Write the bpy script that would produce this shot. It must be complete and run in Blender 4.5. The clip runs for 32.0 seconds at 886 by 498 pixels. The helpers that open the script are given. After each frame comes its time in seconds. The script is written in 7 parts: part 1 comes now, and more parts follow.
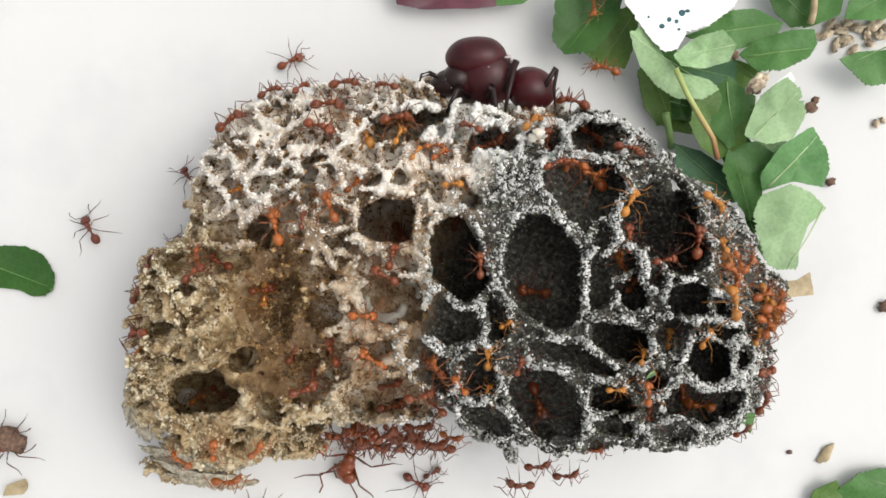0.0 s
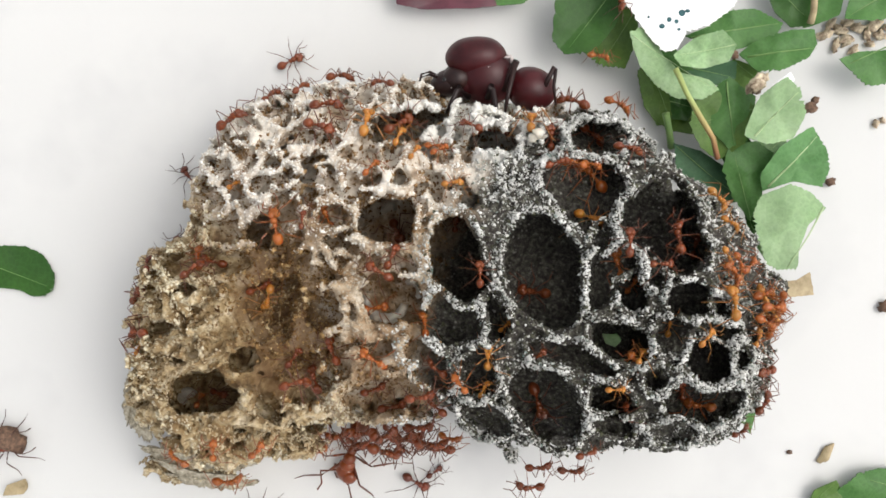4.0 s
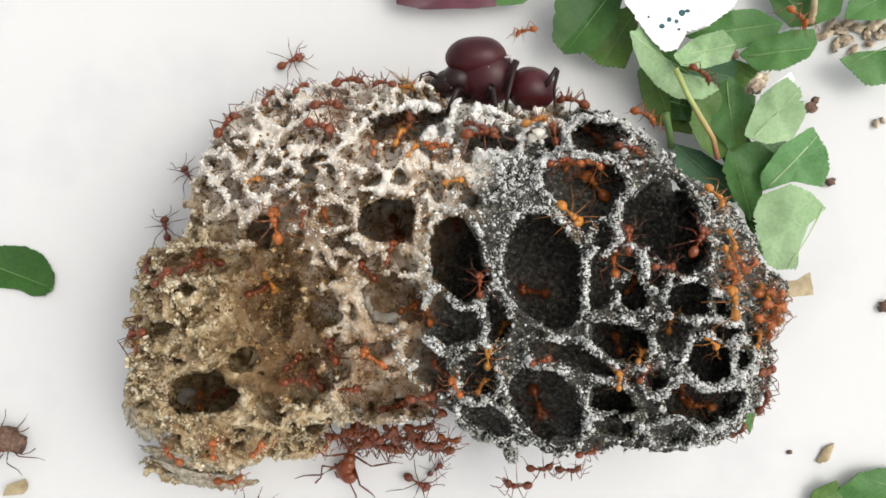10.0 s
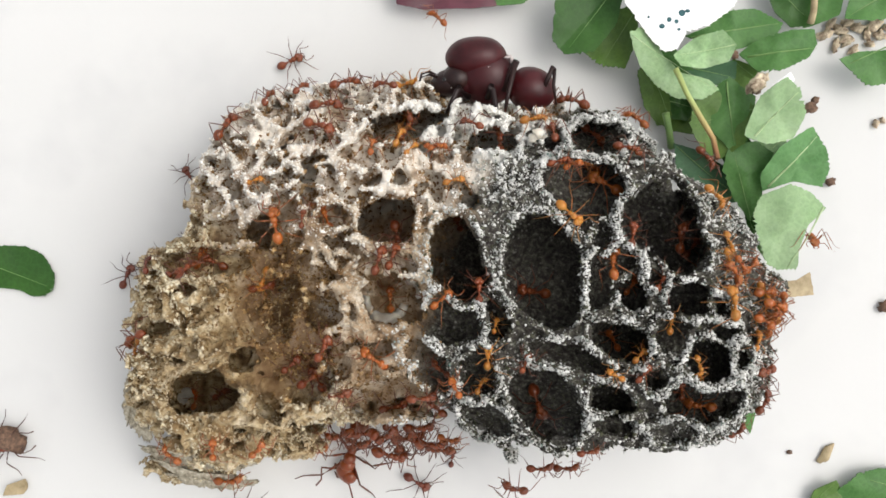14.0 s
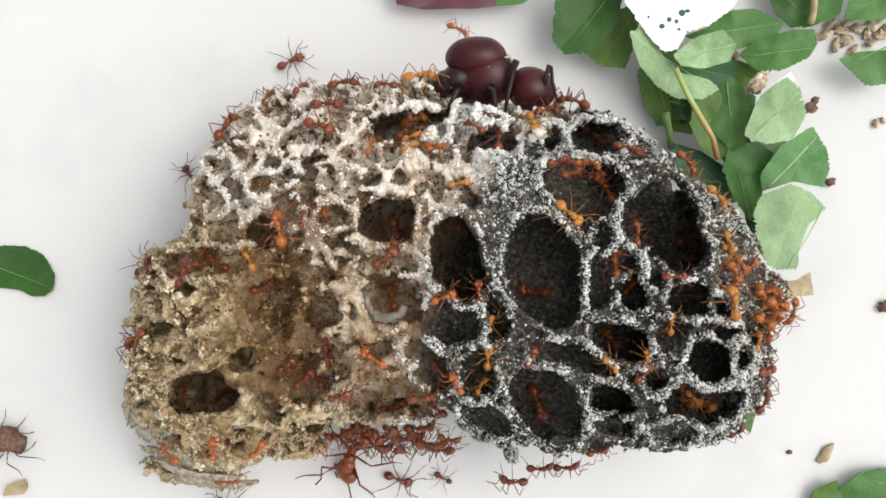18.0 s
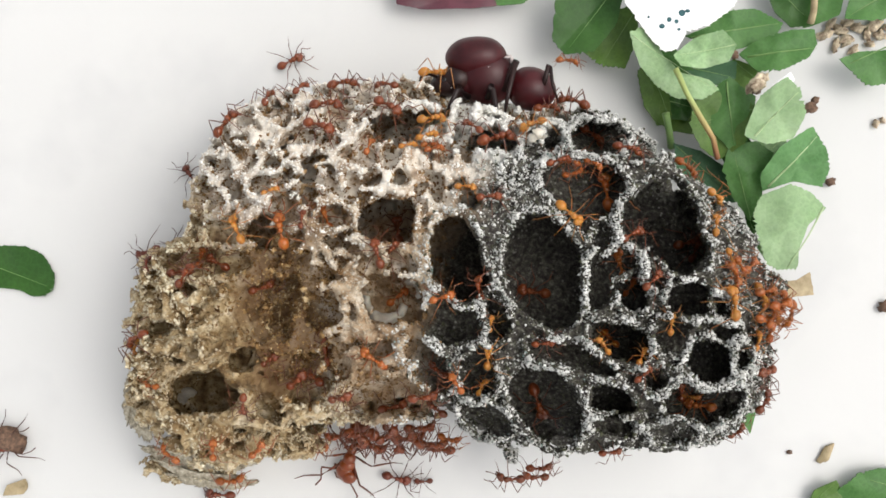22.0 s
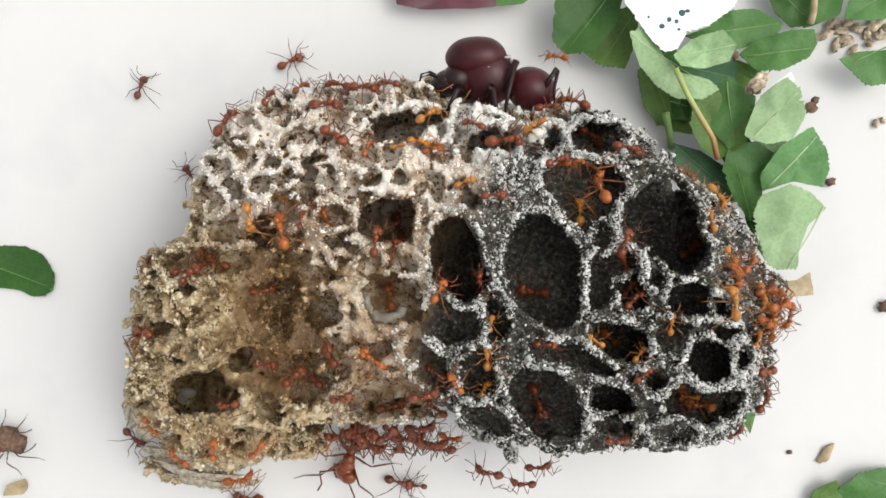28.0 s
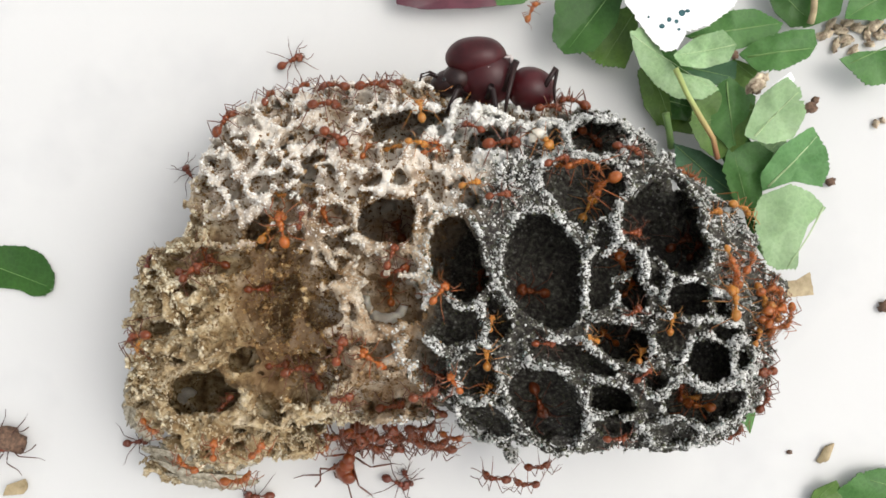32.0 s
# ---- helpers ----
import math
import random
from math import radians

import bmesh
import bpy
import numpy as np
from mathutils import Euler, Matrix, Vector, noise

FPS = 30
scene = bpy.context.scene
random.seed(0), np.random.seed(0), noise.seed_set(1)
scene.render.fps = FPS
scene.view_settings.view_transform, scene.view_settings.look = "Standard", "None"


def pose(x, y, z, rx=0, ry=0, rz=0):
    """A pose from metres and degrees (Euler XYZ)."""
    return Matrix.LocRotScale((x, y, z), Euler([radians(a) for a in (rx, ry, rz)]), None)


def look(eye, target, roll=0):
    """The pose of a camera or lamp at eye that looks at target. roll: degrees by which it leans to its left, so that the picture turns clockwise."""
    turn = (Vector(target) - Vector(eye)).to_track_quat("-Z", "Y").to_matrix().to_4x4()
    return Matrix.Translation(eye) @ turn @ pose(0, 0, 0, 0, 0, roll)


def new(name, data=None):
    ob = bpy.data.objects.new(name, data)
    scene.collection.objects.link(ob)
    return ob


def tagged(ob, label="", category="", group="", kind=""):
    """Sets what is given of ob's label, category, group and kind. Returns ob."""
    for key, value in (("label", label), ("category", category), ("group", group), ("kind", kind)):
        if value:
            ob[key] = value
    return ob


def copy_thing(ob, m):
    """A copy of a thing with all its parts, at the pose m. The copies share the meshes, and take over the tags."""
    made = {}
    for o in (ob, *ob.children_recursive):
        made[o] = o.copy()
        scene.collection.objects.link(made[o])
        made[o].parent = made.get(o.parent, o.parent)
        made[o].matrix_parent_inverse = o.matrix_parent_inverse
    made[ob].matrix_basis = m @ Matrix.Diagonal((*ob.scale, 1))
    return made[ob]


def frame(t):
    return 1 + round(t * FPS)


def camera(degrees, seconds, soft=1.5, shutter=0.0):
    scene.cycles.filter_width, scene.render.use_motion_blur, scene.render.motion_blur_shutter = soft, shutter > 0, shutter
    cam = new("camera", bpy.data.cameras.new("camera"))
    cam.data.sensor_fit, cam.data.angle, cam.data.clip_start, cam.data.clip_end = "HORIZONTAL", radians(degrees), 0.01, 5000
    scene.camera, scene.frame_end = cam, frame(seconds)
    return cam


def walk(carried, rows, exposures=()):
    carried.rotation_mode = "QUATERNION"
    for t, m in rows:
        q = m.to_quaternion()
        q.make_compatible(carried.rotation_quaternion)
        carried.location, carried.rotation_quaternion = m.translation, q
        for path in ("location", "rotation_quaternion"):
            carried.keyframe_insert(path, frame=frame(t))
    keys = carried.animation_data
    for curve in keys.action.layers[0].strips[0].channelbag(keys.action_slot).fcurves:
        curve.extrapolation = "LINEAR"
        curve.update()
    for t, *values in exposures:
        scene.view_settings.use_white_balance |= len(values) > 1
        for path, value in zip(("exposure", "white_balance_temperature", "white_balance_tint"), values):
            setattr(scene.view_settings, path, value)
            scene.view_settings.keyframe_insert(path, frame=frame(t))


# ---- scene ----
# A leafcutter fungus garden on a white tray, seen from straight above by a still camera.
# Sizes below are in millimetres and become metres through MM.
MM = 0.001
EYE = 168.13

cam = camera(50.0, 32.0, soft=1.6)
STILL = pose(0, 0, EYE * MM)
walk(cam, [(0.0, STILL), (32.0, STILL)], exposures=[(0.0, -0.03, 6600, 10), (32.0, -0.03, 6600, 10)])

# ---- light: a bright soft window side and the open sky ----
world = bpy.data.worlds.new("world")
scene.world = world
world.use_nodes = True
wn = world.node_tree
sky = wn.nodes.new("ShaderNodeTexSky")
sky.sky_type = "NISHITA"
sky.sun_disc = False
sky.sun_elevation = radians(60)
sky.sun_rotation = radians(82)
sky.air_density, sky.dust_density, sky.ozone_density = 1.0, 4.0, 1.0
pale = wn.nodes.new("ShaderNodeHueSaturation")
pale.inputs["Saturation"].default_value = 0.22
wn.links.new(sky.outputs[0], pale.inputs["Color"])
wn.links.new(pale.outputs[0], wn.nodes["Background"].inputs[0])
wn.nodes["Background"].inputs[1].default_value = 0.235

sun = new("sun", bpy.data.lights.new("sun", "SUN"))
sun.data.energy = 0.72
sun.data.angle = radians(75)
sun.data.color = (1.0, 0.95, 0.88)
SUN_AZ, SUN_EL = radians(8), radians(60)
sun.matrix_world = look((math.cos(SUN_AZ), math.sin(SUN_AZ), math.tan(SUN_EL)), (0, 0, 0))


# ---- materials ----
class Mat:
    """A node material with short calls for the nodes used here."""

    def __init__(self, name, rough=0.6, spec=0.5):
        self.m = bpy.data.materials.new(name)
        self.m.use_nodes = True
        self.t = self.m.node_tree
        self.b = self.t.nodes["Principled BSDF"]
        self.b.inputs["Roughness"].default_value = rough
        self.b.inputs["Specular IOR Level"].default_value = spec
        self.co = self.t.nodes.new("ShaderNodeTexCoord").outputs["Object"]

    def put(self, sock, value):
        if isinstance(value, bpy.types.NodeSocket):
            self.t.links.new(value, sock)
        else:
            sock.default_value = value

    def noise(self, scale, detail=3.0, rough=0.55, at=None, out=0):
        n = self.t.nodes.new("ShaderNodeTexNoise")
        self.put(n.inputs["Vector"], at or self.co)
        n.inputs["Scale"].default_value = scale
        n.inputs["Detail"].default_value = detail
        n.inputs["Roughness"].default_value = rough
        return n.outputs[out]

    def cells(self, scale, out="Distance", feature="F1"):
        n = self.t.nodes.new("ShaderNodeTexVoronoi")
        n.feature = feature
        self.put(n.inputs["Vector"], self.co)
        n.inputs["Scale"].default_value = scale
        return n.outputs[out]

    def ramp(self, fac, *stops):
        n = self.t.nodes.new("ShaderNodeValToRGB")
        self.put(n.inputs[0], fac)
        e = n.color_ramp.elements
        while len(e) < len(stops):
            e.new(0.5)
        for el, (p, c) in zip(e, stops):
            el.position = p
            el.color = (*c, 1) if isinstance(c, tuple) else (c, c, c, 1)
        return n.outputs[0]

    def mix(self, fac, a, b, blend="MIX"):
        n = self.t.nodes.new("ShaderNodeMix")
        n.data_type, n.blend_type = "RGBA", blend
        self.put(n.inputs[0], fac)
        for s, v in ((n.inputs[6], a), (n.inputs[7], b)):
            self.put(s, (*v, 1) if isinstance(v, tuple) else v)
        return n.outputs[2]

    def math(self, op, a, b=0.0):
        n = self.t.nodes.new("ShaderNodeMath")
        n.operation = op
        self.put(n.inputs[0], a)
        self.put(n.inputs[1], b)
        return n.outputs[0]

    def axis(self):
        n = self.t.nodes.new("ShaderNodeSeparateXYZ")
        self.put(n.inputs[0], self.co)
        return n.outputs

    def any(self):
        return self.t.nodes.new("ShaderNodeObjectInfo").outputs["Random"]

    def island(self):
        return self.t.nodes.new("ShaderNodeNewGeometry").outputs["Random Per Island"]

    def color(self, c):
        self.put(self.b.inputs["Base Color"], (*c, 1) if isinstance(c, tuple) else c)
        return self

    def bump(self, h, dist, strength=1.0):
        n = self.t.nodes.new("ShaderNodeBump")
        n.inputs["Strength"].default_value = strength
        n.inputs["Distance"].default_value = dist * MM
        self.put(n.inputs["Height"], h)
        self.put(self.b.inputs["Normal"], n.outputs[0])
        return self

    def set(self, **kw):
        for k, v in kw.items():
            self.put(self.b.inputs[k.replace("_", " ")], v)
        return self


def floor_material():
    m = Mat("white tray", 0.55, 0.4)
    big = m.noise(14, 3)
    fine = m.noise(900, 4)
    # broad soft patches of cooler grey, spread by noise
    mottle = m.ramp(m.noise(26, 4, 0.6), (0.52, 0.0), (0.72, 1.0))
    c = m.mix(big, (0.55, 0.555, 0.543), (0.66, 0.66, 0.645))
    c = m.mix(m.math("MULTIPLY", mottle, 0.5), c, (0.47, 0.475, 0.48))
    return m.color(c).bump(fine, 0.03, 0.3).m


def garden_material():
    """Three ages of one fungus: tan and old, cream and grown through, black fresh pulp under white threads."""
    m = Mat("fungus garden", 0.85, 0.25)
    ax = m.axis()
    wob = m.math("MULTIPLY", m.math("SUBTRACT", m.noise(110, 4, 0.6), 0.5), 0.016)
    # black zone
    d = m.math("ADD", m.math("MULTIPLY", ax[0], 0.96), m.math("MULTIPLY", ax[1], -0.10))
    d = m.math("SUBTRACT", d, m.math("MULTIPLY", m.math("MAXIMUM", m.math("SUBTRACT", ax[1], 1.0 * MM), 0.0), 0.5))
    d = m.math("SUBTRACT", d, m.math("MULTIPLY", m.math("MAXIMUM", m.math("SUBTRACT", ax[1], 13.5 * MM), 0.0), 0.9))
    bay = m.math("DIVIDE", m.math("ADD", ax[1], 12 * MM), 6 * MM)
    bay = m.math("POWER", 2.718, m.math("MULTIPLY", m.math("MULTIPLY", bay, bay), -1.0))
    d = m.math("ADD", d, m.math("MULTIPLY", bay, 1.5 * MM))
    d = m.math("SUBTRACT", m.math("ADD", d, wob), BLACK_FROM * MM)
    black = m.ramp(m.math("MULTIPLY", d, 190), (0.0, 0.0), (1.0, 1.0))
    # tan zone
    e = m.math("ADD", m.math("MULTIPLY", ax[0], -0.82), m.math("MULTIPLY", ax[1], -0.57))
    e = m.math("SUBTRACT", m.math("ADD", e, wob), TAN_FROM * MM)
    tan = m.ramp(m.math("MULTIPLY", e, 140), (0.0, 0.0), (1.0, 1.0))
    grain = m.noise(1500, 5, 0.7)
    lumps = m.noise(330, 4, 0.6)
    spots = m.cells(1300)
    cream = m.ramp(lumps, (0.30, (0.20, 0.12, 0.06)), (0.45, (0.40, 0.28, 0.165)), (0.57, (0.57, 0.47, 0.34)), (0.70, (0.77, 0.72, 0.63)))
    specks = m.ramp(grain, (0.38, 1.0), (0.46, 0.0))
    cream = m.mix(m.ramp(m.noise(85, 3), (0.42, 0.6), (0.60, 0.0)), cream, (0.28, 0.18, 0.10))
    cream = m.mix(m.math("MULTIPLY", specks, 0.5), cream, (0.10, 0.07, 0.045))
    tanc = m.ramp(lumps, (0.30, (0.10, 0.055, 0.025)), (0.43, (0.27, 0.18, 0.085)), (0.55, (0.48, 0.37, 0.21)), (0.68, (0.66, 0.57, 0.41)))
    tanc = m.mix(m.math("MULTIPLY", specks, 0.5), tanc, (0.07, 0.04, 0.02))
    pulp = m.ramp(m.noise(1500, 5, 0.7), (0.40, (0.030, 0.025, 0.023)), (0.50, (0.062, 0.056, 0.048)), (0.60, (0.11, 0.11, 0.085)), (0.70, (0.23, 0.23, 0.19)))
    thread = m.math("MULTIPLY", m.ramp(spots, (0.16, 1.0), (0.30, 0.0)), m.ramp(m.noise(260, 3), (0.45, 0.0), (0.60, 0.45)))
    pulp = m.mix(thread, pulp, (0.55, 0.55, 0.50))
    upper = m.ramp(m.math("MULTIPLY", m.math("ADD", ax[1], wob), 90), (0.1, 0.05), (0.9, 0.75))
    cream = m.mix(m.math("MULTIPLY", upper, m.ramp(lumps, (0.38, 0.2), (0.55, 1.0))), cream, (0.81, 0.76, 0.67))
    c = m.mix(tan, cream, tanc)
    # a darker brown ellipse over the valley between the tan and the cream part
    vx = m.math("DIVIDE", m.math("ADD", m.math("ADD", ax[0], m.math("MULTIPLY", wob, 1.3)), 24.0 * MM), 8.5 * MM)
    vy = m.math("DIVIDE", m.math("ADD", m.math("ADD", ax[1], wob), 11.0 * MM), 13.0 * MM)
    valley = m.math("ADD", m.math("MULTIPLY", vx, vx), m.math("MULTIPLY", vy, vy))
    c = m.mix(m.ramp(valley, (0.45, 0.8), (1.0, 0.0)), c, m.mix(lumps, (0.06, 0.03, 0.013), (0.25, 0.14, 0.06)))
    c = m.mix(black, c, pulp)
    # a thick white growth at the far rim
    px = m.math("DIVIDE", m.math("SUBTRACT", m.math("ADD", ax[0], wob), 5 * MM), 12 * MM)
    py = m.math("DIVIDE", m.math("SUBTRACT", m.math("ADD", ax[1], wob), 18.5 * MM), 5 * MM)
    far = m.math("ADD", m.math("MULTIPLY", px, px), m.math("MULTIPLY", py, py))
    c = m.mix(m.ramp(far, (0.5, 0.9), (1.0, 0.0)), c, (0.80, 0.79, 0.74))
    h = m.math("ADD", grain, m.math("MULTIPLY", m.noise(700, 4), 1.5))
    return m.color(c).bump(h, 0.35, 0.9).m


def crumb_material(name, own, stain, *colors):
    m = Mat(name, 1.0, 0.02)
    stops = [(i / max(1, len(colors) - 1), c) for i, c in enumerate(colors)]
    fac = m.math("ADD", m.math("MULTIPLY", m.island(), own), m.math("SUBTRACT", m.math("MULTIPLY", m.noise(420, 5, 0.65), 1.7), 0.35 + 0.5 * own))
    c = m.ramp(fac, *stops)
    if stain:
        c = m.mix(m.ramp(m.noise(85, 3), (0.40, 0.6), (0.56, 0.0)), c, (0.30, 0.20, 0.10))
    return m.color(c).m


def leaf_material(name, dark, light, gloss=0.42):
    m = Mat(name, gloss, 0.2)
    big = m.ramp(m.noise(90, 3), (0.30, dark), (0.70, light))
    small = m.noise(1500, 4)
    c = m.mix(m.ramp(small, (0.35, 0.30), (0.6, 0.0)), big, tuple(0.6 * v for v in dark))
    veins = m.cells(900, feature="DISTANCE_TO_EDGE")
    c = m.mix(m.ramp(veins, (0.0, 0.16), (0.14, 0.0)), c, tuple(min(1, 1.25 * v + 0.01) for v in light))
    c = m.mix(m.math("MULTIPLY", m.any(), 0.35), c, tuple(0.7 * v for v in light))
    m.set(Subsurface_Weight=0.15, Subsurface_Radius=(0.0006, 0.0012, 0.0003))
    return m.color(c).bump(m.math("ADD", small, m.math("MULTIPLY", veins, 1.5)), 0.06, 0.4).m


def stalk_material():
    """A leaf stalk, yellow green at its upper end and dried brown at the other."""
    m = Mat("drying leaf stalk", 0.5)
    way = m.math("ADD", m.math("MULTIPLY", m.axis()[1], 70), m.math("ADD", 0.4, m.math("MULTIPLY", m.noise(300, 3), 0.25)))
    c = m.ramp(way, (0.1, (0.30, 0.13, 0.06)), (0.42, (0.42, 0.30, 0.12)), (0.75, (0.36, 0.43, 0.14)))
    return m.color(c).bump(m.noise(1400, 4), 0.08, 0.5).m


def plain_material(name, dark, light, rough=0.6, scale=400, rel=0.1, **kw):
    m = Mat(name, rough)
    c = m.ramp(m.noise(scale, 5, 0.65), (0.33, dark), (0.67, light))
    if kw:
        m.set(**kw)
    return m.color(c).bump(m.noise(scale * 3, 4), rel, 0.6).m


def shell_material(name, deep, mid, rough=0.3, sub=0.3, spec=0.35, coat=0.25):
    """Smooth chitin: a little darker or lighter from one animal to the next."""
    m = Mat(name, rough, spec)
    c = m.mix(m.ramp(m.noise(260, 4, 0.6), (0.34, 0.0), (0.62, 1.0)), deep, mid)
    c = m.mix(m.math("MULTIPLY", m.any(), 0.45), c, tuple(0.5 * v for v in deep))
    m.set(Subsurface_Weight=sub, Subsurface_Radius=(0.0009, 0.0003, 0.0001), Coat_Weight=coat, Coat_Roughness=0.06)
    return m.color(c).bump(m.noise(3000, 3), 0.03, 0.4).m


# ---- building helpers ----
def mesh_of(name, verts, faces, material, smooth=True):
    me = bpy.data.meshes.new(name)
    me.from_pydata([tuple(MM * c for c in v) for v in verts], [], faces)
    me.materials.append(material)
    if smooth:
        me.polygons.foreach_set("use_smooth", [True] * len(me.polygons))
    me.update()
    return me


def part(name, geo, material, parent, label="", smooth=True):
    """One mesh object made of (vertices, faces) in millimetres, under a thing or a part."""
    ob = new(name, geo if isinstance(geo, bpy.types.Mesh) else mesh_of(name, *geo, material, smooth))
    ob.parent = parent
    return tagged(ob, label) if label else ob


def join(*geos):
    vs, fs = [], []
    for v, f in geos:
        n = len(vs)
        vs += [tuple(p) for p in v]
        fs += [tuple(i + n for i in q) for q in f]
    return vs, fs


def blob(center, radii, turn=None, nu=14, nv=9, shape=None):
    """A closed rounded body; shape(u) widens it along its x axis, u from -1 to 1."""
    turn = turn or Matrix.Identity(3)
    vs, fs = [], []
    c = Vector(center)
    for j in range(nv + 1):
        a = math.pi * j / nv
        u = -math.cos(a)
        w = math.sin(a) * (shape(u) if shape else 1)
        ring = 1 if j in (0, nv) else nu
        for i in range(ring):
            b = 2 * math.pi * i / nu
            p = Vector((u * radii[0], w * math.cos(b) * radii[1], w * math.sin(b) * radii[2]))
            vs.append(tuple(c + turn @ p))
    for i in range(nu):
        fs.append((0, 1 + (i + 1) % nu, 1 + i))
        last = 1 + (nv - 1) * nu
        base = last - nu
        fs.append((last, base + i, base + (i + 1) % nu))
    for j in range(nv - 2):
        a, b = 1 + j * nu, 1 + (j + 1) * nu
        for i in range(nu):
            k = (i + 1) % nu
            fs.append((a + i, a + k, b + k, b + i))
    return vs, fs


def tube(points, radii, n=6):
    """A tapering round limb through the points."""
    pts = [Vector(p) for p in points]
    vs, fs = [], []
    for i, p in enumerate(pts):
        d = (pts[min(i + 1, len(pts) - 1)] - pts[max(i - 1, 0)]).normalized()
        s = d.orthogonal().normalized()
        t = d.cross(s)
        for k in range(n):
            a = 2 * math.pi * k / n
            vs.append(tuple(p + radii[i] * (math.cos(a) * s + math.sin(a) * t)))
    for i in range(len(pts) - 1):
        for k in range(n):
            a, b = i * n + k, i * n + (k + 1) % n
            fs.append((a, b, b + n, a + n))
    fs.append(tuple(range(n))[::-1])
    fs.append(tuple(range((len(pts) - 1) * n, len(pts) * n)))
    return vs, fs


def empty(name, m=None):
    ob = new(name)
    ob.empty_display_size = 0.002
    if m is not None:
        ob.matrix_basis = m
    return ob


def upright(x, y, z, heading=0.0, up=(0, 0, 1)):
    """The pose in metres of a thing at (x, y, z) mm whose x axis points along the heading (degrees) and whose z axis is up."""
    u = Vector(up).normalized()
    f = Vector((math.cos(radians(heading)), math.sin(radians(heading)), 0))
    f = f - u * f.dot(u)
    if f.length < 0.2:
        f = u.orthogonal()
    f.normalize()
    s = u.cross(f)
    m = Matrix((f, s, u)).transposed().to_4x4()
    m.translation = Vector((x, y, z)) * MM
    return m


# ---- the fungus garden's body: a field on a grid, negative inside ----
STEP = 0.33
LOW = np.array((-63.0, -46.0, -1.2))
COUNT = (366, 252, 136)
AX = [LOW[i] + STEP * np.arange(COUNT[i], dtype=np.float32) for i in range(3)]


def smooth_noise(cell, seed):
    """Value noise from -1 to 1 on the grid, with lumps of about that size."""
    rng = np.random.default_rng(seed)
    idx, wt = [], []
    for a in AX:
        p = (a - a[0]) / cell
        i = np.floor(p).astype(int)
        f = p - i
        idx.append(i)
        wt.append((f * f * (3 - 2 * f)).astype(np.float32))
    lat = rng.uniform(-1, 1, [i[-1] + 2 for i in idx]).astype(np.float32)
    for k in range(3):
        shape = [1, 1, 1]
        shape[k] = -1
        w = wt[k].reshape(shape)
        lat = np.take(lat, idx[k], axis=k) * (1 - w) + np.take(lat, idx[k] + 1, axis=k) * w
    return lat


def outline_distance(corners, s=(slice(None), slice(None))):
    """Signed distance on the plan, or on a window of it, to the closed outline, negative inside."""
    px, py = np.meshgrid(AX[0][s[0]], AX[1][s[1]], indexing="ij")
    best = np.full(px.shape, 1e9, np.float32)
    inside = np.zeros(px.shape, bool)
    for (ax, ay), (bx, by) in zip(corners, corners[1:] + corners[:1]):
        ex, ey = bx - ax, by - ay
        t = np.clip(((px - ax) * ex + (py - ay) * ey) / (ex * ex + ey * ey), 0, 1)
        best = np.minimum(best, (px - ax - t * ex) ** 2 + (py - ay - t * ey) ** 2)
        if ay != by:
            cross = ((ay > py) != (by > py)) & (px < ex * (py - ay) / ey + ax)
            inside ^= cross
    return np.sqrt(best) * np.where(inside, -1, 1).astype(np.float32)


def soft_max(a, b, k):
    h = np.clip(0.5 + 0.5 * (a - b) / k, 0, 1)
    return b + (a - b) * h + k * h * (1 - h)


def soft_min(a, b, k):
    return -soft_max(-a, -b, k)


def plan_top():
    """Height of the garden's upper side over the plan, before rounding and holes."""
    x, y = np.meshgrid(AX[0], AX[1], indexing="ij")
    top = 40 - 0.0022 * (x - 12) ** 2 - 0.004 * (y + 4) ** 2
    top = top - 5.0 / (1 + np.exp(-(y - 14) / 2.5)) - 3.0 / (1 + np.exp((x + 30) / 3))
    return top.astype(np.float32)


def base_field():
    d = outline_distance(OUTLINE)
    top = plan_top()
    z = AX[2][None, None, :]
    under = 0.004 * np.clip(WAIST - z, 0, None) ** 2
    f = soft_max(d[:, :, None] + under, z - top[:, :, None], 15.0)
    return soft_max(f, -z - 0.0 * f, 1.0).astype(np.float32)


def ellipsoid_into(f, center, radii, turn, k, cut):
    """Cuts the ellipsoid out of the field, or adds it, within its own box."""
    r = max(radii) * 1.25 + k
    lo = [max(0, int((center[i] - r - LOW[i]) / STEP)) for i in range(3)]
    hi = [min(COUNT[i], int((center[i] + r - LOW[i]) / STEP) + 2) for i in range(3)]
    s = tuple(slice(a, b) for a, b in zip(lo, hi))
    if any(a >= b for a, b in zip(lo, hi)):
        return
    x, y, z = np.meshgrid(*[AX[i][s[i]] - center[i] for i in range(3)], indexing="ij")
    c, n = math.cos(turn), math.sin(turn)
    u, v = c * x + n * y, -n * x + c * y
    q = (((u / radii[0]) ** 2 + (v / radii[1]) ** 2) ** 1.5 + np.abs(z / radii[2]) ** 3) ** (1 / 3)
    e = (q - 1) * min(radii)
    e = e + 0.28 * WARP[s]
    f[s] = soft_max(f[s], -e, k) if cut else soft_min(f[s], e, k)


def black_at(x, y):
    """How far into the black part a plan point lies, in millimetres."""
    return 0.96 * x - 0.10 * y - 0.5 * np.maximum(y - 1.0, 0) - 0.9 * np.maximum(y - 13.5, 0) + 1.5 * np.exp(-((y + 12) / 6) ** 2) - BLACK_FROM


def tan_at(x, y):
    """How far into the tan part a plan point lies, in millimetres."""
    return -0.82 * x - 0.57 * y - TAN_FROM


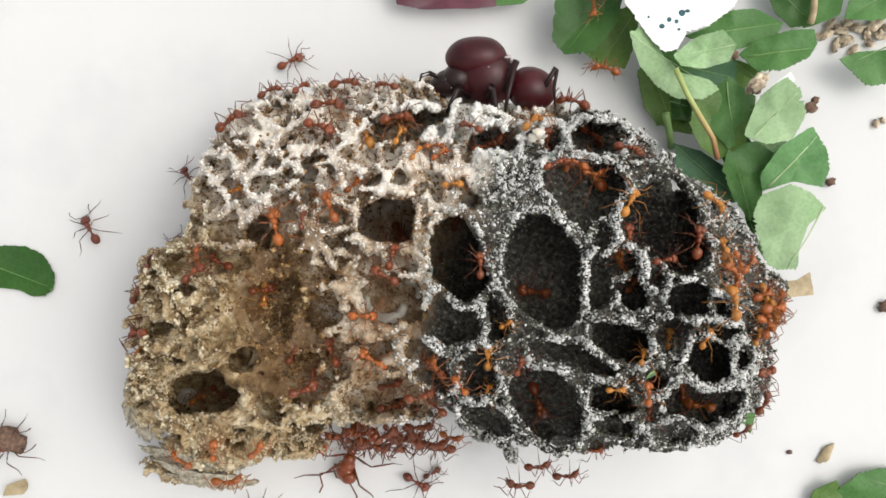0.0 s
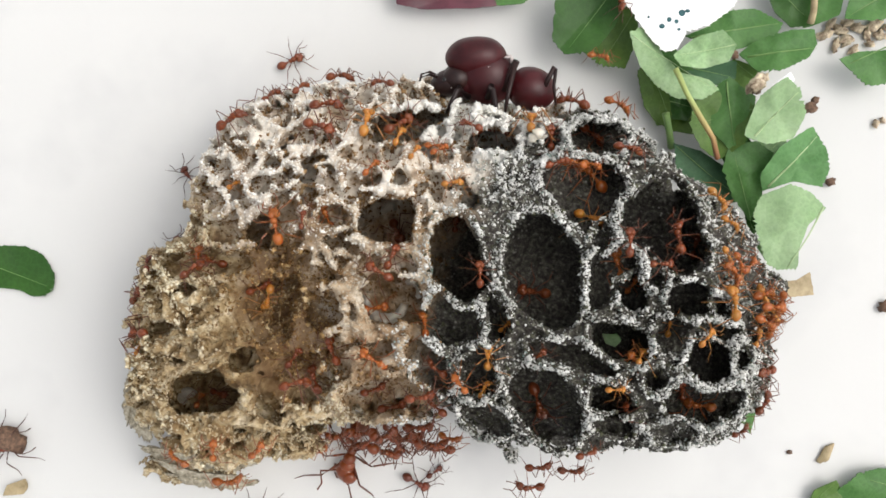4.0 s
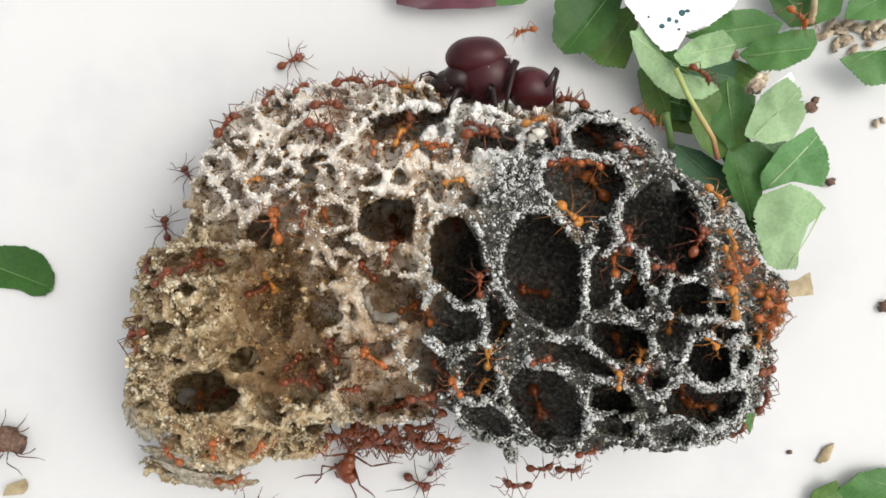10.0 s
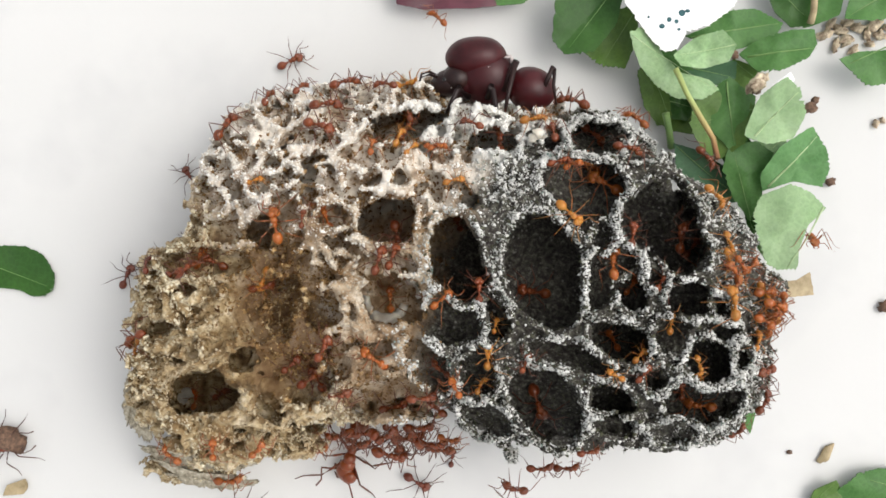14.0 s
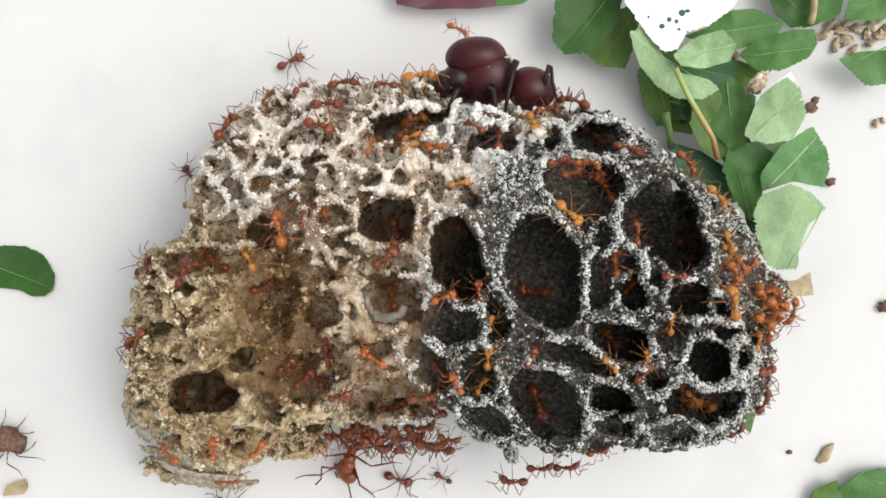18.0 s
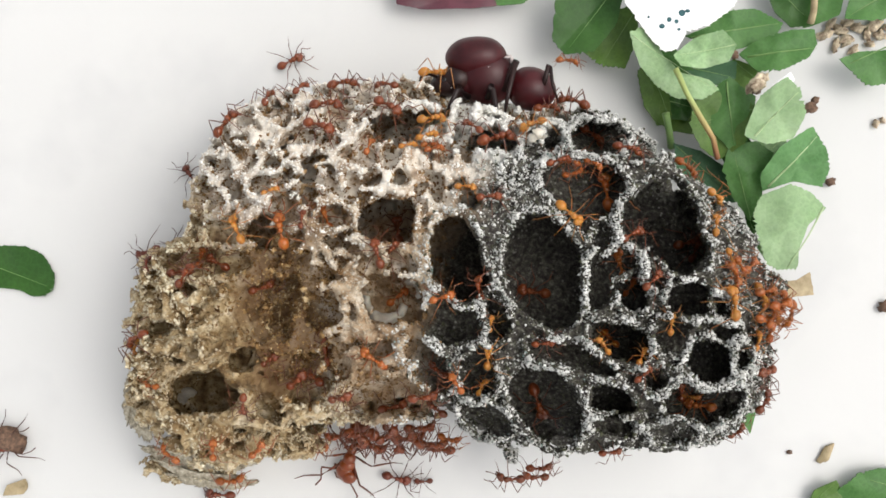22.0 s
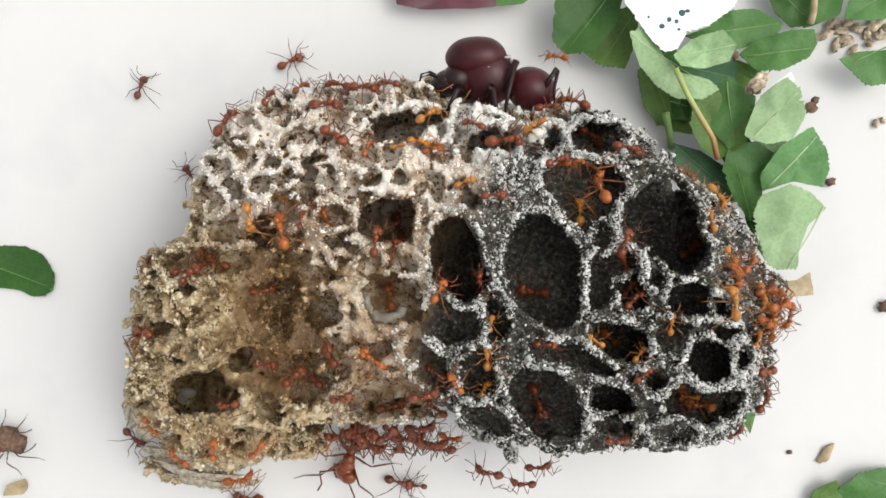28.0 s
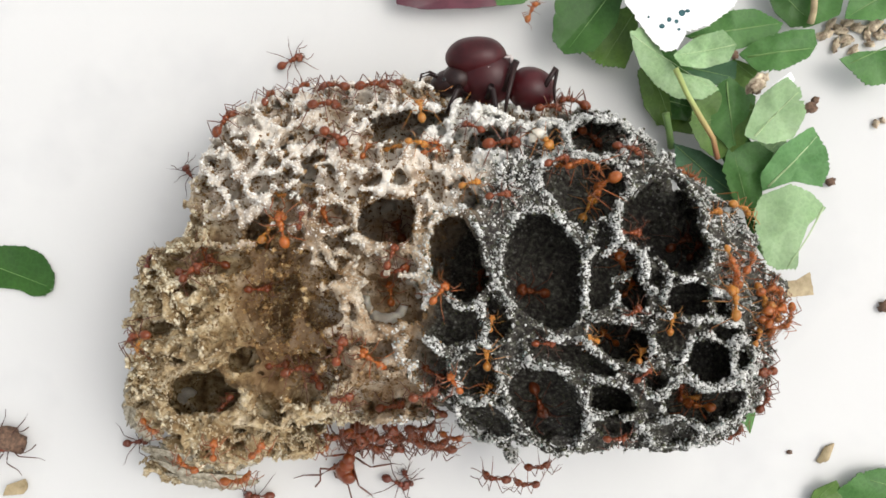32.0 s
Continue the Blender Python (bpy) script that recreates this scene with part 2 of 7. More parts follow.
def sample(f, p):
    """The field at a point in millimetres."""
    q = [(p[i] - LOW[i]) / STEP for i in range(3)]
    i = [min(max(int(a), 0), COUNT[k] - 2) for k, a in enumerate(q)]
    w = [min(max(a - b, 0.0), 1.0) for a, b in zip(q, i)]
    c = f[i[0]:i[0] + 2, i[1]:i[1] + 2, i[2]:i[2] + 2]
    c = c[0] * (1 - w[0]) + c[1] * w[0]
    c = c[0] * (1 - w[1]) + c[1] * w[1]
    return float(c[0] * (1 - w[2]) + c[1] * w[2])


def top_at(x, y):
    """Height of the unholed garden over the plan point."""
    z = 44.0
    while z > 0 and sample(BASE, (x, y, z)) > 0:
        z -= 0.4
    return z


def hollow(deep, *plan):
    """A nest chamber of that depth under the skin, open within the plan corners (x, y, x, y ...), with a raised rim."""
    corners = list(zip(plan[::2], plan[1::2]))
    mx, my = sum(plan[::2]) / len(corners), sum(plan[1::2]) / len(corners)
    mid = top_at(mx, my)
    lean = [0.007 * mx, 0.007 * my]
    pad = [3.5 + abs(a) * deep for a in lean]
    lo = [max(0, int((min(plan[i::2]) - pad[i] - LOW[i]) / STEP)) for i in (0, 1)]
    hi = [min(COUNT[i], int((max(plan[i::2]) + pad[i] - LOW[i]) / STEP) + 2) for i in (0, 1)]
    s = (slice(lo[0], hi[0]), slice(lo[1], hi[1]))
    flat = outline_distance(corners, s)
    # the deeper, the further the chamber leans out from the garden's middle
    d = np.empty((*flat.shape, COUNT[2]), np.float32)
    for k, z in enumerate(AX[2]):
        down = float(np.clip(mid - z, 0, deep))
        u = np.clip(np.arange(flat.shape[0]) - round(lean[0] * down / STEP), 0, flat.shape[0] - 1)
        w = np.clip(np.arange(flat.shape[1]) - round(lean[1] * down / STEP), 0, flat.shape[1] - 1)
        d[:, :, k] = flat[np.ix_(u, w)]
    black = min(1.0, max(0.0, black_at(mx, my) / 4))
    skin, warp = BASE[s], WARP[s]
    ground = np.maximum(np.clip(TOP[s][:, :, None], mid - 5, mid + 5) - deep, 4.0)
    d = d - 0.2 + 0.24 * warp
    rim = (0.5 + 0.8 * black) * np.exp(-((d - 0.55) / 0.48) ** 2) * np.clip(1.6 + skin / 1.5, 0, 1) * np.clip(1.6 - skin, 0, 1)
    f = FIELD[s] - rim
    under = np.clip(-skin - 1.0, 0, 6) * 0.12
    q = soft_max(d - under, ground - AX[2][None, None, :] + 0.5 * warp, min(4.0, 0.5 * deep))
    FIELD[s] = soft_max(f, -q, 0.5)


def lobe(x, y, z, rx, ry, rz, turn=0.0):
    ellipsoid_into(FIELD, (x, y, z), (rx, ry, rz), radians(turn), 1.5, False)


def plan_noise(cell, seed):
    """Value noise on the plan, from -1 to 1."""
    rng = np.random.default_rng(seed)
    lat = rng.uniform(-1, 1, (int(130 / cell) + 4, int(90 / cell) + 4)).astype(np.float32)
    for k in range(2):
        p = (AX[k] - AX[k][0]) / cell
        i = np.floor(p).astype(int)
        w = (p - i).astype(np.float32)
        w = (w * w * (3 - 2 * w)).reshape((-1, 1) if k == 0 else (1, -1))
        lat = np.take(lat, i, axis=k) * (1 - w) + np.take(lat, i + 1, axis=k) * w
    return lat


def lacework(cell, seed, low, high):
    """Hollows between thin strands over the plan: 0 on a strand, up to 1 in the middle of a hollow; some hollows stay shallow."""
    rng = np.random.default_rng(seed)
    x, y = np.meshgrid(AX[0] - LOW[0], AX[1] - LOW[1], indexing="ij")
    x = (x + 0.45 * cell * plan_noise(1.1 * cell, seed + 1)) / cell + 2
    y = (y + 0.45 * cell * plan_noise(1.1 * cell, seed + 2)) / cell + 2
    n = int(140 / cell) + 6
    jit = rng.uniform(0.08, 0.92, (n, n, 2))
    dig = rng.uniform(0.15, 1.0, (n, n))
    ix, iy = x.astype(int), y.astype(int)
    one = np.full(x.shape, 9.0)
    two = np.full(x.shape, 9.0)
    depth = np.zeros(x.shape)
    for a in (-1, 0, 1):
        for b in (-1, 0, 1):
            cx, cy = ix + a, iy + b
            d = np.hypot(cx + jit[cx, cy, 0] - x, cy + jit[cx, cy, 1] - y)
            near = d < one
            two = np.where(near, one, np.minimum(two, d))
            depth = np.where(near, dig[cx, cy], depth)
            one = np.where(near, d, one)
    t = np.clip(((two - one) - low) / (high - low), 0, 1)
    return (depth * t * t * (3 - 2 * t)).astype(np.float32)


def carve():
    """Sinks the lacework into the skin, each part of the garden in its own way."""
    x, y = AX[0][:, None], AX[1][None, :]
    black = np.clip(black_at(x, y) / 5, 0, 1)
    tan = np.clip(tan_at(x, y) / 5, 0, 1)
    cream = (1 - black) * (1 - tan)
    dig = cream * (2.4 * lacework(3.2, 60, 0.10, 0.62) + 1.0 * lacework(1.7, 65, 0.10, 0.6))
    dig = dig + tan * (2.1 * lacework(2.6, 70, 0.05, 0.7) + 0.9 * lacework(1.5, 75, 0.05, 0.6))
    dig = dig + black * (0.9 * lacework(2.4, 80, 0.1, 0.6) + 0.5 * lacework(1.3, 85, 0.1, 0.6))
    bare = 1.5 * black * (1 - np.exp(-((x - 9.5) ** 2 + (y - 9) ** 2) / 60)) * (1 - 0.8 / (1 + np.exp(-(y - 16) / 1.5))) * (1 - 0.4 / (1 + np.exp(-(x - 39) / 1.2)))
    dig = dig + bare
    valley = np.exp(-(((x + 24) / 7.5) ** 2 + ((y + 11) / 11.0) ** 2) ** 2)
    dig = dig + valley * (1.8 + 2.6 * lacework(2.9, 90, 0.06, 0.6) + 1.2 * lacework(1.5, 95, 0.05, 0.6))
    return dig[:, :, None].astype(np.float32)


def pores():
    """The small holes of the spongy grown-through part, and crumbly ones in the tan part."""
    rng = np.random.default_rng(5)
    for gx in np.arange(-58, 54, 3.6):
        for gy in np.arange(-38, 32, 3.6):
            x, y = gx + rng.uniform(-1.4, 1.4), gy + rng.uniform(-1.4, 1.4)
            r = rng.uniform(0.9, 2.1)
            sq = rng.uniform(0.7, 1.3)
            dz = rng.uniform(0.0, 1.2)
            a = rng.uniform(0, 3.1)
            black, tan = black_at(x, y), tan_at(x, y)
            keep = rng.uniform()
            valley = math.hypot((x + 24) / 8.5, (y + 11) / 13) < 1
            if black > 2 or keep < 0.35 and not valley:
                continue
            if valley:
                r, dz = r * 1.15, dz + 2.6
            if tan > 0:
                r *= 0.85
            z = top_at(x, y)
            if z < 3:
                continue
            ellipsoid_into(FIELD, (x, y, z - dz), (r * sq, r / sq, r * 1.5), a, 0.5, True)
    # holes in the flanks
    for i in range(420):
        a = rng.uniform(0, 2 * math.pi)
        z = rng.uniform(3, 30)
        d = 75.0
        while d > 5 and sample(BASE, (d * math.cos(a), d * math.sin(a), z)) > 0:
            d -= 0.5
        r = rng.uniform(0.8, 1.9)
        ellipsoid_into(FIELD, (d * math.cos(a), d * math.sin(a), z), (r * 1.3, r, r), a, 0.5, True)


# Plan corners of the garden's outline, round from the west.
OUTLINE = [
    (-51.4, -23.4), (-50.3, -14.4), (-49.2, -8.1), (-47.2, -2.4), (-43.8, -0.1), (-40.0, 1.9), (-39.3, 7.3), (-38.2, 12.8),
    (-37.0, 17.8), (-35.7, 22.2), (-31.1, 24.2), (-23.9, 25.4), (-19.4, 27.1), (-12.1, 26.8), (-4.9, 27.2), (-1.3, 26.5),
    (2.4, 24.7), (6.0, 22.9), (12.7, 23.1), (19.3, 22.7), (25.9, 22.0), (31.5, 19.5), (36.0, 15.6), (37.4, 12.2),
    (41.6, 8.8), (45.6, 6.2), (47.6, 4.2), (49.4, -0.6), (53.5, -3.4), (54.0, -8.1), (51.8, -14.7), (51.1, -22.2),
    (48.9, -27.7), (44.6, -30.7), (38.1, -32.9), (28.7, -33.2), (23.0, -32.7), (17.4, -33.3), (9.9, -32.3), (5.1, -29.3),
    (1.4, -27.5), (-4.0, -26.9), (-11.2, -26.9), (-18.5, -27.1), (-23.9, -28.4), (-27.5, -31.6), (-30.0, -34.3), (-35.8, -35.6),
    (-41.4, -34.3), (-45.1, -30.9), (-48.3, -27.2),
]
WAIST = 16.0
BLACK_FROM = -3.0
TAN_FROM = 23.5
WARP = smooth_noise(2.6, 11) * 1.6 + smooth_noise(1.2, 12)
BASE = base_field()
BASE += 1.5 * smooth_noise(9.0, 21)
TOP = (AX[2][None, None, :] * (BASE < 0)).max(axis=2)
FIELD = BASE.copy()

lobe(-24.8, -31.4, 10, 5.6, 2.6, 8, 0)
lobe(13.1, -33.3, 12, 6.1, 3.2, 12, 0)
lobe(-41.9, -35.8, 6, 8.9, 3.7, 5, 8)
lobe(5.4, 18.8, 30, 4.9, 2.0, 4, -10)
pores()
FIELD += carve()
hollow(22, -1.8, 0.7, -1.1, 3.0, 0.5, 4.2, 2.4, 4.7, 3.6, 3.1, 4.7, 0.8, 5.2, -1.5, 6.0, -3.4, 6.4, -4.5, 5.6, -6.0, 4.6, -7.4, 2.4, -7.4, 0.5, -5.6, -1.1, -4.1, -1.7, -1.8)
hollow(9, -0.6, -6.2, 2.4, -8.3, 4.4, -8.3, 5.2, -10.9, 4.6, -12.3, 1.2, -13.1, -2.5, -12.2, -2.9, -9.3)
hollow(9, 5.9, -6.0, 6.7, -5.4, 8.0, -7.9, 9.0, -9.9, 8.4, -12.1, 6.4, -12.1)
hollow(15, 10.2, 3.5, 9.3, 1.6, 8.3, -0.7, 8.6, -3.7, 9.2, -5.6, 10.7, -8.3, 13.4, -10.2, 15.4, -11.2, 17.3, -10.3, 18.6, -8.0, 18.7, -4.5, 18.8, -1.5, 17.5, 0.8, 15.8, 3.0, 13.9, 4.8, 11.6, 5.0)
hollow(9, 13.4, 10.8, 15.6, 12.0, 19.2, 12.5, 22.7, 11.4, 24.6, 9.4, 25.0, 7.4, 23.3, 6.2, 22.3, 4.1, 20.4, 1.8, 18.8, 3.1, 16.5, 5.2, 14.6, 7.4, 13.3, 8.9)
hollow(18, 29.5, 10.4, 31.8, 9.9, 33.4, 7.4, 34.8, 5.1, 34.9, 2.4, 36.2, 0.1, 35.4, -2.2, 33.1, -3.4, 30.7, -3.0, 28.7, -1.5, 27.2, -0.3, 25.3, 1.2, 24.2, 3.1, 24.7, 6.2, 26.7, 8.2)
hollow(12, 17.6, 16.3, 20.1, 18.0, 24.1, 17.9, 26.6, 16.1, 25.4, 14.2, 21.7, 13.4, 18.5, 13.7)
hollow(8, 26.8, 14.5, 28.6, 14.9, 30.6, 13.5, 28.4, 12.7, 26.2, 12.9)
hollow(10, 14.5, 16.9, 16.1, 17.1, 16.8, 15.1, 15.4, 13.6, 14.0, 13.9)
hollow(19, 3.4, 14.0, 4.2, 16.1, 6.1, 17.2, 8.9, 16.5, 10.5, 15.1, 10.2, 13.8, 7.6, 14.0, 5.2, 13.7)
hollow(11, 31.0, -5.4, 33.1, -4.7, 35.8, -5.0, 36.7, -6.9, 36.4, -8.8, 34.0, -9.3, 31.7, -8.9, 30.8, -7.2)
hollow(9, 20.0, -2.2, 21.1, -0.5, 23.4, 0.7, 25.6, -0.5, 26.6, -2.6, 24.2, -3.7, 23.3, -6.0, 21.9, -8.0, 20.1, -8.0, 19.8, -4.9)
hollow(10, 24.2, -4.5, 26.8, -3.1, 27.9, -5.3, 27.5, -8.2, 25.2, -8.5, 24.2, -6.8)
hollow(15, 20.4, -10.4, 22.3, -10.0, 25.0, -10.7, 28.0, -11.6, 27.8, -13.4, 27.3, -15.3, 25.1, -15.6, 22.7, -14.5, 20.9, -13.3, 20.0, -11.8)
hollow(15, 34.5, -12.8, 36.8, -12.2, 39.9, -13.2, 40.5, -15.5, 40.0, -17.8, 37.1, -18.7, 35.1, -17.9, 33.6, -16.2, 33.8, -14.2)
hollow(13, 30.4, -20.7, 32.2, -18.7, 33.4, -18.5, 36.0, -20.0, 38.4, -19.8, 40.4, -18.9, 41.7, -19.7, 41.3, -21.6, 40.1, -23.3, 37.3, -24.2, 33.6, -24.0, 31.2, -23.1)
hollow(14, 9.4, -17.0, 11.2, -15.9, 13.5, -16.2, 15.8, -17.2, 18.1, -19.1, 19.1, -21.5, 19.2, -24.6, 18.0, -27.0, 15.7, -27.7, 13.1, -25.9, 11.1, -23.9, 9.7, -21.5, 9.1, -19.5)
hollow(13, 20.4, -19.1, 22.0, -18.3, 23.9, -19.2, 25.5, -20.4, 26.1, -22.1, 24.3, -23.2, 21.8, -22.9, 20.1, -21.5)
hollow(8, 11.5, -12.6, 14.2, -13.0, 18.1, -13.0, 20.0, -14.2, 22.1, -15.6, 23.3, -17.1, 20.8, -17.1, 18.1, -16.4, 15.4, -15.2, 12.3, -15.1)
hollow(8, 29.4, -9.9, 32.0, -9.7, 34.0, -10.5, 33.2, -12.3, 32.5, -14.1, 30.2, -14.1, 29.0, -12.2)
hollow(8, 27.5, -17.3, 29.4, -16.6, 31.3, -17.4, 30.6, -19.3, 28.7, -19.6)
hollow(4, 37.2, -6.6, 39.3, -7.3, 39.4, -9.3, 37.5, -9.3)
hollow(4, 35.2, -10.0, 37.7, -10.4, 40.7, -11.6, 40.2, -12.6, 37.0, -11.5)
hollow(5, 41.0, -13.4, 42.5, -14.1, 42.2, -16.4, 41.0, -17.1)
hollow(5, 21.1, 3.3, 22.5, 3.1, 23.0, 1.2, 21.7, 0.1, 20.2, 0.7)
hollow(4, 28.0, -0.7, 30.3, -3.8, 29.6, -5.7, 28.0, -4.5)
hollow(7, 2.9, -21.8, 5.2, -21.4, 7.6, -22.8, 9.6, -24.8, 8.4, -26.2, 5.3, -26.1, 3.3, -24.4)
hollow(8, 2.4, -15.5, 5.0, -13.5, 7.0, -14.6, 6.8, -19.5, 4.8, -20.7, 2.8, -19.5)
hollow(9, -3.8, -13.7, -1.8, -13.4, 0.3, -15.5, 1.2, -18.5, -1.1, -20.4, -3.4, -18.6)
hollow(6, 20.7, -23.7, 23.9, -23.4, 26.5, -24.4, 26.0, -26.1, 22.3, -25.7)
hollow(5, 29.1, -25.3, 32.1, -24.6, 35.4, -25.1, 35.3, -26.8, 31.0, -27.0)
hollow(20, -10.9, 18.4, -8.5, 19.5, -5.2, 20.0, -1.1, 19.6, 1.1, 19.2, -1.8, 17.3, -3.0, 15.7, -6.7, 14.9, -9.9, 15.7)
hollow(4, -28.1, 20.3, -25.6, 21.3, -22.7, 20.9, -23.2, 20.0, -26.2, 19.7)
hollow(10, -20.2, 12.4, -18.6, 13.2, -17.5, 11.1, -18.2, 9.5, -19.6, 9.9)
hollow(8, -23.6, 14.8, -22.3, 15.1, -21.7, 13.7, -22.7, 13.0)
hollow(6, -24.5, 12.5, -23.2, 12.9, -22.5, 11.5, -23.8, 11.0)
hollow(9, -22.3, 11.2, -21.2, 11.4, -20.6, 10.2, -21.7, 9.8)
hollow(8, -26.9, 9.8, -24.5, 10.3, -23.9, 8.1, -25.8, 7.2)
hollow(8, -30.8, 9.6, -28.7, 9.8, -27.9, 7.2, -30.2, 6.8)
hollow(11, -23.7, 6.6, -21.8, 7.5, -20.2, 6.3, -20.2, 4.0, -22.3, 3.4, -23.5, 4.3)
hollow(18, -27.3, 3.2, -25.9, 4.6, -24.2, 4.2, -23.4, 2.4, -24.3, 0.5, -26.5, 0.8, -27.5, 1.8)
hollow(22, -11.6, 4.3, -10.3, 6.2, -8.0, 7.0, -5.3, 6.9, -4.0, 5.1, -4.1, 3.1, -4.7, 1.0, -7.2, 0.7, -10.3, 1.2, -11.7, 2.4)
hollow(5, -14.0, 10.6, -11.9, 11.0, -11.2, 9.2, -12.9, 8.2)
hollow(4, -10.8, 10.3, -9.3, 10.8, -9.0, 9.2, -10.4, 8.9)
hollow(6, -17.0, 5.5, -14.3, 6.3, -12.6, 4.4, -14.1, 3.0, -16.6, 3.5)
hollow(6, -16.6, 1.2, -14.2, 2.0, -13.0, 0.9, -15.0, -0.4)
hollow(6, -19.0, 7.9, -17.5, 7.5, -17.8, 5.8, -19.0, 6.2)
hollow(5, -35.2, 9.1, -32.3, 9.0, -31.1, 6.9, -33.4, 5.7)
hollow(4, -34.6, 13.0, -31.6, 13.2, -30.6, 11.1, -33.5, 10.7)
hollow(7, -33.1, 3.6, -29.4, 4.1, -28.6, 1.7, -31.2, 0.0, -33.4, 0.9)
hollow(5, -11.1, -1.1, -8.9, -0.5, -8.3, -2.2, -10.3, -3.2)
hollow(5, -7.2, -1.1, -4.5, -0.7, -3.7, -2.6, -6.4, -3.1)
hollow(13, -11.1, -5.7, -9.5, -4.1, -6.4, -3.6, -3.7, -4.5, -2.9, -6.8, -3.7, -9.5, -6.5, -10.3, -9.5, -9.9, -11.1, -8.0)
hollow(13, -18.4, -8.1, -16.5, -7.3, -14.2, -7.6, -13.7, -9.6, -15.3, -10.7, -17.6, -10.4)
hollow(5, -12.8, -7.2, -11.6, -7.6, -11.7, -10.3, -12.9, -9.9)
hollow(10, -5.5, -13.4, -3.8, -12.6, -1.8, -13.4, -1.2, -15.4, -3.8, -15.4, -5.3, -15.0)
hollow(5, -17.3, -12.3, -14.2, -11.7, -13.1, -13.8, -15.1, -15.5, -17.3, -14.5)
hollow(5, -11.9, -12.7, -7.2, -12.2, -6.5, -14.5, -9.6, -15.3, -11.7, -14.4)
hollow(13, -14.7, -20.8, -12.9, -19.2, -9.6, -18.0, -7.3, -17.6, -4.8, -18.0, -3.7, -19.1, -1.1, -20.5, 1.0, -22.7, 1.1, -24.5, -1.9, -23.8, -5.1, -22.5, -7.5, -23.0, -10.8, -24.2, -13.7, -23.3)
hollow(10, -21.8, -19.8, -19.0, -18.2, -16.1, -17.7, -15.4, -19.6, -18.2, -22.1, -21.2, -22.0)
hollow(26, -39.3, -18.9, -36.1, -17.5, -32.9, -17.6, -31.1, -19.1, -28.5, -21.0, -29.2, -22.9, -32.1, -23.7, -35.7, -23.6, -38.5, -24.4, -39.9, -22.6)
hollow(15, -29.9, -15.0, -28.5, -14.0, -26.5, -14.1, -25.8, -15.6, -27.4, -16.9, -29.5, -16.7)
hollow(11, -29.3, -7.1, -27.3, -5.1, -24.0, -3.9, -20.7, -3.4, -19.7, -6.9, -21.1, -10.0, -21.6, -12.4, -23.8, -12.5, -25.9, -13.3, -28.1, -11.0)
hollow(10, -40.8, -2.4, -38.7, -0.5, -33.4, 0.0, -29.2, -0.4, -27.4, -2.3, -29.9, -3.5, -35.0, -3.9, -38.9, -4.8)
hollow(8, -39.9, -6.1, -37.4, -4.9, -34.9, -5.6, -36.8, -6.9)
hollow(8, -44.0, -11.4, -40.4, -9.5, -38.7, -11.8, -41.2, -13.6, -43.4, -13.3)
hollow(8, -32.7, -11.9, -30.7, -10.8, -29.0, -11.9, -30.1, -13.1)
hollow(10, -27.3, -21.0, -24.5, -20.5, -23.1, -22.4, -24.7, -24.8, -27.0, -24.2)
hollow(5, -36.8, -8.4, -33.6, -7.5, -32.3, -9.5, -34.9, -10.8)
hollow(5, -43.2, -16.5, -41.6, -15.6, -40.6, -17.6, -42.4, -18.5)
hollow(4, -29.1, -2.3, -26.6, -1.7, -24.8, -2.8, -27.4, -3.7)
hollow(4, -19.0, -3.0, -15.8, -2.3, -14.2, -3.8, -17.4, -5.0)
hollow(4, -44.5, -5.4, -42.1, -4.9, -41.5, -7.4, -44.3, -8.0)
hollow(16, -24.1, -5.0, -22.3, -4.0, -20.5, -3.8, -19.9, -6.9, -21.3, -9.6, -22.2, -11.6, -23.5, -10.5, -23.0, -8.1)
hollow(5, -25.9, -17.2, -24.0, -16.8, -23.2, -18.4, -24.9, -19.6)
hollow(5, -19.8, -14.7, -18.0, -14.1, -17.5, -16.0, -19.2, -16.9)
FIELD += 0.38 * smooth_noise(1.9, 31) + 0.34 * smooth_noise(0.85, 32)
# the crumbly old part and the brown valley are rougher
ROUGH = np.clip((-0.82 * AX[0][:, None, None] - 0.57 * AX[1][None, :, None] - TAN_FROM) / 6, 0, 1)
ROUGH = np.maximum(ROUGH, 1.0 * np.exp(-(((AX[0][:, None, None] + 24) / 7.5) ** 2 + ((AX[1][None, :, None] + 11) / 11.0) ** 2) ** 2))
FIELD += ROUGH * (0.5 * smooth_noise(1.3, 33) + 0.35 * smooth_noise(2.6, 34))
FIELD = np.maximum(FIELD, -AX[2][None, None, :])
FIELD[0], FIELD[-1], FIELD[:, 0], FIELD[:, -1], FIELD[:, :, 0], FIELD[:, :, -1] = 1, 1, 1, 1, 1, 1


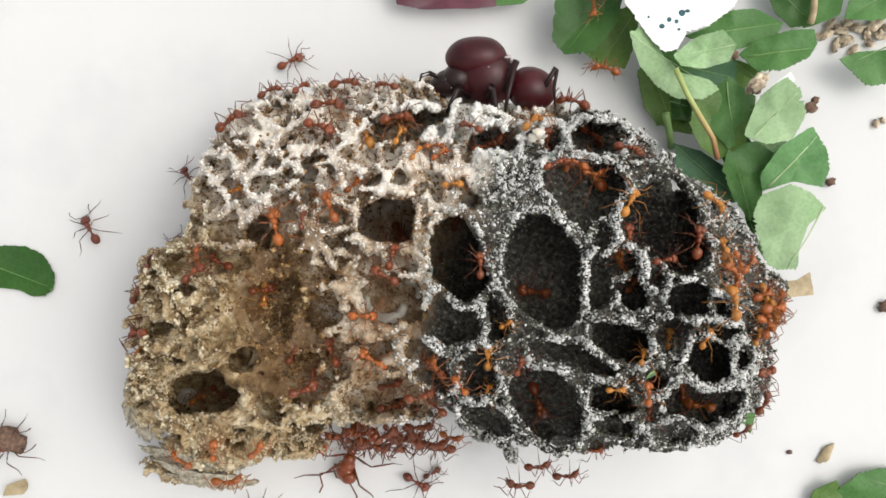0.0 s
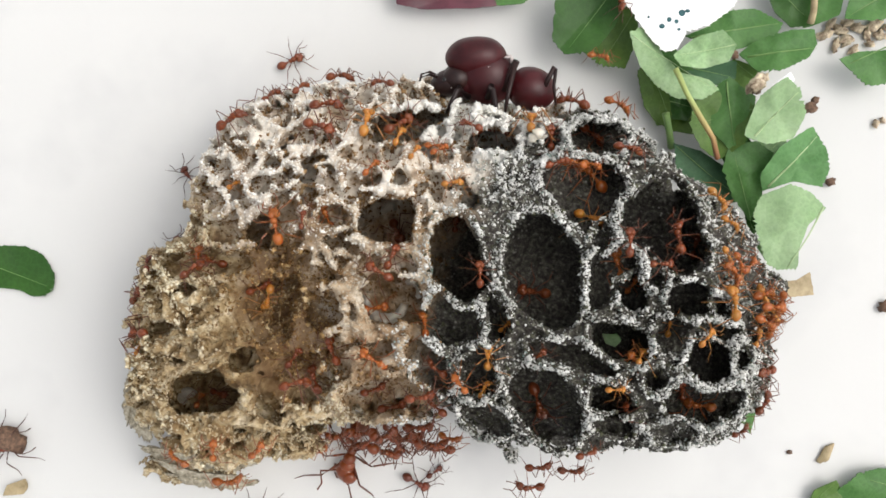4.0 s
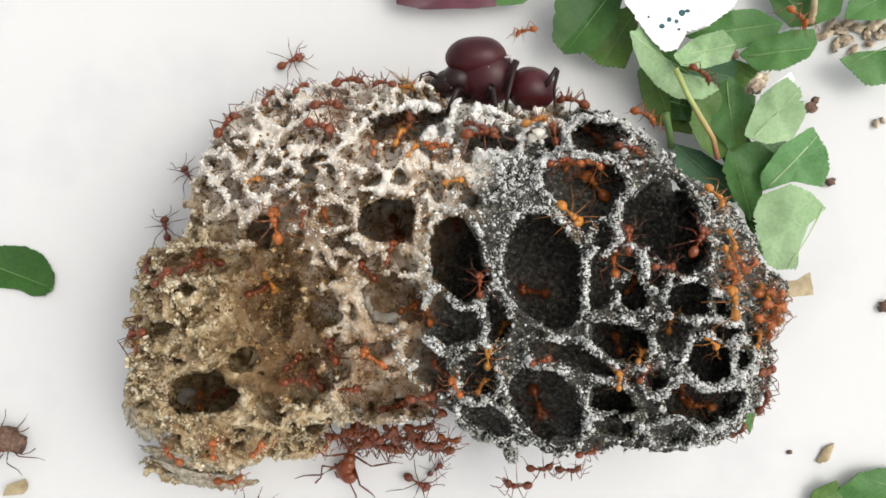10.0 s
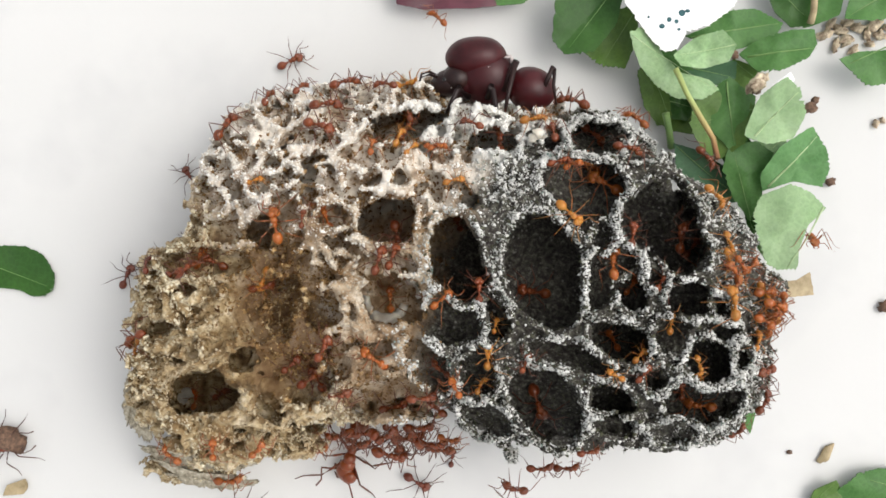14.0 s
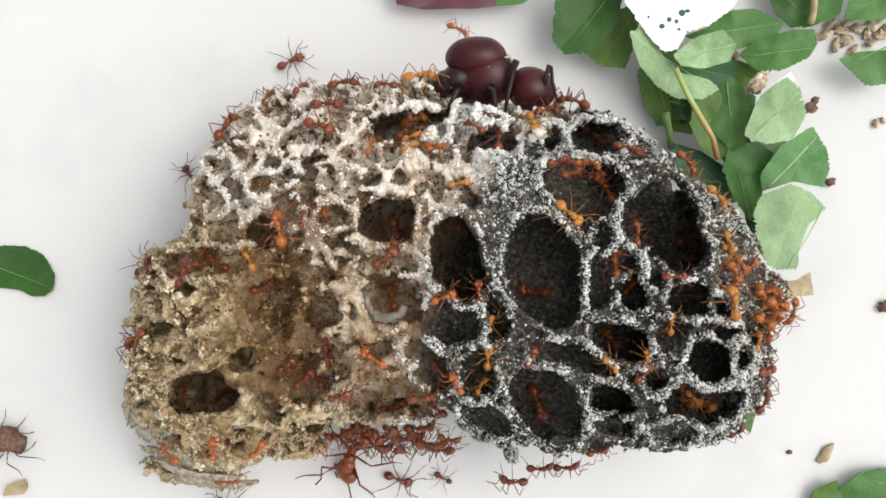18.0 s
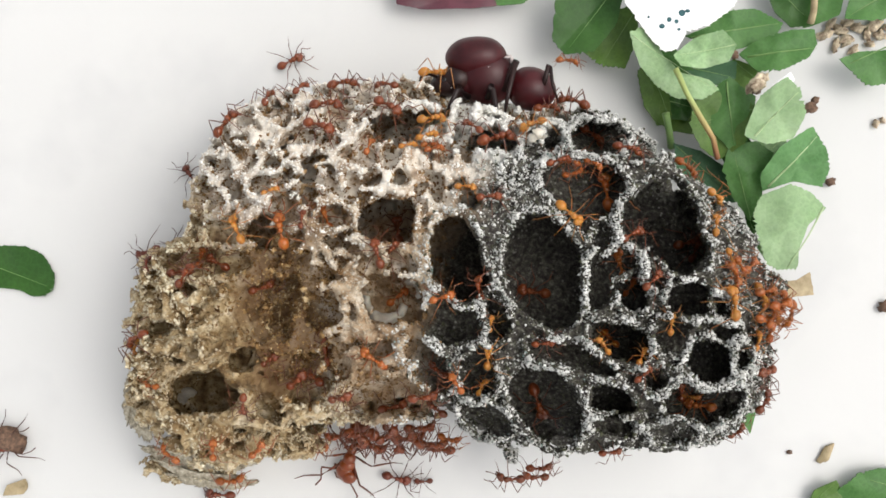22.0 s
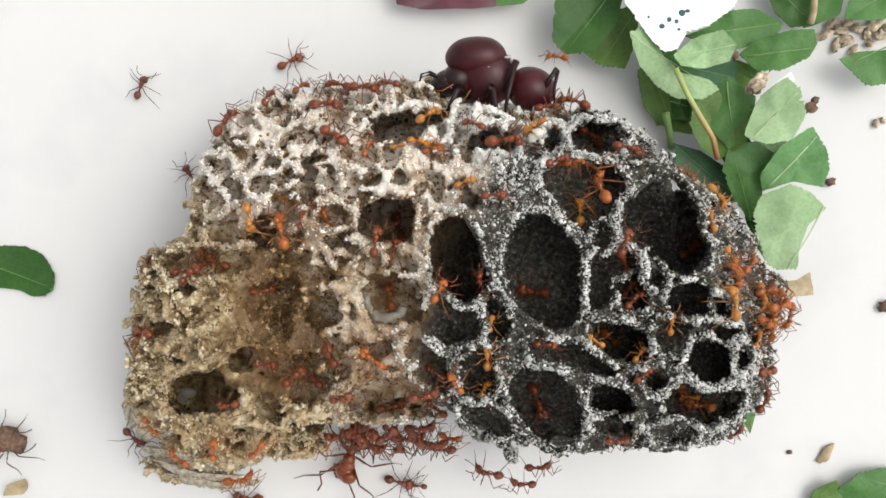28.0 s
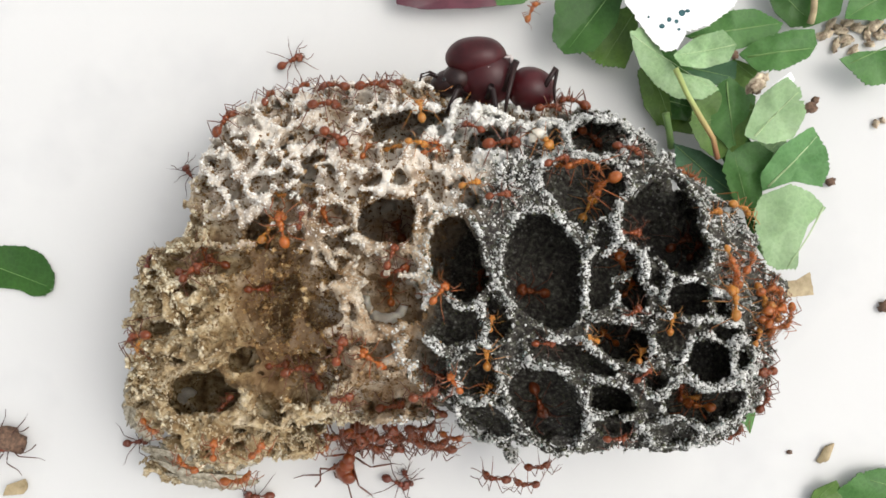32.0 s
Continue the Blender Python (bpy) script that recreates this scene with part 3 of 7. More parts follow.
def surface(f):
    """The skin of the field's inside: one corner in each crossed cell of the grid, four cells round each crossed edge."""
    s = f < 0
    corner = {}
    for i in (0, 1):
        for j in (0, 1):
            for k in (0, 1):
                corner[i, j, k] = s[i:COUNT[0] - 1 + i, j:COUNT[1] - 1 + j, k:COUNT[2] - 1 + k]
    total = sum(c.astype(np.int8) for c in corner.values())
    cells = np.argwhere((total > 0) & (total < 8))
    index = np.full(total.shape, -1, np.int32)
    index[tuple(cells.T)] = np.arange(len(cells))
    acc = np.zeros((len(cells), 3))
    cnt = np.zeros(len(cells))
    for a in corner:
        for axis in range(3):
            if a[axis]:
                continue
            b = list(a)
            b[axis] = 1
            fa = f[tuple((cells + a).T)].astype(np.float64)
            fb = f[tuple((cells + b).T)].astype(np.float64)
            hit = (fa < 0) != (fb < 0)
            t = np.where(hit, fa / np.where(hit, fa - fb, 1), 0)
            p = cells + np.array(a, float)
            p[:, axis] += t
            acc[hit] += p[hit]
            cnt[hit] += 1
    verts = LOW + STEP * acc / cnt[:, None]
    quads = []
    for axis in range(3):
        o = [0, 0, 0]
        o[axis] = 1
        a = s[:COUNT[0] - o[0], :COUNT[1] - o[1], :COUNT[2] - o[2]]
        b = s[o[0]:, o[1]:, o[2]:]
        e = np.argwhere(a != b)
        u, v = [i for i in range(3) if i != axis]
        e = e[(e[:, u] > 0) & (e[:, v] > 0) & (e[:, u] < COUNT[u] - 1) & (e[:, v] < COUNT[v] - 1)]
        q = []
        for du, dv in ((0, 0), (1, 0), (1, 1), (0, 1)):
            c = e.copy()
            c[:, u] -= du
            c[:, v] -= dv
            q.append(index[tuple(c.T)])
        q = np.stack(q, 1)
        flip = a[tuple(e.T)] == (axis == 1)
        q[flip] = q[flip][:, ::-1]
        quads.append(q)
    return verts, np.concatenate(quads)


def fast_mesh(name, verts, polys, material):
    me = bpy.data.meshes.new(name)
    n = polys.shape[1]
    me.vertices.add(len(verts))
    me.vertices.foreach_set("co", (np.asarray(verts) * MM).astype(np.float32).ravel())
    me.loops.add(polys.size)
    me.loops.foreach_set("vertex_index", polys.astype(np.int32).ravel())
    me.polygons.add(len(polys))
    me.polygons.foreach_set("loop_start", np.arange(0, polys.size, n, dtype=np.int32))
    me.polygons.foreach_set("use_smooth", np.ones(len(polys), bool))
    me.materials.append(material)
    me.update(calc_edges=True)
    return me


def crumbs(name, spots, sizes, material, seed, stretch=0.35, slim=1.0):
    """Small uneven grains, one at each spot, joined into one mesh."""
    rng = np.random.default_rng(seed)
    oct8 = np.array([(1, 0, 0), (0, 1, 0), (-1, 0, 0), (0, -1, 0), (0, 0, 1), (0, 0, -1)], float)
    tri = np.array([(0, 1, 4), (1, 2, 4), (2, 3, 4), (3, 0, 4), (1, 0, 5), (2, 1, 5), (3, 2, 5), (0, 3, 5)])
    n = len(spots)
    turn = rng.normal(size=(n, 3, 3))
    turn = np.linalg.qr(turn)[0]
    turn *= np.sign(np.linalg.det(turn))[:, None, None]
    s = oct8[None] * rng.uniform(0.45, 1.6, (n, 6, 1)) + rng.uniform(-stretch, stretch, (n, 6, 3))
    s[:, :, 0] *= slim
    v = np.einsum("nij,nkj->nki", turn, s) * sizes[:, None, None] + spots[:, None, :]
    p = (tri[None] + 6 * np.arange(n)[:, None, None]).reshape(-1, 3)
    return fast_mesh(name, v.reshape(-1, 3), p, material)


FLOOR = floor_material()
floor = new("floor", mesh_of("floor", [(x, y, z) for z in (0, -6) for x, y in ((-350, -280), (350, -280), (350, 280), (-350, 280))],
                             [(0, 1, 2, 3), (7, 6, 5, 4), (0, 4, 5, 1), (1, 5, 6, 2), (2, 6, 7, 3), (3, 7, 4, 0)], FLOOR, False))
tagged(floor, "smooth white tray floor with faint grey mottling", "tray", kind="structure")

garden = tagged(empty("fungus_garden"), "lumpy fungus garden, tan and cream turning black, full of chambers", "fungus garden")
VERTS, QUADS = surface(FIELD)
part("comb", fast_mesh("comb", VERTS, QUADS, garden_material()), None, garden, "spongy comb with open chambers and thin ridges")


def strew():
    rng = np.random.default_rng(9)
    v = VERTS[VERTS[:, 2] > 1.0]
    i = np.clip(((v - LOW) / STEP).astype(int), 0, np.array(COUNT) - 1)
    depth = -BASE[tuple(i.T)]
    black = black_at(v[:, 0], v[:, 1]) + rng.uniform(-4, 3, len(v))
    tan = tan_at(v[:, 0], v[:, 1]) + rng.uniform(-3, 3, len(v))
    high = v[:, 1] - 2 + rng.uniform(-5, 5, len(v))
    patch = WARP[tuple(i.T)]

    slope = []
    for k in range(3):
        up, down = i.copy(), i.copy()
        up[:, k] = np.minimum(up[:, k] + 1, COUNT[k] - 1)
        down[:, k] = np.maximum(down[:, k] - 1, 0)
        slope.append(FIELD[tuple(up.T)] - FIELD[tuple(down.T)])
    slope = np.stack(slope, 1)
    slope /= np.linalg.norm(slope, axis=1, keepdims=True) + 1e-6

    def pick(mask, n, a, b, sunk):
        """Grains of mixed size on the chosen skin, most of them small, partly sunk in."""
        k = np.flatnonzero(mask)
        k = rng.choice(k, min(n, len(k)), replace=False)
        size = a + (b - a) * rng.uniform(size=len(k)) ** 2
        return v[k] + rng.uniform(-0.18, 0.18, (len(k), 3)) - slope[k] * (sunk * size)[:, None], size

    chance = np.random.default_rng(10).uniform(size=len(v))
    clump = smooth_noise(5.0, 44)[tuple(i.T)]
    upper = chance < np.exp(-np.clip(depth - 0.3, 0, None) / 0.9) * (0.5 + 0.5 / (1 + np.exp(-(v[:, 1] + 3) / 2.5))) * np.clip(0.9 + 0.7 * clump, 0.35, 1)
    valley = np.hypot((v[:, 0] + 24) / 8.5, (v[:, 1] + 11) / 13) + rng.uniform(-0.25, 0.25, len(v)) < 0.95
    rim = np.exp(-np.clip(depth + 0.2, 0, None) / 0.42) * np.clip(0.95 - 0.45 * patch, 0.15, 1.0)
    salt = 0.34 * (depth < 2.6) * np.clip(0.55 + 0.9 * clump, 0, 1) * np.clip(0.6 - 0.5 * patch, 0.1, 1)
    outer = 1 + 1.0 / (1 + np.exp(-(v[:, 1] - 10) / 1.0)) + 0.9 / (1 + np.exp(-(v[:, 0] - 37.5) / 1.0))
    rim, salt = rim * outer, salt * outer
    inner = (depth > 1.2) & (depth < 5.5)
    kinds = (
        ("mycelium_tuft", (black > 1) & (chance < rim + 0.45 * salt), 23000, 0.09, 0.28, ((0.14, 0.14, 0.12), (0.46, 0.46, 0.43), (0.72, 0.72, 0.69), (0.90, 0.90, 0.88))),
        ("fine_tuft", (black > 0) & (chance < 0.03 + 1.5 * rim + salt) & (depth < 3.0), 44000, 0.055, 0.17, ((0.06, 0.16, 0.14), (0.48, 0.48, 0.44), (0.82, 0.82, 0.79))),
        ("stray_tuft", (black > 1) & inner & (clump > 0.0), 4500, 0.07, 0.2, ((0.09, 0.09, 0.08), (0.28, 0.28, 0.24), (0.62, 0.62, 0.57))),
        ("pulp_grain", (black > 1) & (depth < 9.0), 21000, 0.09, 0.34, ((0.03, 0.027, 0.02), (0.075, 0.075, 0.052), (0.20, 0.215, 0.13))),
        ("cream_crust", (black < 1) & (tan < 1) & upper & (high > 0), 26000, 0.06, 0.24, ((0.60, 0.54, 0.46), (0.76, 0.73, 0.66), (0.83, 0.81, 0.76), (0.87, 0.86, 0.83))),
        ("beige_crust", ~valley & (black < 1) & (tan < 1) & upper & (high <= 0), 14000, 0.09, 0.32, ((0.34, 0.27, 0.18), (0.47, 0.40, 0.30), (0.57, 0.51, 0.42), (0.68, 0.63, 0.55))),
        # brown_grain and dark_grain are set by depth: recesses get the darker colours
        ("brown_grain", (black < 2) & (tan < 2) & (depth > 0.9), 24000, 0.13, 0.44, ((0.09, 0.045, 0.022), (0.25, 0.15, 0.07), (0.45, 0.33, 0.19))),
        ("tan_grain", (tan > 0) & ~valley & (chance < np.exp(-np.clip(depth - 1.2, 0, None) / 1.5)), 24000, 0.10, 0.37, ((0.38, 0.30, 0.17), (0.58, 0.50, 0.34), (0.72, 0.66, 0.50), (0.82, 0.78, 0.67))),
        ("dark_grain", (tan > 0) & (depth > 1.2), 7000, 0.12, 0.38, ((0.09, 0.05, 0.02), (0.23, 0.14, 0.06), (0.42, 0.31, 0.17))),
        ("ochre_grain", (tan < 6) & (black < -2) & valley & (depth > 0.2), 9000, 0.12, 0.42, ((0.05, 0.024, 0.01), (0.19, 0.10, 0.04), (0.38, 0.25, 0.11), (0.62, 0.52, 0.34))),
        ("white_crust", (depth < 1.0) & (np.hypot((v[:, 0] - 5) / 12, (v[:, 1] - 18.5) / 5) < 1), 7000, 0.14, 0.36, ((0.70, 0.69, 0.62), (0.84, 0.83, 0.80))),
    )
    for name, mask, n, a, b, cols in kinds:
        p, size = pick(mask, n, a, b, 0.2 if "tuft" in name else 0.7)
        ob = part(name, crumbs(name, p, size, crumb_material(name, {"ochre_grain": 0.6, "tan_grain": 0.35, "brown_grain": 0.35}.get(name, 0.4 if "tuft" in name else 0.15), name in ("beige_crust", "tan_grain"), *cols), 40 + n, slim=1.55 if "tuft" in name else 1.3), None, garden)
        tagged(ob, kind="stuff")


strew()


# ---- leaves and litter on the tray ----
GREENS = {
    "deep": leaf_material("deep green leaf", (0.018, 0.06, 0.012), (0.045, 0.125, 0.022)),
    "mid": leaf_material("mid green leaf", (0.038, 0.115, 0.025), (0.095, 0.22, 0.06)),
    "olive": leaf_material("olive green leaf", (0.055, 0.12, 0.025), (0.12, 0.21, 0.045)),
    "pale": leaf_material("pale leaf underside", (0.19, 0.325, 0.14), (0.355, 0.495, 0.28), 0.6),
    "fresh": leaf_material("fresh green leaf", (0.075, 0.19, 0.06), (0.15, 0.31, 0.12), 0.5),
    "teal": leaf_material("blue green leaf", (0.04, 0.11, 0.05), (0.08, 0.17, 0.085), 0.5),
}
RIB = plain_material("leaf rib", (0.10, 0.20, 0.055), (0.18, 0.29, 0.09), 0.5)
RIB_PALE = plain_material("pale leaf rib", (0.30, 0.42, 0.20), (0.44, 0.55, 0.32), 0.6)
STALK = stalk_material()
MAROON = plain_material("maroon leaf", (0.05, 0.012, 0.02), (0.13, 0.035, 0.05), 0.4, 150)
STRAW = plain_material("straw", (0.20, 0.15, 0.07), (0.50, 0.40, 0.24), 0.6, 250)
BROWN = plain_material("brown crumb", (0.05, 0.028, 0.02), (0.22, 0.13, 0.08), 0.8, 1300, 0.3)
OAT = plain_material("oat flake", (0.12, 0.06, 0.03), (0.88, 0.76, 0.55), 0.7, 700, 0.35)
CHALK = plain_material("white paper", (0.84, 0.84, 0.84), (0.90, 0.90, 0.90), 0.8, 900, 0.05)
INK = plain_material("teal ink", (0.0, 0.05, 0.06), (0.01, 0.11, 0.12), 0.5)


def rounded(corners, per):
    """A smooth closed line through the corners."""
    n, out = len(corners), []
    p = [Vector((*c, 0)) for c in corners]
    for i in range(n):
        a, b, c, d = p[i - 1], p[i], p[(i + 1) % n], p[(i + 2) % n]
        for k in range(per):
            t = k / per
            s = 0.5 * (2 * b + (c - a) * t + (2 * a - 5 * b + 4 * c - d) * t * t + (3 * b - a - 3 * c + d) * t ** 3)
            out.append((s.lerp(b.lerp(c, t), 0.85), i + t))
    return out


def sheet(corners, z, bend=1.3, teeth=(), tooth=0.5, thick=0.22, tilt=(0.0, 0.0), seed=0, per=15, fold=0.0):
    """A thin curled sheet with a cut outline; teeth: the sides that are saw-edged. Returns its middle and geometry round it."""
    rng = random.Random(seed)
    line = rounded(corners, per)
    mid = sum((p for p, _ in line), Vector()) / len(line)
    rim = []
    for p, s in line:
        r = p - mid
        if int(s) in teeth:
            r = r + r.normalized() * tooth * ((s * 5.0) % 1.0 - 0.45) * (0.35 + 1.1 * noise.noise(Vector((int(s * 5.0) * 1.7, seed * 3.3, 0.5))) ** 2 * 4)
        r = r * (1 + rng.uniform(-0.02, 0.02))
        rim.append(r)
    rings, n = 7, len(rim)
    big = max(r.length for r in rim)
    ax, cx = rng.uniform(0, 6.28), rng.uniform(0, 6.28)
    long_way = max(rim, key=lambda r: r.length).normalized()
    side_way = Vector((-long_way.y, long_way.x, 0))
    vs, fs = [], []
    for side in (0, 1):
        start = len(vs)
        for k in range(rings + 1):
            f = (k / rings)
            for r in rim if k else rim[:1]:
                q = r * f
                e = q.length / big
                h = bend * (e * e * math.cos(2 * math.atan2(q.y, q.x) + ax) + 0.35 * e * math.sin(3 * math.atan2(q.y, q.x) + cx))
                h += tilt[0] * q.x + tilt[1] * q.y + fold * abs(q.x * side_way.x + q.y * side_way.y) + 0.04 * bend * big * noise.noise(Vector((q.x, q.y, 3.0 * seed)) * (3.2 / big))
                vs.append((q.x, q.y, h - side * thick))
        for i in range(n):
            j = (i + 1) % n
            t = (start, start + 1 + i, start + 1 + j)
            fs.append(t if side == 0 else t[::-1])
            for k in range(rings - 1):
                a, b = start + 1 + k * n, start + 1 + (k + 1) * n
                q = (a + i, b + i, b + j, a + j)
                fs.append(q if side == 0 else q[::-1])
    m = 1 + rings * n
    for i in range(n):
        j = (i + 1) % n
        a = 1 + (rings - 1) * n
        fs.append((a + i, m + a + i, m + a + j, a + j))
    low = min(v[2] for v in vs)
    return mid, (vs, fs), low


def leaf_piece(tone, corners, z, label, rib=None, seed=0, material=None, name="leaf_piece", category="leaf", **kw):
    kw.setdefault("fold", 0.22 if seed % 2 else -0.16)
    mid, geo, low = sheet(corners, z, seed=seed, **kw)
    z = max(z, 0.05 - low)
    ob = empty(name, pose(mid.x * MM, mid.y * MM, z * MM))
    tagged(ob, label, category)
    part("blade", geo, material or GREENS[tone], ob).data.set_sharp_from_angle(angle=radians(55))
    slim = 1.0
    if rib is None and material is None:
        far = max(corners, key=lambda c: (c[0] - mid.x) ** 2 + (c[1] - mid.y) ** 2)
        end = max(corners, key=lambda c: (c[0] - far[0]) ** 2 + (c[1] - far[1]) ** 2)
        rib, slim = [(far[0] * 0.92 + mid.x * 0.08, far[1] * 0.92 + mid.y * 0.08), (end[0] * 0.8 + mid.x * 0.2, end[1] * 0.8 + mid.y * 0.2)], 0.5
    if rib:
        (x0, y0), (x1, y1) = rib
        pts = []
        tree = [Vector(v) for v in geo[0][:len(geo[0]) // 2]]
        for k in range(9):
            q = Vector((x0 + (x1 - x0) * k / 8 - mid.x, y0 + (y1 - y0) * k / 8 - mid.y, 0))
            h = min(tree, key=lambda v: (v.x - q.x) ** 2 + (v.y - q.y) ** 2).z
            pts.append((q.x, q.y, h + 0.02))
        part("midrib", tube(pts, [slim * (0.2 - 0.018 * k) for k in range(9)]), RIB_PALE if tone in ("pale", "fresh") else RIB, ob, "raised pale midrib")
    return ob


def lump(name, x, y, z, rx, ry, rz, turn, material, label, category, seed, rough=0.25):
    """An uneven crumb that lies at (x, y)."""
    rng = random.Random(seed)
    vs, fs = blob((0, 0, 0), (rx, ry, rz), nu=11, nv=7)
    out = []
    for v in vs:
        p = Vector(v)
        q = p * (1 + rough * noise.noise(p * ((2.2 if rough < 1 else 4.0) / max(rx, ry)) + Vector((seed * 7.1, 0, 0))))
        out.append((q.x, q.y, q.z))
    low = min(v[2] for v in out)
    ob = new(name, mesh_of(name, out, fs, material))
    ob.matrix_basis = pose(x * MM, y * MM, (z - low) * MM, 0, 0, turn)
    return tagged(ob, label, category)


def stalk(name, points, r, material, label):
    mid = Vector(points[len(points) // 2])
    geo = tube([Vector(p) - mid for p in points], [r * (1.1 - 0.12 * (k % 2)) for k in range(len(points))], 8)
    ob = new(name, mesh_of(name, *geo, material))
    ob.matrix_basis = pose(*(mid * MM))
    return tagged(ob, label, "stalk")


def paper_scrap(corners, z):
    mid, geo, low = sheet(corners, z, bend=0.25, thick=0.25, seed=77, per=14, teeth=(0, 1, 2, 3, 4, 5, 6, 7, 8), tooth=0.45)
    ob = tagged(empty("paper_scrap", pose(mid.x * MM, mid.y * MM, z * MM)), "torn white paper scrap with teal ink spots", "paper")
    part("sheet", geo, CHALK, ob).data.set_sharp_from_angle(angle=radians(55))
    rng = random.Random(4)
    top = geo[0][:len(geo[0]) // 2]
    for k, (x, y, r) in enumerate(((0.5, 0.2, 0.55), (-1.6, -0.9, 0.42), (-2.8, -2.0, 0.42), (-0.4, -1.2, 0.36), (-5.0, -0.5, 0.22), (0.0, -2.5, 0.25), (1.4, 0.5, 0.3))):
        h = min(top, key=lambda v: (v[0] - x) ** 2 + (v[1] - y) ** 2)[2]
        part("ink_spot", blob((x, y, h + 0.03), (r * rng.uniform(0.9, 1.5), r, 0.06), nu=10, nv=6), INK, ob)


BROODSKIN = plain_material("larva skin", (0.42, 0.39, 0.32), (0.66, 0.63, 0.55), 0.45, 500, 0.05, Subsurface_Weight=0.3, Subsurface_Radius=(0.0008, 0.0006, 0.0004))


def larva(x, y, z, r, start, end, label, thick):
    pts, rad = [], []
    for k in range(13):
        a = radians(start + (end - start) * k / 12)
        pts.append((r * math.cos(a), r * math.sin(a), 0))
        rad.append(thick * (0.45 + 0.55 * math.sin(math.pi * (k + 0.8) / 13.6)) * (1 + 0.05 * (k % 2)))
    ob = new("larva", mesh_of("larva", *tube(pts, rad, 10), BROODSKIN))
    ob.matrix_basis = pose(x * MM, y * MM, (z + 1.1 * thick) * MM)
    return tagged(ob, label, "larva", "brood in the garden")


PLATE = plain_material("old leaf plate", (0.13, 0.105, 0.06), (0.56, 0.51, 0.40), 0.9, 900, 0.6)


def plate(corners, z, seed, tilt):
    """A thin old leaf layer at the garden's foot."""
    mid, geo, low = sheet(corners, z, bend=0.8, thick=0.5, seed=seed, per=8, tilt=tilt, teeth=(0, 1, 2, 3, 4, 5, 6), tooth=1.3)
    part("plate", geo, PLATE, garden, "grey crumbling leaf layer").matrix_basis = pose(mid.x * MM, mid.y * MM, z * MM)


def litter():
    leaf_piece("deep", [(19.3, 46.1), (18.4, 35.6), (20.7, 32.9), (25.5, 33.4), (29.3, 38.0), (30.7, 46.1)], 7, "deep green saw-edged leaf piece", seed=1, teeth=(0, 1, 2))
    leaf_piece("olive", [(24.5, 33.8), (27.1, 31.5), (31.3, 31.1), (33.3, 35.7), (33.8, 42.1), (29.9, 41.1)], 4, "olive green leaf piece under another leaf", seed=3, teeth=(0, 1))
    leaf_piece("pale", [(30.7, 35.6), (32.5, 30.7), (35.3, 27.2), (38.9, 24.9), (42.6, 24.6), (45.6, 26.3), (44.3, 28.1), (39.8, 28.9), (35.9, 32.6), (33.8, 37.0)], 11, "pale green curled saw-edged leaf strip", seed=4, teeth=(0, 1, 2, 3))
    leaf_piece("pale", [(37.7, 31.7), (41.2, 34.6), (45.6, 35.8), (48.1, 33.5), (46.8, 30.7), (42.3, 29.6), (38.6, 29.8)], 12, "pale leaf piece showing its underside", seed=5)
    leaf_piece("mid", [(41.0, 36.1), (44.4, 37.4), (48.4, 40.3), (53.4, 40.7), (57.9, 38.4), (56.0, 35.7), (49.3, 33.6), (44.4, 35.0)], 8, "mid green leaf piece", rib=[(42.0, 35.8), (56.8, 38.2)], seed=6, teeth=(2, 3))
    leaf_piece("mid", [(50.0, 33.0), (52.6, 35.1), (58.3, 36.6), (62.5, 37.0), (63.0, 34.5), (61.0, 31.9), (56.6, 29.8), (52.6, 29.6)], 9, "mid green leaf piece with a pale midrib", rib=[(51.2, 32.3), (62.8, 33.8)], seed=7, teeth=(1, 5, 6))
    leaf_piece("deep", [(55.1, 46.7), (57.1, 40.7), (60.0, 38.3), (63.6, 38.7), (64.6, 46.7)], 5, "deep green leaf piece with bitten edges", seed=8)
    leaf_piece("mid", [(68.5, 39.3), (69.7, 42.8), (71.4, 46.7), (81.1, 46.7), (81.1, 39.9), (72.9, 39.1)], 5, "mid green leaf piece with bitten edges", rib=[(79.2, 45.7), (69.5, 39.9)], seed=9, teeth=(4,))
    leaf_piece("mid", [(67.6, 32.4), (71.0, 33.7), (75.6, 34.1), (81.6, 33.4), (78.7, 29.0), (72.9, 27.8), (69.2, 30.8)], 6, "mid green leaf piece with a pale midrib", rib=[(80.6, 36.7), (69.5, 31.7)], seed=10, teeth=(4, 5))
    leaf_piece("olive", [(33.4, 30.5), (35.0, 24.7), (37.3, 21.5), (39.7, 21.9), (38.9, 27.6), (35.9, 33.0)], 3, "olive green leaf piece under the pile", seed=11, teeth=(0, 1))
    leaf_piece("olive", [(36.1, 32.8), (34.9, 24.7), (39.0, 20.6), (44.1, 19.6), (47.1, 26.7), (42.2, 32.8)], 2.5, "olive green leaf piece under the pile", seed=33)
    leaf_piece("deep", [(38.3, 25.9), (39.6, 22.4), (42.4, 22.2), (43.7, 24.5), (41.1, 26.7)], 4, "deep green leaf scrap in the pile", seed=12)
    leaf_piece("olive", [(42.1, 24.9), (41.3, 20.9), (43.4, 17.0), (46.8, 15.1), (50.3, 17.6), (52.8, 23.7), (48.7, 26.8), (45.5, 26.4)], 8, "olive green leaf piece beside a stalk", seed=13, teeth=(0, 1))
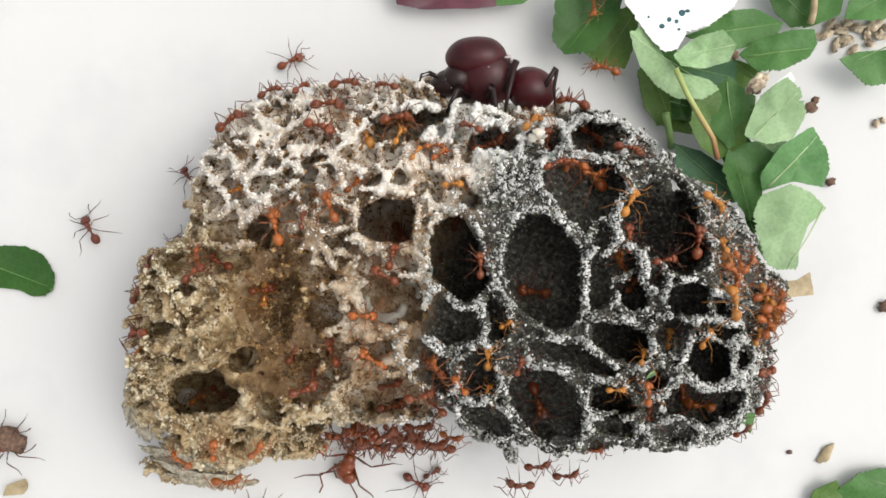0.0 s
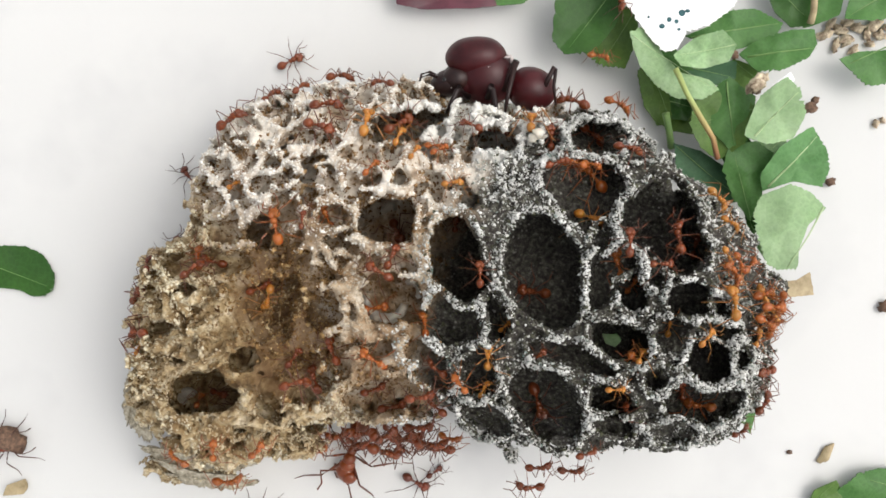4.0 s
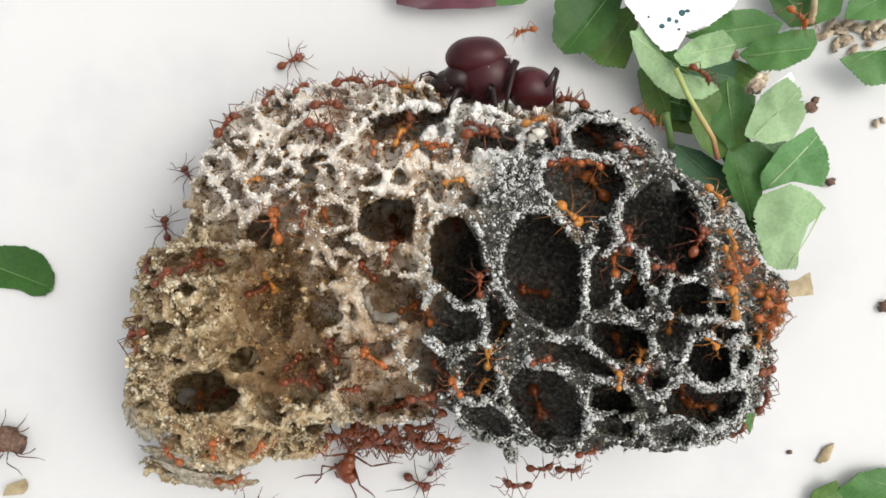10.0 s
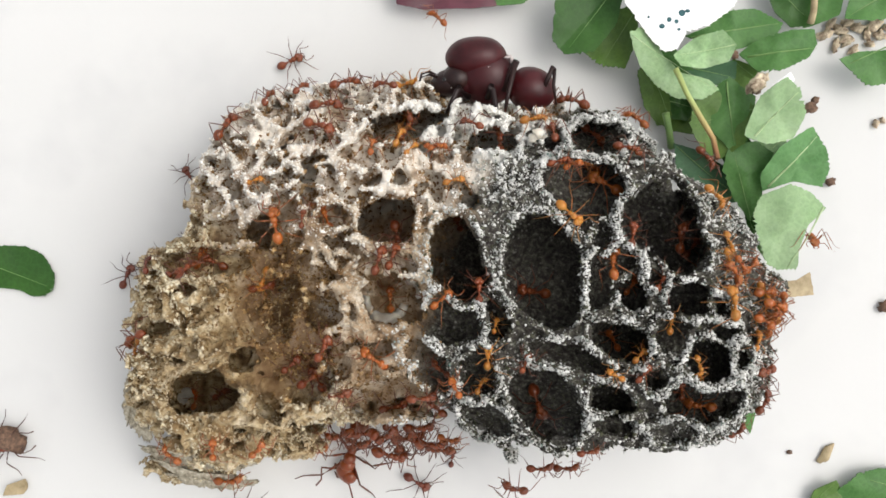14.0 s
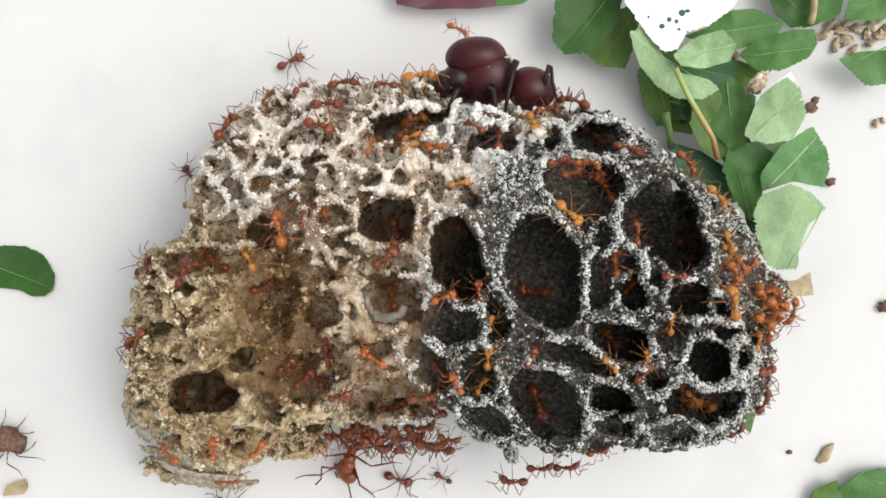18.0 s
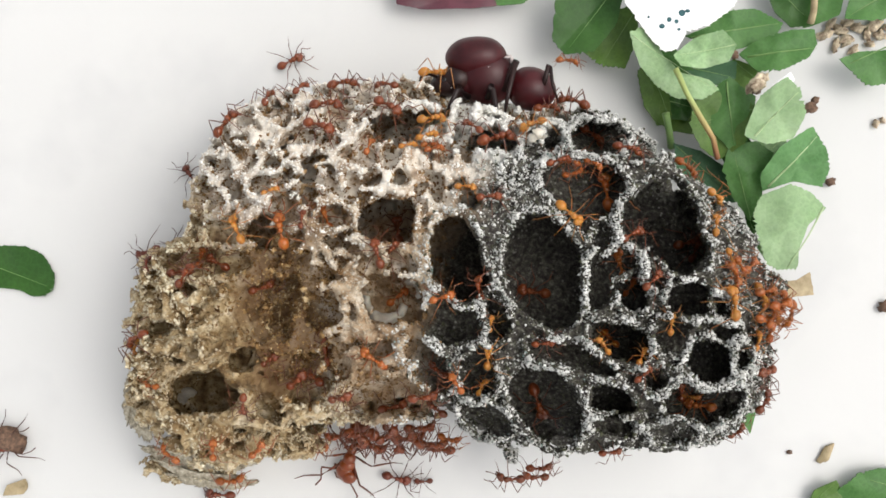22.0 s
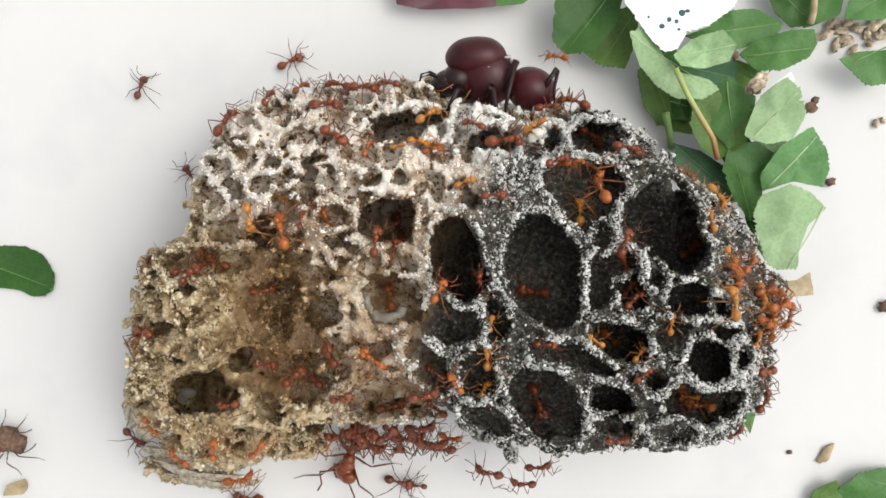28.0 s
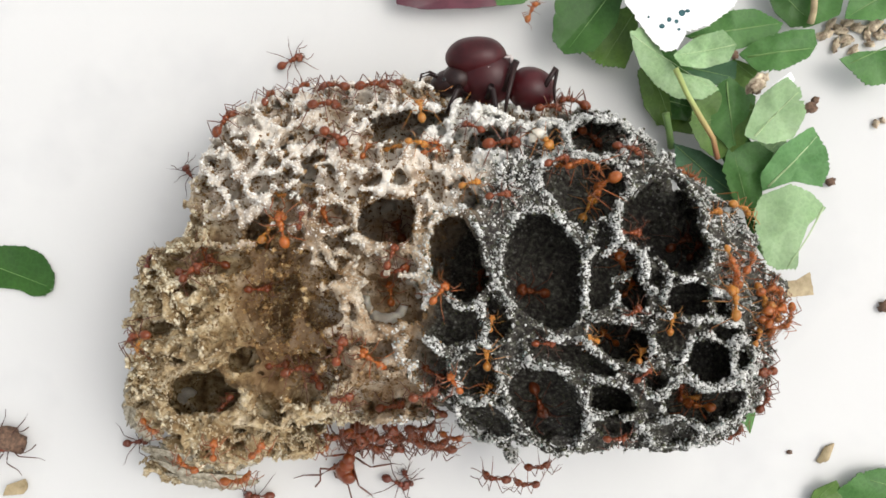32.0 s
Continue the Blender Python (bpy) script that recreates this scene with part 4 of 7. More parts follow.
    leaf_piece("mid", [(46.0, 27.5), (47.9, 28.7), (50.5, 27.0), (52.8, 25.8), (52.4, 22.3), (50.9, 18.1), (47.7, 16.9), (45.2, 20.0), (44.9, 24.7)], 9, "mid green leaf piece with bitten edges", rib=[(47.4, 28.0), (48.8, 17.6)], seed=14, bend=0.8)
    # a leaf in the pile's shade; the teal tone puts that shade into its colour
    leaf_piece("teal", [(41.5, 31.1), (45.1, 32.1), (49.8, 31.9), (50.1, 29.2), (46.9, 27.9), (42.2, 28.4)], 6, "blue green leaf piece under paler leaves", seed=41, bend=0.6)
    leaf_piece("pale", [(51.3, 17.2), (54.4, 18.7), (58.4, 19.3), (58.8, 16.2), (55.4, 13.6), (52.5, 13.6)], 6.5, "pale leaf piece wedged in the pile", seed=42, bend=0.6)
    leaf_piece("olive", [(50.6, 33.3), (54.9, 31.7), (56.1, 28.8), (52.0, 27.8), (49.4, 30.3)], 2, "olive green leaf piece under the pile", seed=43, bend=0.5)
    leaf_piece("pale", [(51.8, 25.0), (55.4, 27.8), (58.1, 26.1), (59.2, 22.2), (57.0, 18.0), (52.2, 16.9), (48.8, 18.4)], 13, "pale leaf piece showing its underside", seed=15, teeth=(1, 2), rib=[(50.4, 18.1), (57.8, 25.5)])
    leaf_piece("mid", [(48.0, 17.6), (53.0, 18.2), (56.0, 16.3), (54.5, 12.5), (53.9, 8.7), (52.2, 4.7), (49.3, 8.5), (47.2, 13.4)], 8, "mid green leaf piece with bitten edges", seed=16, teeth=(5, 6), tilt=(0.0, 0.1))
    leaf_piece("fresh", [(52.9, 12.5), (55.5, 16.8), (61.9, 20.6), (63.9, 16.8), (63.9, 13.1), (62.6, 10.3), (58.1, 11.2), (53.4, 9.7)], 10, "fresh green saw-edged leaf piece", seed=17, teeth=(2, 3, 4), rib=[(54.2, 10.4), (62.6, 18.9)])
    leaf_piece("pale", [(51.9, 8.8), (56.5, 10.5), (60.1, 9.3), (62.9, 6.7), (59.4, 3.8), (57.9, 0.1), (57.6, -3.2), (54.6, -3.4), (52.8, -2.3), (51.1, 1.9), (50.6, 5.6)], 14, "large pale leaf piece with one bitten side", seed=18, teeth=(6, 7, 8, 9), rib=[(62.4, 6.9), (56.0, -3.1)])
    leaf_piece("teal", [(39.9, 18.2), (44.6, 17.0), (49.5, 13.8), (52.1, 8.3), (49.7, 8.0), (45.6, 9.7), (40.5, 13.4)], 3, "blue green leaf piece behind the garden", seed=19)
    leaf_piece("deep", [(51.2, 6.8), (52.3, 2.0), (54.8, -2.0), (56.0, -0.9), (54.2, 3.9), (52.9, 6.6)], 7, "narrow deep green leaf strip", seed=20, teeth=(0, 1))
    leaf_piece("deep", [(44.2, 23.4), (45.7, 18.5), (49.1, 13.7), (52.0, 10.8), (53.0, 17.6), (50.1, 22.4)], 5, "deep green leaf piece in the pile", seed=21)
    leaf_piece("mid", [(32.4, 36.7), (38.2, 31.9), (41.1, 27.1), (43.0, 30.0), (40.1, 33.8), (35.3, 38.7)], 6, "mid green leaf piece in the pile", seed=22)
    leaf_piece("mid", [(60.3, 47.1), (59.8, 41.2), (62.8, 38.3), (68.2, 40.2), (70.1, 47.1)], 3.5, "mid green leaf piece in the pile", seed=23)
    leaf_piece("deep", [(-83.8, -1.1), (-77.8, 0.6), (-73.9, 0.5), (-70.5, -1.1), (-68.4, -4.3), (-68.3, -7.0), (-69.9, -8.2), (-72.3, -8.4), (-74.5, -7.3), (-77.8, -6.9), (-83.8, -6.7)], 1.2, "round deep green leaf piece with a jagged side", seed=24, teeth=(5, 6, 7, 8), bend=0.5)
    leaf_piece("olive", [(63.6, -45.4), (64.8, -42.2), (68.4, -40.2), (70.0, -42.6), (69.8, -46.3)], 2, "olive brown folded leaf piece", seed=25, bend=0.8)
    leaf_piece("mid", [(68.8, -42.3), (72.3, -39.0), (76.2, -38.2), (84.1, -39.0), (84.1, -47.0), (69.3, -46.6)], 3, "mid green saw-edged leaf piece", seed=26, teeth=(0, 1), rib=[(84.1, -43.1), (74.3, -40.2)])
    leaf_piece("mid", [(45.4, -26.3), (46.9, -22.7), (48.5, -21.5), (48.3, -25.6), (47.5, -28.6), (46.4, -27.0)], 22, "small green leaf scrap stuck to the garden", seed=27, bend=0.5, tilt=(-0.8, 0.2))
    leaf_piece("pale", [(51.3, -5.4), (57.8, -5.1), (60.2, -3.8), (60.7, -7.5), (55.9, -7.9), (51.8, -7.5)], 13, "dry straw-coloured leaf stub", seed=28, material=STRAW, bend=0.5)
    leaf_piece("deep", [(-8.6, 47.0), (-8.0, 42.3), (-3.8, 41.5), (4.5, 41.4), (10.3, 42.2), (11.8, 47.0)], 4, "maroon leaf piece at the tray's far side", seed=29, material=MAROON, bend=1.0)
    leaf_piece("mid", [(7.9, 46.8), (9.3, 42.1), (13.7, 42.3), (15.2, 43.4), (15.2, 46.8)], 4.5, "mid green leaf tip beside a maroon leaf", seed=30, bend=0.5)
    leaf_piece("pale", [(-77.6, -43.5), (-76.6, -41.5), (-73.6, -40.5), (-73.0, -41.9), (-73.8, -43.1)], 0.8, "dry grey-beige leaf scrap", seed=31, material=STRAW, bend=0.3)
    leaf_piece("pale", [(53.9, 26.8), (55.2, 25.9), (57.6, 27.6), (56.8, 28.9), (55.5, 28.0)], 13, "small white paper shred", seed=32, material=CHALK, bend=0.3)
    stalk("leaf_stalk", [(37.5, 29.1, 15), (39.3, 25.1, 15), (42.0, 21.0, 14), (44.1, 18.1, 13), (45.4, 15.0, 11)], 0.45, STALK, "pale leaf stalk turning brown at one end")
    stalk("leaf_stalk", [(38.0, 23.2, 6), (38.8, 20.5, 5), (39.7, 17.6, 3)], 0.6, RIB, "short pale green leaf stalk")
    stalk("leaf_stalk", [(63.1, 44.2, 7), (62.9, 40.3, 7), (62.7, 38.5, 6)], 0.6, STRAW, "short straw-coloured leaf stalk")
    paper_scrap([(27.5, 46.5), (29.7, 41.0), (33.6, 35.2), (36.4, 32.4), (38.6, 33.0), (40.1, 35.6), (44.4, 37.2), (48.1, 40.2), (50.7, 46.5)], 12)
    for x, y, rx, ry, turn in ((67.4, 37.9, 1.5, 1.0, 20), (69.2, 35.9, 1.3, 0.9, 70), (70.0, 38.7, 1.6, 1.1, -30), (71.2, 36.7, 1.4, 1.2, 10), (72.4, 35.1, 1.1, 0.8, 50),
                               (73.2, 39.1, 1.5, 1.0, 0), (74.7, 37.9, 1.2, 0.9, 80), (75.9, 39.4, 1.6, 1.2, 30), (77.1, 37.7, 1.3, 1.0, -20), (68.4, 39.7, 1.2, 0.8, 45), (76.6, 40.9, 1.3, 0.9, 5), (71.2, 39.9, 1.2, 0.8, 5), (78.6, 39.1, 1.4, 0.9, 5), (75.2, 36.1, 0.9, 0.7, 5)):
        tagged(lump("oat_flake", x, y, 0, 0.9 * rx, 0.75 * ry, 0.5, turn, OAT, "crumbled golden brown oat flake", "flake", int(turn) + int(10 * rx), 1.1), group="oat flakes on the tray")
    for x, y, z, r, turn, s in ((63.6, 24.5, 2.4, 1.2, 10, 1), (64.8, 25.8, 2.2, 0.8, 50, 2), (68.2, 11.8, 0.1, 1.0, 20, 3), (48.8, 32.5, 8.5, 0.8, 0, 4), (77.7, -10.1, 0.1, 1.2, 30, 5), (67.4, 15.0, 0.1, 0.6, 0, 6),
                                (61.2, -35.9, 0.0, 0.5, 0, 7), (51.8, 26.4, 9.5, 1.0, 0, 9)):
        lump("brown_crumb", x, y, z, r, r * 0.8, r * 0.6, turn, BROWN, "small dry brown crumb on the tray", "crumb", s, 0.6)
    for x, y, z, r, s in ((51.8, 27.2, 11, 1.5, 1), (50.9, 26.6, 10, 1.0, 2), (52.9, 28.1, 11, 0.9, 3), (76.4, 22.1, 0, 0.7, 4), (77.6, 22.7, 0, 0.6, 5)):
        lump("cream_crumb", x, y, z, r, r * 0.8, r * 0.7, 20 * s, OAT, "pale cream crumb among the leaves", "crumb", s + 20, 0.7)
    lump("seed_husk", 67.5, -36.3, 0, 2.1, 0.95, 0.4, 62, STRAW, "straw-coloured flat seed husk on the tray", "seed", 8, 0.7)
    lump("brown_crumb", -75.9, -33.3, 0, 3.4, 2.3, 1.7, -10, BROWN, "large dark brown crumb beside a dead ant", "crumb", 12, 0.6)
    plate([(-50.8, -33.3), (-45.7, -32.7), (-42.8, -34.4), (-41.3, -36.9), (-46.0, -35.9)], 9.5, 3, (0.1, 0.2))
    plate([(-45.8, -32.5), (-42.3, -32.3), (-38.6, -34.0), (-37.2, -36.1), (-41.5, -36.1), (-44.9, -34.8)], 11.5, 4, (0.1, 0.25))
    plate([(-46.2, -37.4), (-42.0, -36.1), (-37.3, -37.0), (-36.3, -38.9), (-39.7, -39.8), (-44.1, -39.3)], 9, 5, (0.1, 0.2))
    plate([(-38.2, -32.8), (-35.4, -32.2), (-31.7, -33.1), (-30.4, -35.3), (-33.6, -36.1), (-36.8, -34.6)], 13, 6, (0.0, 0.3))
    plate([(-41.9, -39.1), (-38.0, -38.3), (-33.7, -39.4), (-34.1, -41.0), (-39.0, -41.2)], 6, 8, (0.0, 0.15))
    plate([(-53.2, -25.5), (-52.1, -27.0), (-50.2, -28.9), (-51.4, -29.8), (-53.0, -28.9)], 10, 7, (0.2, 0.2))
    plate([(-50.6, -22.8), (-49.5, -25.6), (-47.9, -28.5), (-49.3, -28.5), (-50.8, -26.3)], 14, 9, (0.4, 0.2))
    plate([(-48.7, -31.4), (-43.9, -32.2), (-38.7, -33.9), (-32.7, -34.9), (-33.0, -35.8), (-39.4, -35.0), (-44.5, -33.4)], 15.5, 13, (0.05, 0.5))
    plate([(-48.2, -33.7), (-43.7, -35.4), (-38.6, -36.9), (-32.5, -37.2), (-32.8, -38.1), (-39.1, -37.9), (-44.5, -36.6)], 13, 14, (0.05, 0.5))
    plate([(-46.1, -36.8), (-41.2, -38.3), (-36.0, -39.0), (-30.6, -38.2), (-31.1, -39.1), (-36.2, -40.0), (-41.8, -39.5)], 10.5, 15, (0.0, 0.5))
    plate([(-51.2, -21.0), (-49.9, -20.7), (-49.0, -23.6), (-48.6, -27.4), (-49.9, -28.7), (-51.4, -27.6), (-51.7, -24.1)], 15, 16, (0.3, 0.0))
    plate([(-50.4, -27.2), (-48.8, -27.6), (-46.9, -30.3), (-47.9, -31.4), (-49.9, -30.2)], 14, 17, (0.3, 0.1))
    larva(-8.6, -7.7, 25.7, 2.9, 165, 350, "pale cream curled larva in a chamber", 1.0)
    larva(-4.6, -6.0, 27.9, 1.3, -60, 130, "pale cream curled larva in a chamber", 0.7)
    larva(-43.4, -25.8, 4.3, 1.2, 40, 220, "white larva inside a dark garden hole", 1.0)
    larva(13.3, 15.1, 35.3, 0.9, 20, 200, "white pupa on the garden's ridge", 0.8)
    larva(-8.4, 5.8, 17.5, 0.9, 20, 200, "pale larva inside a dark garden hole", 0.7)


litter()


# ---- the ants ----
SHELLS = {
    "orange": (shell_material("orange ant shell", (0.28, 0.07, 0.012), (0.50, 0.155, 0.028)), shell_material("orange ant limb", (0.24, 0.07, 0.02), (0.36, 0.125, 0.04))),
    "rust": (shell_material("rust ant shell", (0.14, 0.029, 0.008), (0.29, 0.072, 0.017)), shell_material("rust ant limb", (0.11, 0.034, 0.016), (0.20, 0.062, 0.028))),
    "dark": (shell_material("dark ant shell", (0.12, 0.027, 0.014), (0.22, 0.055, 0.024)), shell_material("dark ant limb", (0.07, 0.025, 0.015), (0.12, 0.04, 0.02))),
    "amber": (shell_material("amber ant shell", (0.40, 0.15, 0.022), (0.62, 0.28, 0.05)), shell_material("amber ant limb", (0.34, 0.135, 0.035), (0.48, 0.22, 0.06))),
}
QUEEN = (shell_material("maroon queen shell", (0.03, 0.004, 0.005), (0.062, 0.008, 0.010), 0.4, 0.0, 0.25, 0.1), shell_material("black limb", (0.012, 0.006, 0.006), (0.03, 0.012, 0.01), 0.4, 0.0, 0.25, 0.05))
WET = Mat("eye", 0.1).color((0.01, 0.008, 0.008)).m
SCAR = plain_material("wing scar", (0.30, 0.22, 0.20), (0.66, 0.62, 0.60), 0.5)
PROTO = {}
BODY = 0.23  # height of an ant's body over its feet, for one unit of length
QUEEN_LEGS = []


def limb(side, root, out, fore, knee, reach, r):
    """One leg: coxa, femur up to the knee, tibia down, foot."""
    x, y, z = root
    k = Vector((x + fore * 0.45, side * (y + out * 0.42), z + knee))
    f = Vector((x + fore * 0.85, side * (y + out * 0.85), 0.05))
    e = Vector((x + fore * 1.05, side * (y + out * 1.0 + 0.03), 0.0))
    a = Vector((x, side * y, z))
    b = a.lerp(k, 0.25) + Vector((0, 0, -0.02))
    pts = [a, b, a.lerp(k, 0.6) + Vector((0, 0, 0.01)), k, k.lerp(f, 0.12) + Vector((0, 0, 0.005)), k.lerp(f, 0.55), f, e]
    return tube(pts, [r * 1.5, r * 1.1, r * 1.25, r * 0.95, r * 1.0, r * 1.05, r * 0.6, r * 0.35], 6)


def make_ant(tone, style, big=1.0):
    """An ant one unit long (1 mm), its head towards x, its feet at z = 0. style varies how it holds its legs and feelers."""
    rng = random.Random(17 * style + 3)
    shell, leg = SHELLS[tone]
    ob = empty("worker_ant")
    z = BODY
    up = rng.uniform(-0.02, 0.05)
    gaster = blob((-0.285, 0, z - 0.045 + up), (0.15, 0.125, 0.12), Matrix.Rotation(radians(-18), 3, "Y"), shape=lambda u: 1.0 + 0.12 * u)
    part("gaster", gaster, shell, ob)
    waist = join(blob((-0.14, 0, z - 0.01), (0.045, 0.05, 0.055), nu=9, nv=6), blob((-0.075, 0, z + 0.012), (0.038, 0.032, 0.048), nu=9, nv=6),
                 tube([(-0.19, 0, z - 0.02), (-0.1, 0, z), (-0.02, 0, z + 0.01)], [0.022, 0.018, 0.022]))
    part("waist", waist, shell, ob)
    spine = []
    for s in (-1, 1):
        for x, l, w in ((0.19, 0.06, 0.05), (0.10, 0.05, 0.045), (-0.005, 0.07, 0.04)):
            spine.append(tube([(x, s * w * 0.8, z + 0.05), (x - 0.02, s * (w + l * 0.4), z + 0.05 + l)], [0.014, 0.003], 5))
    thorax = join(blob((0.14, 0, z + 0.04), (0.088, 0.083, 0.085), nu=12, nv=7), blob((0.04, 0, z + 0.025), (0.085, 0.06, 0.066), nu=12, nv=7))
    th = part("thorax", thorax, shell, ob)
    for geo in spine:
        part("spine", geo, shell, th)
    hz = z - 0.02 + rng.uniform(-0.03, 0.02)
    turn = Matrix.Rotation(radians(rng.uniform(22, 48)), 3, "Y") @ Matrix.Rotation(radians(rng.uniform(-14, 14)), 3, "Z")
    if big > 1:
        turn = Matrix.Rotation(radians(-65), 3, "Z") @ turn
    hc = Vector((0.315, 0, hz))
    k = 1.13 + 0.8 * (big - 1)
    lobes = [blob(hc + turn @ Vector((-0.035 * k, s * 0.055 * k, 0.01)), (0.085 * k, 0.075 * k, 0.075 * k), turn, 11, 7) for s in (-1, 1)]
    head = join(blob(hc + turn @ Vector((0.01, 0, 0)), (0.105 * k, 0.115 * k, 0.078 * k), turn, 13, 8, lambda u: 1.0 - 0.14 * u), *lobes)
    hd = part("head", head, shell, ob)
    part("eye", blob(hc + turn @ Vector((0.03, 0.105 * k, 0.022)), (0.018, 0.014, 0.016), turn, 8, 5), WET, hd)
    part("eye", blob(hc + turn @ Vector((0.03, -0.105 * k, 0.022)), (0.018, 0.014, 0.016), turn, 8, 5), WET, hd)
    for s in (-1, 1):
        jaw = [hc + turn @ Vector(p) for p in ((0.085 * k, s * 0.055 * k, -0.015), (0.135 * k, s * 0.06 * k, -0.03), (0.175 * k, s * 0.012, -0.045))]
        part("mandible", tube(jaw, [0.03, 0.024, 0.006], 6), leg, hd)
        sp, lift = rng.uniform(0.9, 1.25), rng.uniform(-0.05, 0.10)
        a = hc + turn @ Vector((0.075 * k, s * 0.045, 0.05))
        b = a + Vector((0.05, s * 0.17 * sp, 0.07 + lift))
        c = b + Vector((0.16, s * rng.uniform(-0.05, 0.10), -0.05))
        d = c + Vector((0.10, s * rng.uniform(-0.08, 0.06), -0.04))
        part("antenna", tube([a, a.lerp(b, 0.5) + Vector((0, 0, 0.015)), b, b.lerp(c, 0.1), c, d], [0.013, 0.011, 0.013, 0.011, 0.011, 0.014], 5), leg, hd)
    spec = ((0.19, 0.42, 0.36, 0.15), (0.11, 0.54, 0.04, 0.17), (0.03, 0.52, -0.44, 0.18))
    for s in (-1, 1):
        for x, out, fore, knee in spec:
            q = rng.uniform(1.0, 1.3)
            part("leg", limb(s, (x, 0.045, z - 0.03), out * q, fore * q + rng.uniform(-0.09, 0.09), knee * rng.uniform(1.0, 2.0), 0, 0.0125), leg, ob)
    return ob


def make_queen():
    """A queen, in millimetres: low broad head, high humped thorax with wing scars, round gaster; head towards x, back towards z."""
    shell, leg = QUEEN
    ob = tagged(empty("queen_ant"), "dark maroon humpbacked queen ant clinging to the garden's edge", "ant")
    flat = lambda u: (1 - u ** 4 * 0.25) / max(0.25, math.sqrt(1 - min(0.9, u * u * 0.35)))
    hump = blob((2.4, 0, 3.3), (4.6, 3.4, 3.0), Matrix.Rotation(radians(3), 3, "Y"), 32, 20, flat)
    trunk = join(blob((0.7, 0, 0.3), (4.5, 3.5, 4.3), nu=30, nv=18), blob((3.4, 0, -0.4), (2.6, 2.6, 2.7), nu=22, nv=14), blob((-1.7, 0, 0.6), (1.9, 2.3, 3.2), nu=20, nv=12))
    th = part("thorax", trunk, shell, ob)
    part("back_plate", hump, shell, th, "smooth maroon domed back plate")
    seam = [(0.6 - 0.25 * math.sin(a), 3.15 * math.cos(a), 1.9 + 1.0 * math.sin(a)) for a in (radians(20 * k - 10) for k in range(6))]
    for s in (-1, 1):
        part("seam", tube([(x, s * y, z) for x, y, z in seam], [0.10, 0.13, 0.14, 0.13, 0.12, 0.08]), SCAR, th, "pale seam beside the back plate")
        part("wing_scar", blob((-2.9, s * 1.7, 2.9), (0.3, 0.35, 0.6), nu=12, nv=8), SCAR, th, "whitish scar of a shed wing")
        part("wing_scar", blob((-2.2, s * 1.9, 3.4), (0.5, 0.25, 0.2), nu=12, nv=8), SCAR, th, "whitish scar of a shed wing")
    part("waist", join(blob((-3.4, 0, -2.1), (0.75, 0.9, 1.2), nu=14, nv=9), blob((-2.7, 0, -1.9), (0.8, 0.7, 0.8), nu=14, nv=9)), shell, ob)
    part("gaster", blob((-6.1, 0, -1.5), (3.75, 3.5, 3.3), Matrix.Rotation(radians(-14), 3, "Y"), 32, 20, lambda u: 1.0 + 0.06 * u), shell, ob)
    hd = part("head", join(blob((6.1, 0, -0.5), (3.1, 2.7, 2.1), Matrix.Rotation(radians(12), 3, "Y"), 24, 14), *[blob((5.2, s * 1.4, 0.2), (2.2, 1.7, 1.9), nu=18, nv=11) for s in (-1, 1)]), leg, ob, "nearly black head")
    for s in (-1, 1):
        part("eye", blob((7.0, s * 2.2, 0.1), (0.42, 0.3, 0.42), nu=10, nv=7), WET, hd)
        part("mandible", tube([(8.3, s * 1.1, -1.0), (9.3, s * 1.2, -1.3), (10.0, s * 0.2, -1.5)], [0.6, 0.48, 0.14]), leg, hd)
        part("antenna", tube([(8.2, s * 1.0, 0.4), (9.3, s * 2.0, 0.9), (10.6, s * 2.3, 0.5), (10.9, s * 2.0, -0.7)], [0.22, 0.2, 0.18, 0.2], 6), leg, hd)
    for s, way in ((1, [(-1.6, 2.3, -1.4), (-3.5, 3.0, 3.0), (-3.3, 3.2, 2.6), (-2.2, 4.4, -2.0), (-1.8, 5.0, -4.4)]), (-1, [(-1.6, -2.3, -1.4), (-3.2, -3.0, 2.6), (-3.0, -3.2, 2.2), (-2.0, -4.4, -2.2), (-1.6, -5.0, -4.6)]),
                   (1, [(0.6, 2.6, -2.4), (0.2, 4.2, -0.6), (0.0, 4.5, -1.0), (-0.4, 5.4, -3.2), (-0.6, 5.8, -4.6)]), (-1, [(0.6, -2.6, -2.4), (0.2, -4.2, -0.6), (0.0, -4.5, -1.0), (-0.4, -5.4, -3.2), (-0.6, -5.8, -4.6)]),
                   (1, [(3.6, 2.2, -2.4), (5.0, 3.8, -0.8), (5.2, 4.0, -1.2), (6.2, 4.6, -3.2), (6.8, 4.8, -4.6)]), (-1, [(3.6, -2.2, -2.4), (5.0, -3.8, -0.8), (5.2, -4.0, -1.2), (6.2, -4.6, -3.2), (6.8, -4.8, -4.6)])):
        part("leg", tube(way, [0.62, 0.52, 0.42, 0.34, 0.2], 8), leg, ob)
    hind = part("hind_leg", tube([(-7.4, 2.4, -1.6), (-9.3, 2.9, 2.0), (-9.5, 2.9, 1.7), (-9.1, 3.3, -1.0), (-9.3, 3.5, -3.6)], [0.42, 0.36, 0.3, 0.24, 0.14], 8), leg, ob, "raised black hind leg")
    QUEEN_LEGS.append((hind, (-7.4, 2.4, -1.6)))
    return ob


